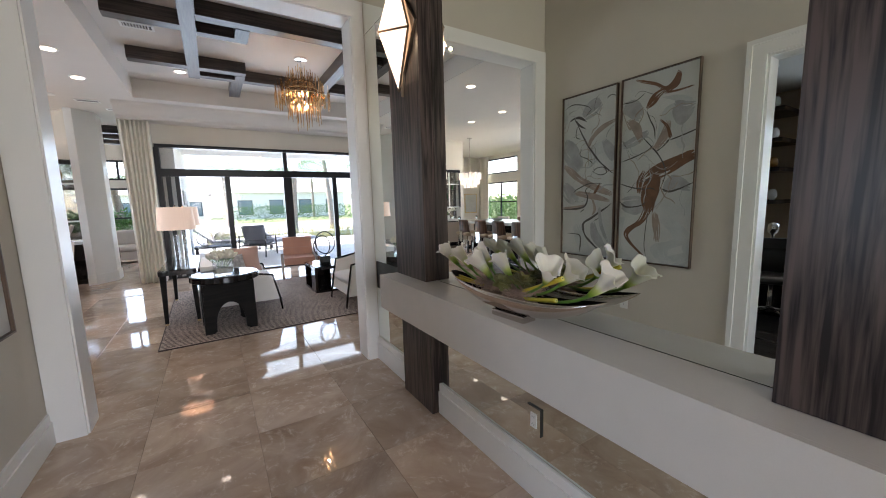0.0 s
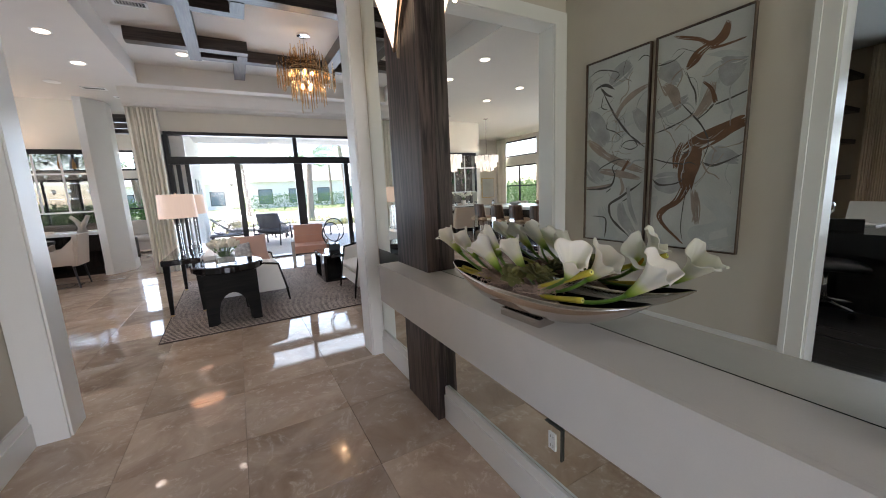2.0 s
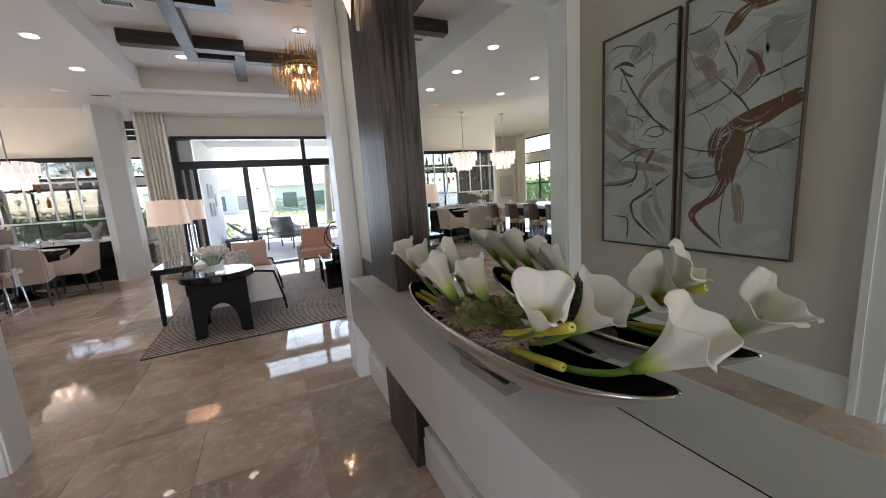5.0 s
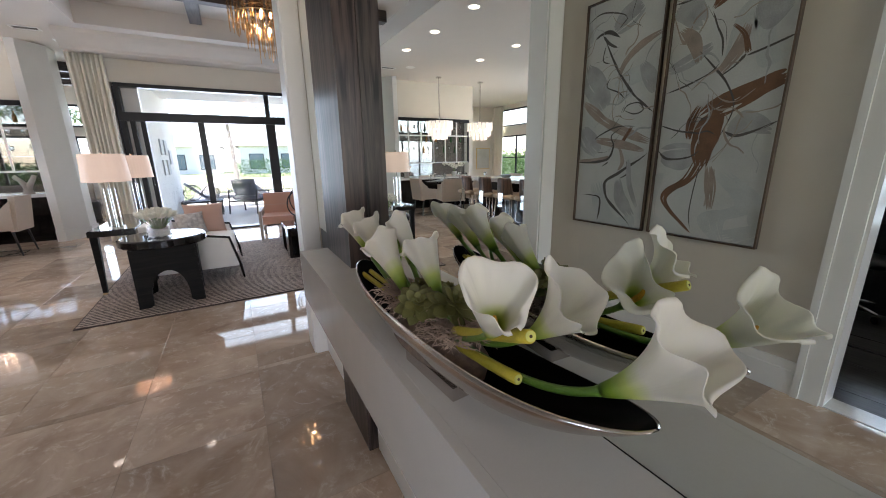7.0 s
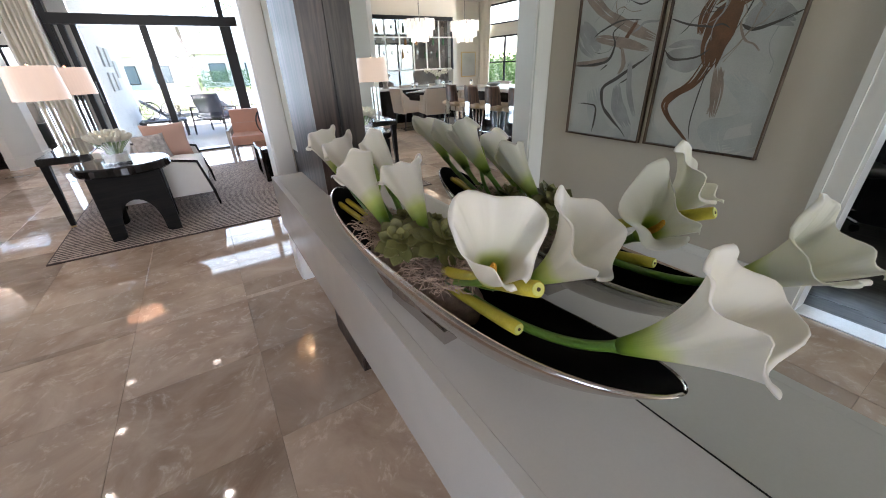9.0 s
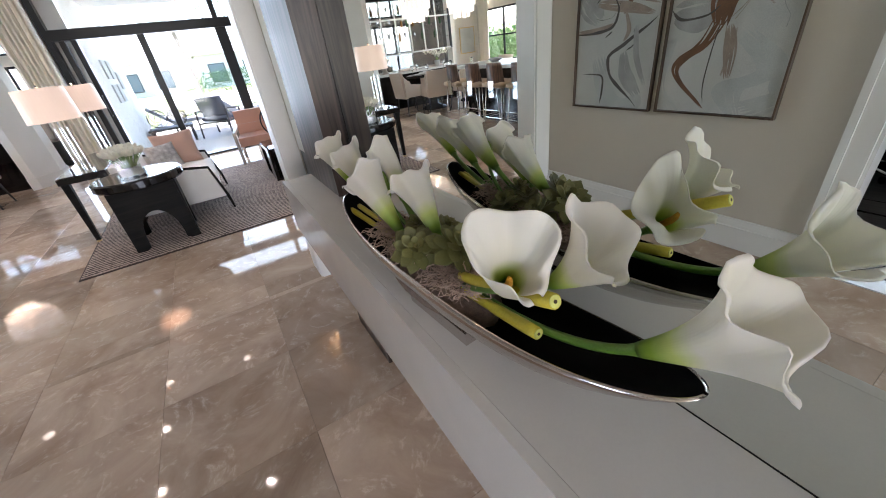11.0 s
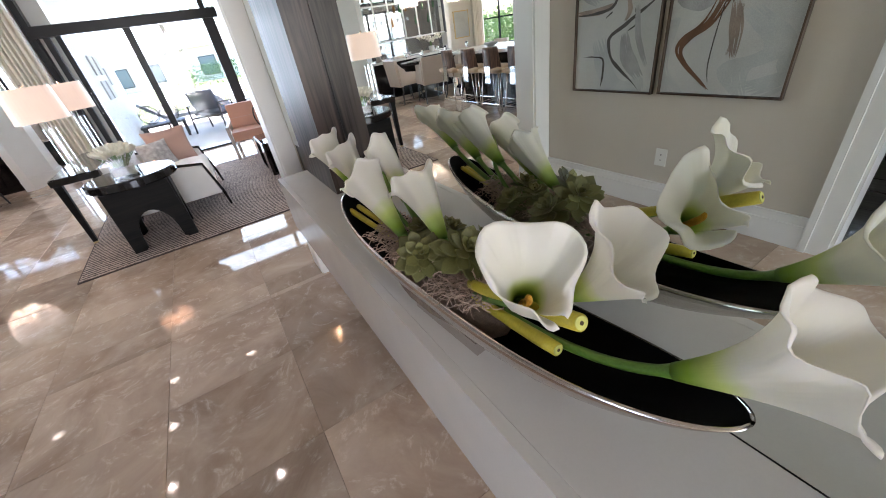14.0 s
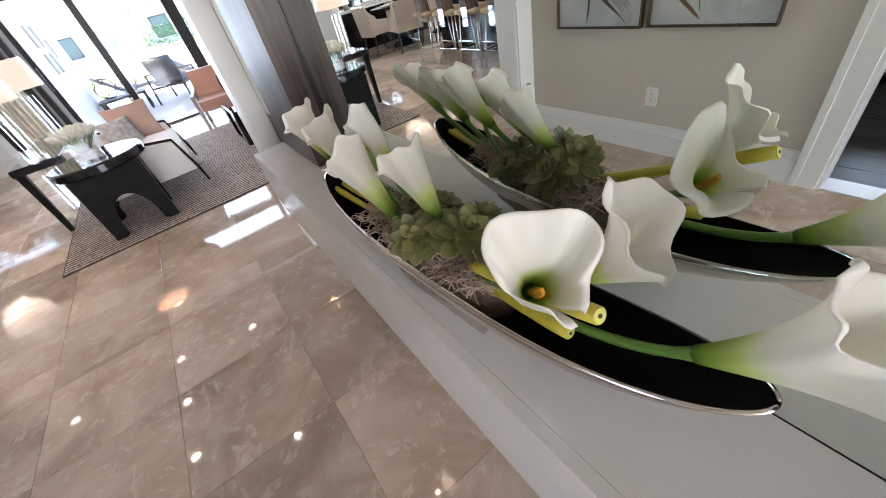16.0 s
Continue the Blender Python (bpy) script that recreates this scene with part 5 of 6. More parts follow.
# peach lounge chair
lc = thing("lounge_chair", "peach leather lounge chair with flat grey-washed wooden sides", "chair", pose(1.62, 8.28, RUG_Z - 0.014, 0, 0, -8))
part("seat", boxes((-0.27, 0.27, -0.38, 0.20, 0.27, 0.40), bevel=0.025, segments=3), FABRIC_PEACH, lc)
bm = boxes((-0.27, 0.27, 0.14, 0.25, 0.36, 0.74), bevel=0.025, segments=3)
for v in bm.verts:
    v.co.y += 0.30 * (v.co.z - 0.36)
part("backrest", bm, FABRIC_PEACH, lc)
part("seam", boxes((-0.268, 0.268, 0.185, 0.192, 0.54, 0.546)), FABRIC_PINK, lc)
for sx in (-1, 1):
    x = sx * 0.30
    part("side_frame", boxes((x - 0.022, x + 0.022, -0.42, -0.36, 0.0, 0.50), (x - 0.022, x + 0.022, 0.24, 0.30, 0.0, 0.50), (x - 0.022, x + 0.022, -0.36, 0.24, 0.455, 0.50), (x - 0.022, x + 0.022, -0.36, 0.24, 0.20, 0.24), bevel=0.004), PALE_WOOD, lc, "flat wooden side frame")

ct = thing("coffee_table", "black open-sided coffee table with a glass top on the rug", "table", pose(1.86, 6.78, RUG_Z))
for s in ((-0.36, 0.36, -0.36, 0.36, 0.36, 0.40), (-0.36, 0.36, -0.36, 0.36, 0.0, 0.035)):
    part("slab", boxes(s, bevel=0.003), BLACK_WOOD, ct)
for s in ((-0.36, -0.32, -0.36, -0.10, 0.035, 0.36), (0.32, 0.36, 0.1, 0.36, 0.035, 0.36), (-0.36, 0.05, 0.32, 0.36, 0.035, 0.36), (0.1, 0.36, -0.36, -0.32, 0.035, 0.36)):
    part("side", boxes(s, bevel=0.003), BLACK_WOOD, ct)
part("glass_top", boxes((-0.355, 0.355, -0.355, 0.355, 0.401, 0.409), bevel=0.001), CLEAR, ct, "thin glass top")
rs = thing("ring_sculpture", "black double-ring sculpture on a block, on the coffee table", "sculpture", pose(1.72, 6.70, RUG_Z + 0.41))
part("block", boxes((-0.085, 0.085, -0.07, 0.07, 0.0, 0.13), bevel=0.004), BLACK_WOOD, rs)
for dx, rz, zc, r in ((-0.02, 18, 0.29, 0.145), (0.03, -30, 0.34, 0.155)):
    bm = bmesh.new()
    tube(bm, [(r * math.cos(a), 0, r * math.sin(a) * 1.15) for a in [2 * math.pi * i / 40 for i in range(41)]], 0.0085, 8, caps=False)
    part("ring", bm, FRAME_BLACK, rs, "thin black hoop", smooth=True, at=pose(dx, 0, zc, 0, 0, rz))

# ---- chandelier of amber rods ----
AMBER = crystal("amber_glass_rod", (1.0, 0.74, 0.46), 0.08, 1.45)
BULB_LIT = glow("lit_bulb", (1.0, 0.62, 0.30), 5)
ch = thing("chandelier", "tiered chandelier of amber glass rods, lit, under the tray ceiling", "chandelier", pose(1.545, 6.54, TRAY_Z))
bm = bmesh.new()
lathe(bm, [(0.085, -0.001), (0.085, -0.03), (0.02, -0.038)], 24)
part("canopy", bm, CHROME, ch)
bm = bmesh.new()
tube(bm, [(0, 0, -0.03), (0, 0, -0.80)], 0.008, 8)
part("rod", bm, CHROME, ch)
rod_bm = bmesh.new()
lathe(rod_bm, [(0.006, -0.5), (0.0066, 0.0), (0.006, 0.48), (0.002, 0.5)], 6)
rod_mesh = to_mesh("glass_rod", rod_bm, AMBER)
rnd = random.Random(2)
for ring, (count, r, zc, ln) in enumerate(((26, 0.14, -0.34, 0.30), (34, 0.215, -0.42, 0.34), (40, 0.29, -0.52, 0.32), (44, 0.375, -0.55, 0.26), (26, 0.22, -0.72, 0.30), (16, 0.11, -0.80, 0.30))):
    for i in range(count):
        a = 2 * math.pi * (i + rnd.uniform(-0.2, 0.2)) / count
        ob = new("glass_rod", rod_mesh)
        ob.parent = ch
        rr = r + rnd.uniform(-0.02, 0.02)
        ob.matrix_basis = pose(rr * math.cos(a), rr * math.sin(a), zc + rnd.uniform(-0.07, 0.07)) @ Matrix.Diagonal((1, 1, ln * rnd.uniform(0.75, 1.15), 1))
for r, z in ((0.14, -0.36), (0.215, -0.45), (0.29, -0.53), (0.375, -0.56), (0.22, -0.68), (0.11, -0.74)):
    bm = bmesh.new()
    tube(bm, [(r * math.cos(a), r * math.sin(a), z) for a in [2 * math.pi * i / 32 for i in range(33)]], 0.004, 5, caps=False)
    part("hoop", bm, BRASS, ch)
for i in range(6):
    a = i * math.pi / 3
    bm = bmesh.new()
    lathe(bm, [(0.006, -0.03), (0.016, -0.01), (0.018, 0.012), (0.008, 0.034)], 10)
    part("bulb", bm, BULB_LIT, ch, "lit warm bulb", at=pose(0.07 * math.cos(a), 0.07 * math.sin(a), -0.50 - 0.19 * (i % 2)))
bulb("chandelier_light", (1.545, 6.54, TRAY_Z - 0.62), 2.2, (1.0, 0.66, 0.38), 0.02)

# ---- ceiling fittings ----
LIT = glow("lit_downlight", (1.0, 0.82, 0.66), 1.6)


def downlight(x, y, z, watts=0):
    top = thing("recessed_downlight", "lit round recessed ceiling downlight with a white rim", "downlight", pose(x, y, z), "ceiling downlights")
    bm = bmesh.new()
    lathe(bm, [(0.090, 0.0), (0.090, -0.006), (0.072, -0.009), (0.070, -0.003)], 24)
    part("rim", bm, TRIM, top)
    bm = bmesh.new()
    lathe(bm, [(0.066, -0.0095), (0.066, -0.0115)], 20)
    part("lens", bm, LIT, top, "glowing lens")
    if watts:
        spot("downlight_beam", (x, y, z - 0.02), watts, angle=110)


for x, y, w in ((-1.14, 7.80, 3.5), (-1.14, 6.72, 3.5), (-1.14, 5.65, 3.5), (-2.75, 7.80, 3.5), (-2.75, 6.72, 0), (-2.75, 5.65, 0), (-4.4, 7.8, 0), (-4.4, 6.6, 3.5)):
    downlight(x, y, CEIL_Z, w)
for x, y, w in ((0.03, 7.95, 3), (0.03, 5.15, 3), (2.75, 7.95, 0), (2.75, 5.15, 3)):
    downlight(x, y, TRAY_Z, w)

def vent(x, y, z, w, d):
    top = thing("ceiling_vent", "white slatted air vent in the ceiling", "vent", pose(x, y, z), "ceiling vents")
    part("frame", boxes((-w / 2, w / 2, -d / 2, -d / 2 + 0.025, -0.008, 0), (-w / 2, w / 2, d / 2 - 0.025, d / 2, -0.008, 0), (-w / 2, -w / 2 + 0.025, -d / 2 + 0.025, d / 2 - 0.025, -0.008, 0), (w / 2 - 0.025, w / 2, -d / 2 + 0.025, d / 2 - 0.025, -0.008, 0)), TRIM, top)
    # near-black sheet stands in for the shade of a duct behind the slats
    part("backing", boxes((-w / 2 + 0.025, w / 2 - 0.025, -d / 2 + 0.025, d / 2 - 0.025, -0.002, -0.001)), DARK_SLOT, top)
    n = int((w - 0.05) / 0.028)
    for i in range(n):
        part("slat", boxes((-0.008, 0.008, -d / 2 + 0.025, d / 2 - 0.025, -0.001, 0.001)), TRIM, top, at=pose(-w / 2 + 0.04 + i * 0.028, 0, -0.006, 0, 35, 0))


vent(-1.335, 9.20, CEIL_Z, 0.32, 0.16)
vent(-0.29, 6.42, TRAY_Z, 0.32, 0.16)
vent(-1.05, 9.75, CEIL_Z, 0.3, 0.14)
sp = solid("ceiling_speaker", lathe(bmesh.new(), [(0.10, 0), (0.10, -0.006), (0.085, -0.008)], 28), TRIM, "round white ceiling speaker grille", "speaker", at=pose(-1.75, 8.95, CEIL_Z))

# ---- dining side: bar wall ----
BX0, BWY = -4.21, 10.22
structure("wall_bar", boxes((BX0, -4.085, BWY, 10.62, 0, CEIL_Z), (-4.085, -1.81, BWY, 10.62, 2.33, CEIL_Z), (-4.085, -1.81, 10.45, 10.62, 0, 0.83)), WALL_WHITE, "cream bar wall with a glazed opening over the bar")


def prism(corners, z0, z1):
    bm = bmesh.new()
    lo, hi = [bm.verts.new((x, y, z0)) for x, y in corners], [bm.verts.new((x, y, z1)) for x, y in corners]
    bm.faces.new(lo), bm.faces.new(hi)
    for i in range(len(lo)):
        bm.faces.new((lo[i], lo[(i + 1) % len(lo)], hi[(i + 1) % len(lo)], hi[i]))
    return bm


# trim white instead of wall cream stands in for daylight on this end
structure("wall_bar_end", prism(((-1.809, 9.88), (-1.70, 9.88), (-1.45, 10.24), (-1.45, 10.62), (-1.809, 10.62)), 0.19, CEIL_Z), TRIM, "angled end of the bar wall, whitened for daylight")
structure("baseboard_bar", prism(((-1.811, 9.86), (-1.69, 9.86), (-1.43, 10.235), (-1.43, 10.63), (-1.811, 10.63)), 0.001, 0.189), TRIM, "white painted plinth of the bar wall end")
bar = thing("bar_cabinet", "dark brown bar cabinet with a white stone counter", "cabinet", pose(-2.9475, 10.2, 0.001) @ Matrix.Diagonal((1.136, 1, 1, 1)))
for i in range(4):
    x0 = -0.995 + i * 0.4975
    dr = part("door", boxes((x0 + 0.003, x0 + 0.4945, -0.10, -0.08, 0.06, 0.755), bevel=0.003), BLACK_WOOD, bar)
part("body", boxes((-0.995, 0.995, -0.08, 0.24, 0.0, 0.757)), BLACK_WOOD, bar)
part("counter", boxes((-0.998, 0.998, -0.13, 0.245, 0.76, 0.815), bevel=0.004), LEDGE, bar, "white stone counter")
niche = thing("bar_display", "see-through bar display with glass shelves of bottles and glasses", "shelf", pose(-2.9475, 10.2, 0.817) @ Matrix.Diagonal((1.136, 1, 1, 1)))
part("glass_back", boxes((-0.99, 0.99, 0.238, 0.244, 0.016, 1.50)), DIM_GLASS, niche, "glass back tinted to dim the windows behind").visible_shadow = False
part("frame", boxes((-1.0, 1.0, 0.0, 0.05, 1.43, 1.512), (-1.0, -0.96, 0.0, 0.05, 0.36, 1.43), (0.96, 1.0, 0.0, 0.05, 0.36, 1.43), bevel=0.003), FRAME_BLACK, niche, "dark niche frame")
for i in range(1, 6):
    x = -0.96 + i * 1.92 / 6
    part("glazing_bar", boxes((x - 0.012, x + 0.012, 0.01, 0.035, 0.37, 1.43)), TRIM, niche, "white glazing bar")
for z in (0.36, 1.06):
    part("rail", boxes((-0.96, 0.96, 0.008, 0.04, z, z + 0.03)), TRIM, niche, "white rail")
for z in (0.62, 0.90, 1.16):
    part("glass_shelf", boxes((-0.95, 0.95, 0.06, 0.225, z, z + 0.010)), CLEAR, niche, "clear glass shelf")
BOTTLES = [surface("green_bottle_glass", (0.03, 0.08, 0.03), 0.08, coat=0.5), surface("amber_bottle_glass", (0.22, 0.10, 0.02), 0.08, coat=0.5), surface("pale_bottle", (0.55, 0.55, 0.52), 0.15), surface("white_ceramic", (0.75, 0.73, 0.70), 0.25)]
rnd = random.Random(8)
for z in (0.817 + 0.632, 0.817 + 0.912, 0.817 + 1.172):
    x = -4.02
    while x < -1.95:
        x += rnd.uniform(0.13, 0.34)
        kind = rnd.choice((0, 1, 3, 4, 3))
        bm = bmesh.new()
        if kind < 3:
            h = rnd.uniform(0.17, 0.215)
            lathe(bm, [(0.026, 0), (0.030, 0.01), (0.030, h * 0.6), (0.012, h * 0.75), (0.011, h * 0.98), (0.013, h)], 12)
            b_ = solid("bottle", bm, BOTTLES[kind], "dark glass bottle on a bar shelf", "bottle", "bar bottles", pose(x, 10.345, z + 0.0005), True)
        else:
            lathe(bm, [(0.028, 0), (0.004, 0.006), (0.004, 0.07), (0.030, 0.10), (0.034, 0.14), (0.028, 0.17)], 12)
            solid("wine_glass", bm, CLEAR, "stemmed wine glass on a bar shelf", "glass", "bar glasses", pose(x, 10.345, z + 0.0005), True)
cz = thing("counter_sculpture", "pale forked driftwood vase on the bar counter", "vase", pose(-2.1, 10.17, 0.817))
bm = bmesh.new()
tube(bm, [(0, 0, 0), (0, 0, 0.10), (-0.06, 0, 0.22), (-0.13, 0, 0.30)], [0.08, 0.05, 0.035, 0.03], 10)
tube(bm, [(0, 0, 0.06), (0.03, 0, 0.14), (0.09, 0, 0.24), (0.12, 0, 0.31)], [0.05, 0.045, 0.035, 0.03], 10)
part("branch", bm, surface("driftwood", (0.34, 0.30, 0.26), 0.8, var=0.25, scale=12), cz, smooth=True)
pl = thing("potted_orchid", "white flowering orchid in a white pot on the bar counter", "plant", pose(-3.55, 10.15, 0.817))
bm = bmesh.new()
lathe(bm, [(0.05, 0), (0.07, 0.05), (0.075, 0.12), (0.065, 0.13)], 16)
part("pot", bm, BOTTLES[3], pl, smooth=True)
bm = bmesh.new()
pet = bmesh.new()
for i in range(7):
    a = i * 0.9
    ln = rnd.uniform(0.24, 0.36)
    pts = bezier((0, 0, 0.1), (0.02 * math.cos(a), 0.02 * math.sin(a), 0.25), (0.12 * math.cos(a), 0.12 * math.sin(a), 0.1 + ln), (0.32 * math.cos(a), 0.32 * math.sin(a), 0.05 + ln), 8)
    tube(bm, pts, 0.004, 5)
    for p in pts[3:]:
        for k in range(4):
            c = p + Vector([rnd.uniform(-0.03, 0.03) for _ in range(3)])
            m_ = Matrix.Translation(c) @ Euler([rnd.uniform(0, 6) for _ in range(3)]).to_matrix().to_4x4() @ Matrix.Diagonal((0.03, 0.022, 0.006, 1))
            bmesh.ops.create_icosphere(pet, subdivisions=1, radius=1, matrix=m_)
part("stems", bm, STEM, pl)
tagged(part("blossoms", pet, TULIP, pl, "white blossoms"), kind="stuff")

# ---- dining table, chairs, stools ----
CREAM = surface("cream_leather", (0.54, 0.46, 0.39), 0.5, var=0.05, fine=150, bump=0.1)
TAN = surface("tan_leather", (0.42, 0.30, 0.20), 0.5, var=0.06, fine=150, bump=0.1)
WALNUT = wood("walnut_shell", (0.06, 0.032, 0.022), (0.17, 0.095, 0.065), 0.35)
dt = thing("dining_table", "dark oval dining table laid for a meal", "table", pose(-3.35, 9.25, 0.001))
bm = bmesh.new()
oval(bm, 1.15, 0.52, 0.70, 0.75)
part("tabletop", bm, BLACK_WOOD, dt)
for x in (-0.55, 0.55):
    bm = bmesh.new()
    lathe(bm, [(0.30, 0.0), (0.28, 0.03), (0.10, 0.10), (0.09, 0.6), (0.20, 0.70)], 20)
    part("pedestal", bm, BLACK_WOOD, dt, smooth=True, at=pose(x, 0, 0))


def dining_chair(x, y, rz):
    """Faces local +x."""
    top = thing("dining_chair", "cream upholstered dining chair with slim black legs", "chair", pose(x, y, 0.001, 0, 0, rz), "chairs round the dining table")
    part("seat", boxes((-0.24, 0.25, -0.24, 0.24, 0.38, 0.47), bevel=0.025, segments=3), CREAM, top)
    bm = boxes((-0.27, -0.20, -0.235, 0.235, 0.36, 0.86), bevel=0.025, segments=3)
    for v in bm.verts:
        v.co.x -= 0.16 * max(0, v.co.z - 0.45)
    part("backrest", bm, CREAM, top)
    for sy in (-1, 1):
        bm = bmesh.new()
        f = bm.faces.new([bm.verts.new((px, sy * 0.225, pz)) for px, pz in ((-0.25, 0.38), (0.16, 0.38), (0.14, 0.60), (-0.1, 0.63), (-0.27, 0.80))])
        r = bmesh.ops.extrude_face_region(bm, geom=[f])
        bmesh.ops.translate(bm, verts=[v for v in r["geom"] if isinstance(v, bmesh.types.BMVert)], vec=(0, sy * 0.035, 0))
        part("arm", bm, CREAM, top)
        for sx in (-1, 1):
            bm = bmesh.new()
            tube(bm, [(sx * 0.2, sy * 0.2, 0.39), (sx * 0.25, sy * 0.225, 0.0)], [0.018, 0.010], 6)
            part("leg", bm, FRAME_BLACK, top, "slim black leg")
    return top


first = dining_chair(-2.12, 9.05, 178)
for x, y, rz in ((-2.42, 8.52, 102), (-3.15, 8.48, 90), (-3.85, 8.48, 88), (-2.75, 10.0 - 0.05, -90), (-3.55, 9.97, -92), (-4.72, 9.25, 0)):
    copy_thing(first, pose(x, y, 0.001, 0, 0, rz))

for i, (x, y) in enumerate(((-2.55, 9.25), (-2.75, 8.92), (-3.35, 8.90), (-3.95, 8.92), (-2.85, 9.6), (-3.6, 9.6))):
    ps = thing("place_setting", "white plate with a folded napkin on the dining table", "plate", pose(x, y, 0.7515), "place settings")
    bm = bmesh.new()
    lathe(bm, [(0.07, 0), (0.135, 0.010), (0.138, 0.013), (0.08, 0.006)], 28)
    part("plate", bm, BOTTLES[3], ps, smooth=True)
    part("napkin", boxes((-0.05, 0.05, -0.02, 0.02, 0.014, 0.034), bevel=0.006), FABRIC_PRINT, ps)
    bm = bmesh.new()
    lathe(bm, [(0.032, 0), (0.005, 0.006), (0.005, 0.09), (0.034, 0.12), (0.038, 0.16), (0.030, 0.20)], 12)
    solid("wine_glass", bm, CLEAR, "stemmed wine glass on the dining table", "glass", "table glasses", pose(x + 0.16, y + 0.1, 0.7515), True)

isl = thing("kitchen_island", "dark kitchen island with a thick white counter", "counter", pose(-2.75, 6.35, 0.001))
part("body", boxes((-0.45, 0.20, -1.5, 1.15, 0.0, 0.87), bevel=0.003), BLACK_WOOD, isl)
part("counter", boxes((-0.50, 0.50, -1.55, 1.2, 0.872, 0.92), bevel=0.004), LEDGE, isl, "white stone counter")
for i in range(4):
    part("panel", boxes((0.201, 0.212, -1.46 + i * 0.655, -0.83 + i * 0.655, 0.08, 0.83), bevel=0.003), BLACK_WOOD, isl)
for y, r, h, mt in ((6.1, 0.13, 0.10, "rust"), (5.7, 0.10, 0.14, "taupe"), (6.9, 0.12, 0.06, "grey")):
    bm = bmesh.new()
    lathe(bm, [(r * 0.5, 0), (r, h * 0.5), (r, h * 0.8), (r * 0.8, h)], 20)
    solid("serving_bowl", bm, PAINT[mt], "glazed serving bowl on the island counter", "bowl", "island bowls", pose(-2.75, y, 0.922), True)


def stool(x, y, rz):
    """Faces local -x."""
    top = thing("bar_stool", "tan bar stool with a walnut back and chrome legs", "stool", pose(x, y, 0.001, 0, 0, rz), "stools at the island")
    part("seat", cushion(0.42, 0.44, 0.085, 0.015), TAN, top, "tan leather seat", smooth=True, at=pose(0, 0, 0.64))
    bm = bmesh.new()
    n, rows = 12, 6
    g = []
    for j in range(rows + 1):
        z = 0.67 + 0.31 * j / rows
        g.append([bm.verts.new((0.21 - 0.09 * (abs(2 * i / n - 1)) ** 2.2 + 0.10 * (z - 0.67), 0.2 * (2 * i / n - 1) * (1 - 0.18 * j / rows), z)) for i in range(n + 1)])
    for a, b in zip(g, g[1:]):
        for i in range(n):
            bm.faces.new((a[i], a[i + 1], b[i + 1], b[i]))
    bk = part("backrest", bm, WALNUT, top, "curved walnut shell back", smooth=True)
    so = bk.modifiers.new("thick", "SOLIDIFY")
    so.thickness = 0.016
    part("bracket", boxes((0.20, 0.225, -0.055, 0.055, 0.52, 0.74), bevel=0.003), CHROME, top, "chrome bracket")
    for sx in (-1, 1):
        for sy in (-1, 1):
            bm = bmesh.new()
            tube(bm, [(sx * 0.17, sy * 0.17, 0.645), (sx * 0.215, sy * 0.215, 0.0)], 0.011, 8)
            part("leg", bm, CHROME, top, "chrome leg", smooth=True)
    bm = bmesh.new()
    q = 0.197
    tube(bm, [(q, q, 0.22), (-q, q, 0.22), (-q, -q, 0.22), (q, -q, 0.22), (q, q, 0.22)], 0.009, 6)
    part("footrest", bm, CHROME, top, "chrome footrest")
    return top


s0 = stool(-2.09, 7.04, 4)
for y in (6.50, 5.96, 5.42):
    copy_thing(s0, pose(-2.10, y, 0.001, 0, 0, random.Random(int(y * 100)).uniform(-6, 6)))

# ---- pendants of frosted glass leaves ----
PEND = glow("lit_frosted_glass", (0.95, 0.84, 0.74), 0.16)
slab = to_mesh("glass_slab", boxes((-0.042, 0.042, -0.005, 0.005, -0.095, 0.095), bevel=0.003), PEND)
for x, y in ((-2.76, 9.54), (-4.02, 9.60)):
    top = thing("pendant_chandelier", "lit pendant drum of hanging frosted glass slabs over the dining table", "chandelier", pose(x, y, CEIL_Z), "dining pendants")
    bm = bmesh.new()
    lathe(bm, [(0.07, -0.001), (0.07, -0.025), (0.012, -0.032)], 20)
    part("canopy", bm, CHROME, top)
    bm = bmesh.new()
    tube(bm, [(0, 0, -0.03), (0, 0, -1.02)], 0.011, 6)
    part("chain", bm, CHROME, top, "thin chrome drop chain")
    bm = bmesh.new()
    tube(bm, [(0.32 * math.cos(a), 0.32 * math.sin(a), -1.02) for a in [2 * math.pi * i / 28 for i in range(29)]], 0.008, 6, caps=False)
    tube(bm, [(-0.32, 0, -1.02), (0.32, 0, -1.02)], 0.006, 6)
    part("hoop", bm, CHROME, top)
    for count, r, z in ((20, 0.33, -1.12), (16, 0.285, -1.25), (10, 0.19, -1.35)):
        for i in range(count):
            a = 2 * math.pi * i / count
            ob = new("glass_slab", slab)
            ob.parent = top
            ob.matrix_basis = pose(r * math.cos(a), r * math.sin(a), z + 0.012 * (i % 2), 0, 0, math.degrees(a) + 90)
    bulb("pendant_light", (x, y, CEIL_Z - 1.2), 2.5, (1.0, 0.82, 0.62), 0.03)

drape("curtain", 12.72, 13.32, -7.30, 0.01, 3.15, 7, 0.04, CURTAIN, "full-length cream curtain beside the dining-room window", axis="y")
structure("wall_art_partition", boxes((-7.45, -4.75, 13.6, 13.75, 0, CEIL_Z)), WALL_WHITE, "cream partition wall")
wa = thing("wall_art", "small pale framed print on the cream partition", "picture", pose(-6.98, 13.6, 0.85))
part("frame", boxes((-0.32, 0.32, -0.03, -0.001, 0, 0.82), bevel=0.004), BRASS, wa)
part("print", boxes((-0.29, 0.29, -0.034, -0.031, 0.03, 0.79)), CANVAS, wa)

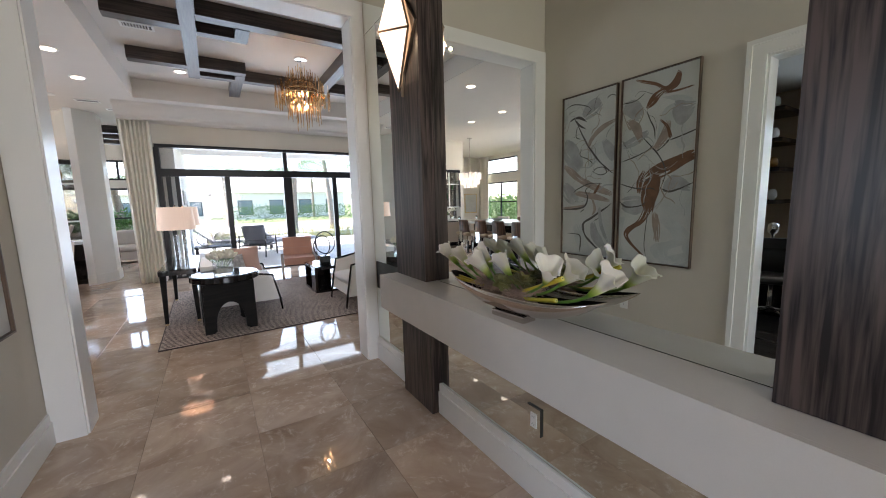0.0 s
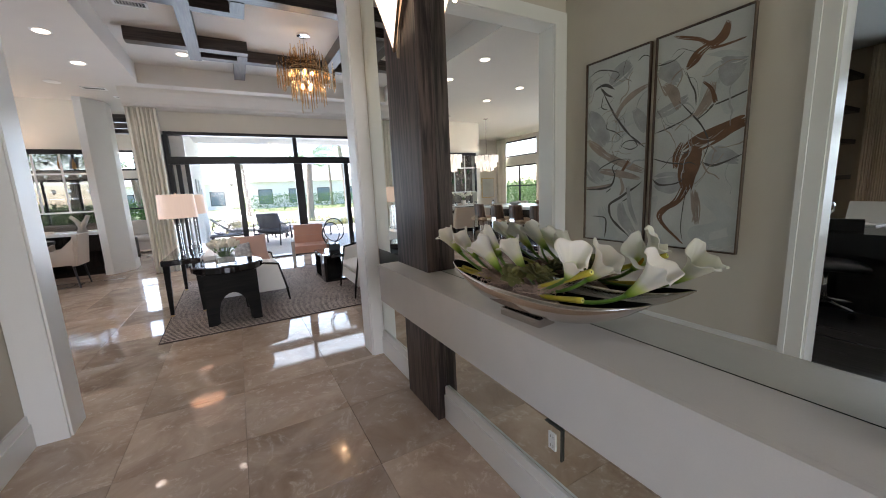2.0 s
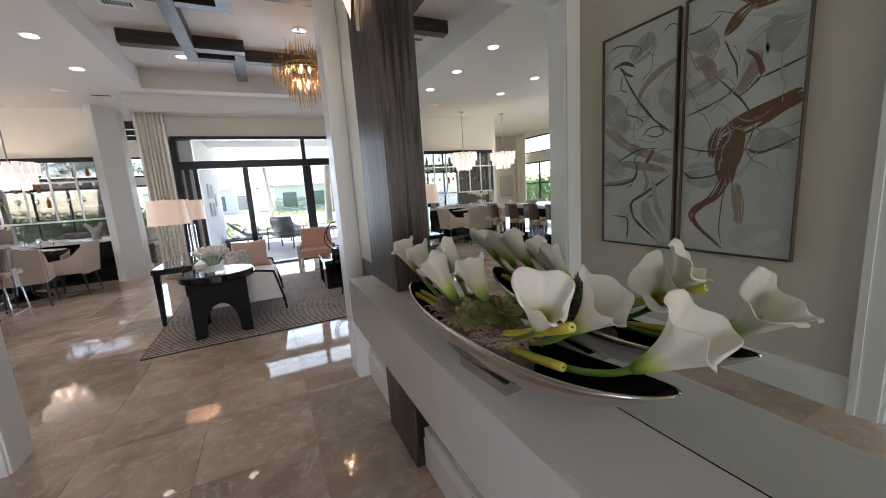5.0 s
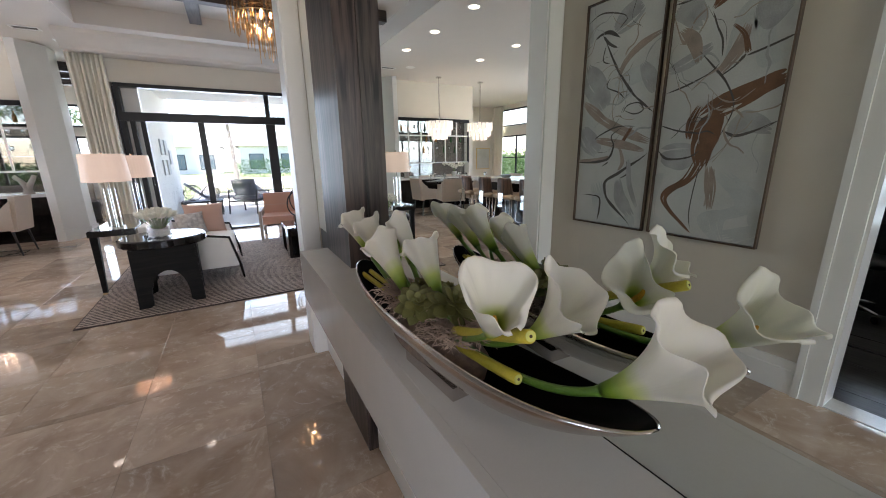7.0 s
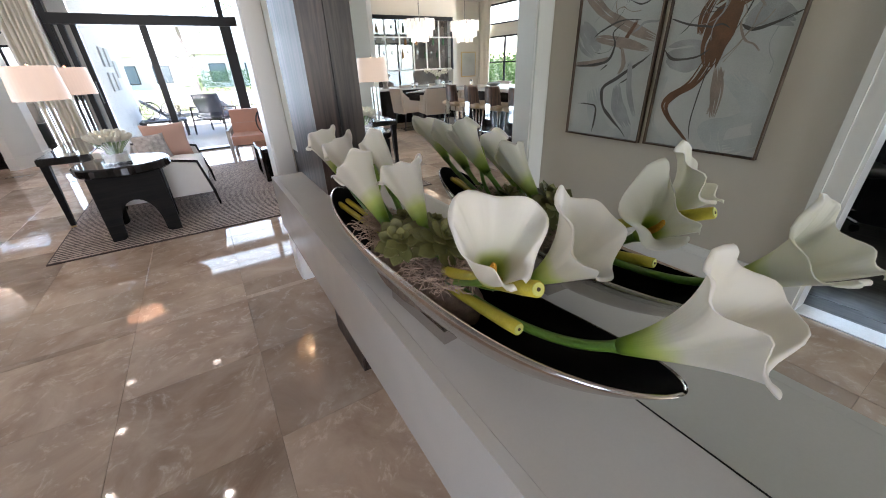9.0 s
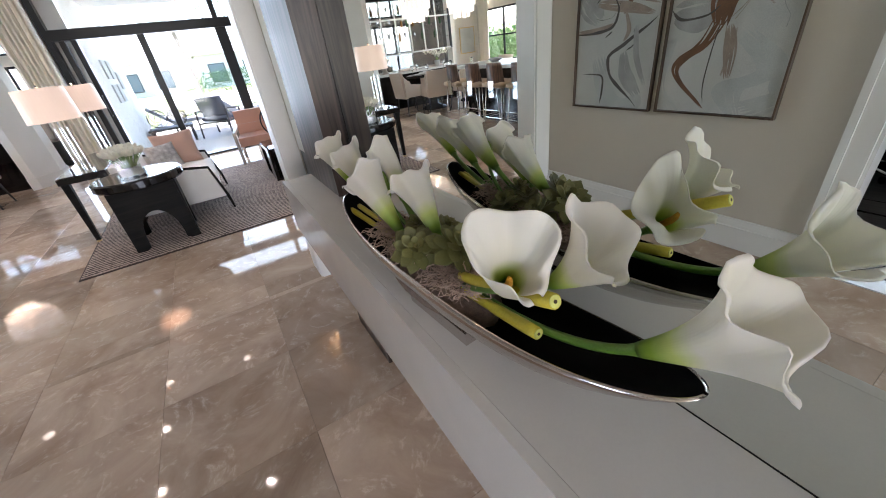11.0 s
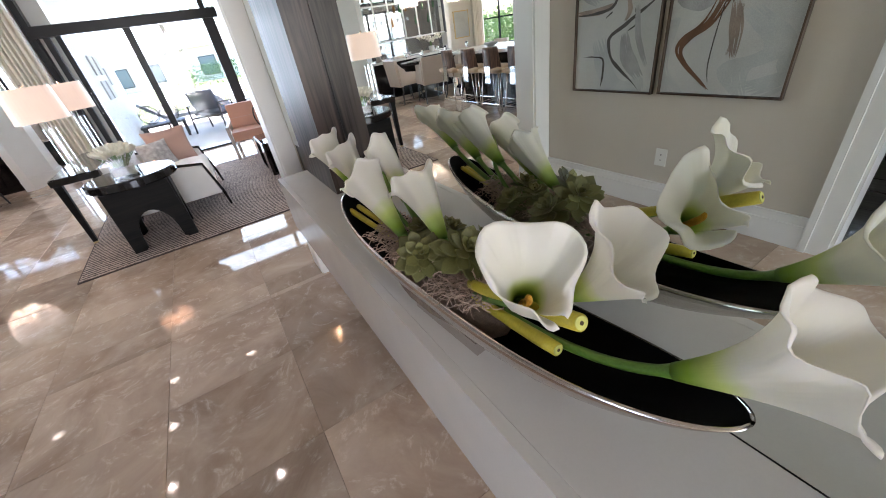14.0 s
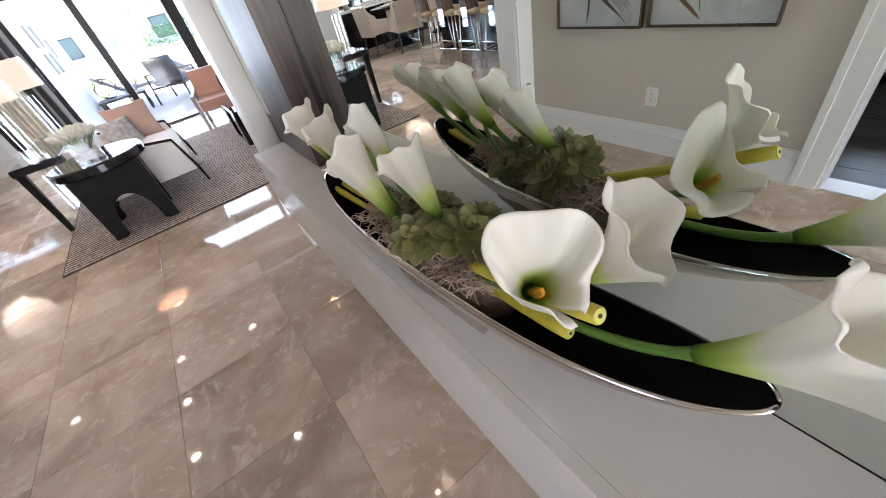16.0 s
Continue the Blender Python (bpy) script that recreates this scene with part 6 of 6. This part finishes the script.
# ---- family room seen past the bar wall ----
SOFA_TAN = surface("tan_sofa_cloth", (0.46, 0.40, 0.34), 0.9, var=0.08, fine=400, bump=0.3)
so_ = thing("sofa", "long beige sofa under the family-room windows", "sofa", pose(-2.6, 13.7, 0.001))
part("seat_base", boxes((-1.5, 1.5, -0.45, 0.42, 0.06, 0.27), bevel=0.02), SOFA_TAN, so_)
for i in range(3):
    part("seat_cushion", cushion(0.86, 0.66, 0.16), SOFA_TAN, so_, smooth=True, at=pose(-0.88 + 0.88 * i, -0.12, 0.27))
    part("back_cushion", cushion(0.86, 0.42, 0.16), SOFA_TAN, so_, smooth=True, at=pose(-0.88 + 0.88 * i, 0.18, 0.60, 76, 0, 0))
for sx in (-1, 1):
    part("arm", boxes((sx * 1.42 - 0.1, sx * 1.42 + 0.1, -0.45, 0.42, 0.27, 0.58), bevel=0.04, segments=3), SOFA_TAN, so_)
part("back", boxes((-1.5, 1.5, 0.30, 0.44, 0.27, 0.78), bevel=0.04, segments=3), SOFA_TAN, so_)
for sx in (-1, 1):
    for sy in (-1, 1):
        part("leg", boxes((sx * 1.4 - 0.03, sx * 1.4 + 0.03, sy * 0.36 - 0.03, sy * 0.36 + 0.03, 0, 0.06)), BLACK_WOOD, so_)
sd = thing("side_cabinet", "black drum side table in front of the beige sofa", "table", pose(-1.95, 12.1, 0.001))
bm = bmesh.new()
lathe(bm, [(0.25, 0), (0.26, 0.02), (0.26, 0.48), (0.25, 0.5)], 28)
part("drum", bm, BLACK_WOOD, sd)
cf = thing("ceiling_frame", "dark wooden frame hung under the family-room ceiling", "beam", pose(-2.2, 12.3, CEIL_Z))
for s in ((-1.2, 1.1, -0.9, -0.75, -0.16, -0.001), (-1.2, 1.1, 0.75, 0.9, -0.16, -0.001), (-1.2, -1.05, -0.75, 0.75, -0.16, -0.001), (0.95, 1.1, -0.75, 0.75, -0.16, -0.001), (-1.05, 0.95, -0.07, 0.07, -0.16, -0.001)):
    part("rail", boxes(s, bevel=0.005), BEAM, cf)
for x, y in ((-1.75, 11.9), (-1.75, 12.7), (-2.6, 11.9)):
    downlight(x, y, CEIL_Z, 0)

# ---- office through the door ----
dk = thing("office_desk", "dark wooden writing desk in the office", "desk", pose(-3.3, 1.75, -0.003))
part("top", boxes((-0.55, 0.75, -0.85, 0.75, 0.68, 0.75), bevel=0.003), BLACK_WOOD, dk)
for x in (-0.45, 0.62):
    part("leg_panel", boxes((x, x + 0.06, -0.80, 0.70, 0.0, 0.68), bevel=0.003), BLACK_WOOD, dk)
lp = thing("laptop", "open pale laptop standing on the office desk", "laptop", pose(-3.4, 2.12, 0.748, 0, 0, 100))
part("keyboard_deck", boxes((-0.17, 0.17, -0.12, 0.12, 0.0, 0.014), bevel=0.003), PLATE_WHITE, lp)
part("lid", boxes((-0.17, 0.17, -0.004, 0.004, 0.0, 0.23), bevel=0.003), PLATE_WHITE, lp, "pale lid", at=pose(0, 0.125, 0.012, -14, 0, 0))


def office_chair(x, y, rz):
    top = thing("office_chair", "black leather office chair on a chrome star base", "chair", pose(x, y, -0.003, 0, 0, rz), "office chairs")
    blk = surface("black_leather", (0.012, 0.011, 0.011), 0.4, var=0.2, fine=200, bump=0.2)
    part("seat", cushion(0.5, 0.5, 0.07, 0.015), blk, top, smooth=True, at=pose(0, 0, 0.42))
    bm = boxes((0.20, 0.26, -0.24, 0.24, 0.46, 0.86), bevel=0.025, segments=3)
    for v in bm.verts:
        v.co.x += 0.15 * (v.co.z - 0.46)
    part("backrest", bm, blk, top)
    bm = bmesh.new()
    lathe(bm, [(0.03, 0.08), (0.025, 0.25), (0.02, 0.42)], 14)
    part("column", bm, CHROME, top, smooth=True)
    for i in range(5):
        a = 2 * math.pi * i / 5
        bm = bmesh.new()
        tube(bm, [(0.03 * math.cos(a), 0.03 * math.sin(a), 0.12), (0.29 * math.cos(a), 0.29 * math.sin(a), 0.075)], [0.02, 0.013], 8)
        sp_ = part("spoke", bm, CHROME, top, "chrome spoke", smooth=True)
        bm = bmesh.new()
        tube(bm, [(0.29 * math.cos(a) - 0.012 * math.sin(a), 0.29 * math.sin(a) + 0.012 * math.cos(a), 0.031), (0.29 * math.cos(a) + 0.012 * math.sin(a), 0.29 * math.sin(a) - 0.012 * math.cos(a), 0.031)], 0.03, 12)
        part("castor", bm, FRAME_BLACK, sp_)
    return top


office_chair(-2.5, 2.1, 160)
office_chair(-4.35, 1.95, -10)
for i, z in enumerate((1.20, 1.68, 2.10, 2.54)):
    sh = solid("floating_shelf", boxes((-5.28, -4.45, 2.66, 3.298, z, z + 0.06), bevel=0.003), BLACK_WOOD, "dark wooden floating shelf on the tan office wall", "shelf", "office shelves")
    bm = bmesh.new()
    lathe(bm, [(0.03, 0), (0.06, 0.05), (0.055, 0.12), (0.03, 0.16)], 16)
    solid("shelf_vase", bm, BOTTLES[(3, 1, 3, 2)[i]], "small vase on an office shelf", "vase", "shelf vases", pose(-4.75 + 0.06 * i, 2.80, z + 0.0605), True)
bm = bmesh.new()
clk = thing("desk_clock", "chrome desk clock standing on the office desk", "clock", pose(-3.35, 2.36, 0.748))
lathe(bm, [(0.05, 0), (0.02, 0.02), (0.02, 0.1), (0.055, 0.14), (0.055, 0.22), (0.02, 0.25)], 16)
part("case", bm, CHROME, clk, smooth=True)
SHEER = surface("sheer_tan_curtain", (0.55, 0.43, 0.31), 0.8, var=0.06, fine=400, bump=0.2)
drape("curtain", 2.18, 2.58, -5.12, 0.01, 2.9, 14, 0.035, SHEER, "full-length tan sheer curtain beside the office window", axis="y")
# two ceiling fittings with beams, added only to brighten the office
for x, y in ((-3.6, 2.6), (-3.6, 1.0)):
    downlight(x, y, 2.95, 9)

# ---- outside: patio, garden, houses ----
WICKER = surface("dark_wicker", (0.045, 0.04, 0.038), 0.6, var=0.3, fine=200, bump=0.5)
OUT_GREY = surface("grey_outdoor_cushion", (0.35, 0.35, 0.36), 0.85, var=0.08, fine=300)
OUT_DARK = surface("slate_outdoor_cushion", (0.10, 0.10, 0.12), 0.8, var=0.1, fine=300)
WHITE_STUCCO = surface("white_stucco", (0.74, 0.72, 0.68), 0.85, var=0.05, scale=3, fine=80, bump=0.3)
structure("wall_patio", boxes((-0.5, -0.28, 9.72, 13.6, -0.12, 3.3)), WHITE_STUCCO, "white stucco patio wall")
for i, (y, z) in enumerate(((11.1, 1.62), (11.1, 1.2), (11.65, 1.62), (11.65, 1.2), (12.2, 1.42))):
    wq = solid("wall_plaque", boxes((-0.279, -0.25, y - 0.17, y + 0.17, z - 0.16, z + 0.16), bevel=0.004), surface("grey_plaque", (0.5, 0.5, 0.5), 0.6), "square relief plaque on the patio wall", "plaque", "patio plaques")
structure("ceiling_patio", boxes((-0.5, 5.4, 9.73, 12.4, 2.75, 2.95)), WHITE_STUCCO, "white patio soffit")


def outdoor_chair(x, y, rz):
    top = thing("patio_chair", "dark patio armchair with slate-grey cushions on the pale stone", "chair", pose(x, y, -0.019, 0, 0, rz), "patio chairs")
    part("seat_cushion", cushion(0.6, 0.6, 0.12), OUT_DARK, top, smooth=True, at=pose(0, 0, 0.34))
    part("back_cushion", cushion(0.6, 0.5, 0.12), OUT_DARK, top, smooth=True, at=pose(0, 0.26, 0.62, 70, 0, 0))
    for sx in (-1, 1):
        bm = bmesh.new()
        tube(bm, [(sx * 0.36, -0.34, 0.0), (sx * 0.36, -0.30, 0.55), (sx * 0.36, 0.34, 0.60), (sx * 0.36, 0.42, 0.0)], 0.02, 6)
        part("side_frame", bm, WICKER, top)
    part("slung_seat", boxes((-0.36, 0.36, -0.3, 0.34, 0.30, 0.335), bevel=0.004), WICKER, top)
    return top


outdoor_chair(1.30, 12.3, 150)


def lounger(x, y, rz):
    top = thing("sun_lounger", "dark-framed sun lounger by the pool", "lounger", pose(x, y, -0.019, 0, 0, rz), "sun loungers")
    part("bed", boxes((-0.33, 0.33, -0.95, 0.45, 0.28, 0.36), bevel=0.015), OUT_GREY, top)
    bm = boxes((-0.33, 0.33, 0.0, 0.62, 0.0, 0.07), bevel=0.015)
    part("raised_back", bm, OUT_GREY, top, at=pose(0, 0.45, 0.30, 42, 0, 0))
    for sx in (-1, 1):
        for y_ in (-0.85, 0.4):
            part("leg", boxes((sx * 0.3 - 0.02, sx * 0.3 + 0.02, y_ - 0.02, y_ + 0.02, 0, 0.28)), WICKER, top)
    return top


lounger(2.2, 13.4, 100)
lounger(2.2, 14.5, 100)
lounger(0.6, 14.2, 95)
for i, (x, y, r) in enumerate(((0.02, 12.5, 0.20), (0.42, 12.4, 0.19))):
    wb = thing("wire_ball", "woven wire ball ornament on a low patio table", "ornament", pose(x, y, 0.35 + r), "wire balls")
    rnd = random.Random(i)
    for k in range(14):
        bm = bmesh.new()
        tube(bm, [(r * math.cos(a), r * math.sin(a), 0) for a in [2 * math.pi * j / 24 for j in range(25)]], 0.005, 4, caps=False)
        part("hoop", bm, WICKER, wb, at=pose(0, 0, 0, rnd.uniform(0, 180), rnd.uniform(0, 180), 0))
pt = thing("patio_table", "low dark patio table with wire balls on it", "table", pose(0.22, 12.45, -0.019))
part("top", boxes((-0.45, 0.45, -0.3, 0.3, 0.32, 0.365), bevel=0.004), WICKER, pt)
for sx in (-1, 1):
    for sy in (-1, 1):
        part("leg", boxes((sx * 0.4 - 0.025, sx * 0.4 + 0.025, sy * 0.25 - 0.025, sy * 0.25 + 0.025, 0, 0.32)), WICKER, pt)

structure("water", boxes((0.3, 8.0, 17.4, 21.0, -0.124, -0.06)), surface("pool_water", (0.10, 0.32, 0.36), 0.03, var=0.1, scale=2, fine=12, bump=0.2), "pale blue pool water")

GRASS_TUFT = surface("feather_grass", (0.32, 0.30, 0.13), 0.8, var=0.35, scale=20)
rnd = random.Random(21)
bm = bmesh.new()
for i in range(3200):
    x, y = rnd.uniform(0.0, 8.0), rnd.uniform(16.95, 17.35) if i % 3 else rnd.uniform(21.1, 22.2)
    h, a = rnd.uniform(0.25, 0.6), rnd.uniform(0, 6.28)
    d = Vector((math.cos(a), math.sin(a), 0)) * rnd.uniform(0.05, 0.25)
    s = Vector((-math.sin(a), math.cos(a), 0)) * 0.008
    p = Vector((x, y, -0.12))
    v = [bm.verts.new(q) for q in (p - s, p + s, p + d * 0.4 + Vector((0, 0, h * 0.7)) + s * 0.7, p + d * 0.4 + Vector((0, 0, h * 0.7)) - s * 0.7, p + d + Vector((0, 0, h)))]
    bm.faces.new(v[:4]), bm.faces.new((v[3], v[2], v[4]))
tagged(solid("ornamental_grass", bm, GRASS_TUFT, "dry feathery ornamental grass along the pool", "grass"), kind="stuff")

LEAF_GREEN = [surface("palm_leaf", (0.08, 0.14, 0.03), 0.5, var=0.3, scale=8), surface("shrub_leaf", (0.05, 0.12, 0.02), 0.5, var=0.35, scale=8), surface("light_shrub_leaf", (0.12, 0.22, 0.04), 0.5, var=0.35, scale=8)]
BARK = surface("palm_bark", (0.22, 0.18, 0.14), 0.9, var=0.25, scale=14, fine=60, bump=0.6)


def palm(x, y, h, seed):
    rnd = random.Random(seed)
    top = thing("palm_tree", "tall palm with a grey trunk and feathery green fronds", "tree", pose(x, y, -0.12), "palms")
    lean = Vector((rnd.uniform(-0.3, 0.3), rnd.uniform(-0.3, 0.3), 0))
    bm = bmesh.new()
    pts = [lean * (k / 8) ** 2 + Vector((0, 0, h * k / 8)) for k in range(9)]
    tube(bm, pts, [0.17 - 0.008 * k for k in range(9)], 10)
    part("trunk", bm, BARK, top, smooth=True)
    bm = bmesh.new()
    for i in range(22):
        a, up = rnd.uniform(0, 6.28), rnd.uniform(-0.1, 1.1)
        ln = rnd.uniform(1.5, 2.2)
        d = Vector((math.cos(a), math.sin(a), 0))
        sd = Vector((-math.sin(a), math.cos(a), 0))
        spine = bezier(pts[-1], pts[-1] + d * ln * 0.3 + Vector((0, 0, up * 0.8)), pts[-1] + d * ln * 0.75 + Vector((0, 0, up * 0.9)), pts[-1] + d * ln + Vector((0, 0, up - 0.9)), 14)
        for k in range(2, 15):
            p = spine[k]
            for sg in (-1, 1):
                l_ = 0.55 * math.sin(math.pi * min(0.97, 0.2 + 0.75 * k / 14)) * rnd.uniform(0.8, 1.1)
                tip = p + sd * sg * l_ * 0.8 + d * 0.3 * l_ - Vector((0, 0, 0.35 * l_))
                w = d * 0.03
                v = [bm.verts.new(q) for q in (p - w, p + w, tip)]
                bm.faces.new(v)
    tagged(part("fronds", bm, LEAF_GREEN[0], top, "feathery green fronds"), kind="stuff")


for i, (x, y, h) in enumerate(((3.4, 18.5, 3.1), (6.2, 22.5, 4.2), (9.5, 26, 4.5), (1.2, 30, 4.0), (14, 34, 5.0), (6.5, 36, 4.2), (-4.2, 17.5, 3.0), (-2.6, 18.5, 2.6), (20, 45, 5), (11, 48, 5))):
    palm(x, y, h, i)


def shrub(name, x0, x1, y0, y1, z1, count, mat, label, seed):
    rnd = random.Random(seed)
    bm = bmesh.new()
    for i in range(count):
        p = Vector((rnd.uniform(x0, x1), rnd.uniform(y0, y1), -0.12 + (z1 + 0.12) * rnd.random() ** 0.8 * (0.8 + 0.3 * noise.noise((i * 0.01, x0, 0)))))
        e = Euler([rnd.uniform(0, 6.28) for _ in range(3)]).to_matrix()
        s = rnd.uniform(0.05, 0.11)
        v = [bm.verts.new(p + e @ Vector(q)) for q in ((-s * 0.4, 0, 0), (0, -s, 0.02), (s * 0.4, 0, 0), (0, s, 0.02))]
        bm.faces.new(v)
    ob = solid(name, bm, mat, label, "hedge")
    return tagged(ob, kind="stuff")


shrub("garden_hedge", -14.2, -12.8, 12.0, 26.0, 2.0, 14000, LEAF_GREEN[2], "bright green leafy hedge outside the dining window", 1)
shrub("garden_hedge", -12.2, -11.2, 4.0, 11.6, 1.6, 6000, LEAF_GREEN[1], "green leafy hedge outside the side window", 2)
shrub("garden_hedge", -8.0, -6.6, -2.5, 3.0, 2.0, 6000, LEAF_GREEN[1], "dark green hedge outside the office window", 3)
shrub("garden_hedge", -6.5, -0.8, 17.0, 18.2, 1.5, 7000, LEAF_GREEN[1], "green hedge outside the family room", 4)
shrub("garden_hedge", 1.0, 24.0, 40.0, 41.5, 1.8, 9000, LEAF_GREEN[1], "far green hedge across the water", 5)
ROOF_TILE = surface("grey_roof_tile", (0.30, 0.28, 0.26), 0.8, var=0.15, scale=4)


def house(x, y, w, d, h):
    top = thing("house", "pale stucco house with a hipped grey roof across the water", "house", pose(x, y, -0.12), "far houses")
    part("wall", boxes((-w / 2, w / 2, -d / 2, d / 2, 0, h)), WHITE_STUCCO, top)
    bm = bmesh.new()
    o = 0.5
    lo = [bm.verts.new(p) for p in ((-w / 2 - o, -d / 2 - o, h), (w / 2 + o, -d / 2 - o, h), (w / 2 + o, d / 2 + o, h), (-w / 2 - o, d / 2 + o, h))]
    hi = [bm.verts.new(p) for p in ((-w / 4, 0, h + 1.8), (w / 4, 0, h + 1.8))]
    bm.faces.new((lo[0], lo[1], hi[1], hi[0])), bm.faces.new((lo[2], lo[3], hi[0], hi[1])), bm.faces.new((lo[1], lo[2], hi[1])), bm.faces.new((lo[3], lo[0], hi[0])), bm.faces.new(lo)
    part("roof", bm, ROOF_TILE, top)
    n = int(w / 3)
    for i in range(n):
        wx = -w / 2 + (i + 0.5) * w / n
        wd = part("window", boxes((wx - 0.8, wx + 0.8, -d / 2 - 0.06, -d / 2 - 0.002, 0.5, 2.3), bevel=0.02), FRAME_BLACK, top, "dark window frame")
        part("pane", boxes((wx - 0.72, wx + 0.72, -d / 2 - 0.066, -d / 2 - 0.061, 0.58, 2.22)), surface("far_window_glass", (0.12, 0.17, 0.20), 0.05), wd)


house(9, 56, 14, 9, 3.2)
house(27, 58, 13, 9, 3.2)
house(-6, 60, 12, 9, 3.2)

# ---- marble floor tiles ----
TILE = 0.577
floor_ob = bpy.data.objects["floor"]
bm = boxes((-TILE / 2 + 0.0008, TILE / 2 - 0.0008, -TILE / 2 + 0.0008, TILE / 2 - 0.0008, -0.012, 0.0))
bmesh.ops.bevel(bm, geom=[e for e in bm.edges if all(v.co.z > -0.001 for v in e.verts)], offset=0.0011, segments=1, affect="EDGES")
tile_mesh = to_mesh("tile", bm, MARBLE)
X_LINE, Y_LINE = 0.945, 3.64       # a joint that runs along the hall, and one across it


def tile_object(x, y, x0, x1, y0, y1):
    """One tile, cut to the room."""
    a0, a1, b0, b1 = max(x - TILE / 2, x0), min(x + TILE / 2, x1), max(y - TILE / 2, y0), min(y + TILE / 2, y1)
    if a1 - a0 < 0.02 or b1 - b0 < 0.02:
        return
    whole = a1 - a0 > TILE - 0.001 and b1 - b0 > TILE - 0.001
    if whole:
        ob = new("tile", tile_mesh)
        ob.location = (x, y, 0)
    else:
        ob = new("tile", to_mesh("tile", boxes((a0 - x + 0.0008, a1 - x - 0.0008, b0 - y + 0.0008, b1 - y - 0.0008, -0.012, 0.0)), MARBLE))
        ob.location = (x, y, 0)
    ob.parent = floor_ob


rest = bmesh.new()
for x0, x1, y0, y1, single in ((LX, MX + 0.02, -4.0, OY0, True), (-0.536, 1.322, OY0, OY1, True), (-2.6, 3.58, OY1, 9.66, True), (-7.45, -2.6, OY1, 14.45, False), (-2.6, -0.72, 9.66, 14.45, False)):
    i0, i1 = math.floor((x0 - X_LINE) / TILE) - 1, math.ceil((x1 - X_LINE) / TILE) + 1
    j0, j1 = math.floor((y0 - Y_LINE) / TILE) - 1, math.ceil((y1 - Y_LINE) / TILE) + 1
    for i in range(i0, i1):
        for j in range(j0, j1):
            x, y = X_LINE + (i + 0.5) * TILE, Y_LINE + (j + 0.5) * TILE
            if single and y > -0.6:
                tile_object(x, y, x0, x1, y0, y1)
            else:
                a0, a1, b0, b1 = max(x - TILE / 2, x0), min(x + TILE / 2, x1), max(y - TILE / 2, y0), min(y + TILE / 2, y1)
                if a1 - a0 > 0.02 and b1 - b0 > 0.02:
                    box(rest, a0 + 0.001, a1 - 0.001, b0 + 0.001, b1 - 0.001, -0.012, 0)
tagged(part("far_tiles", rest, MARBLE, floor_ob), kind="stuff")
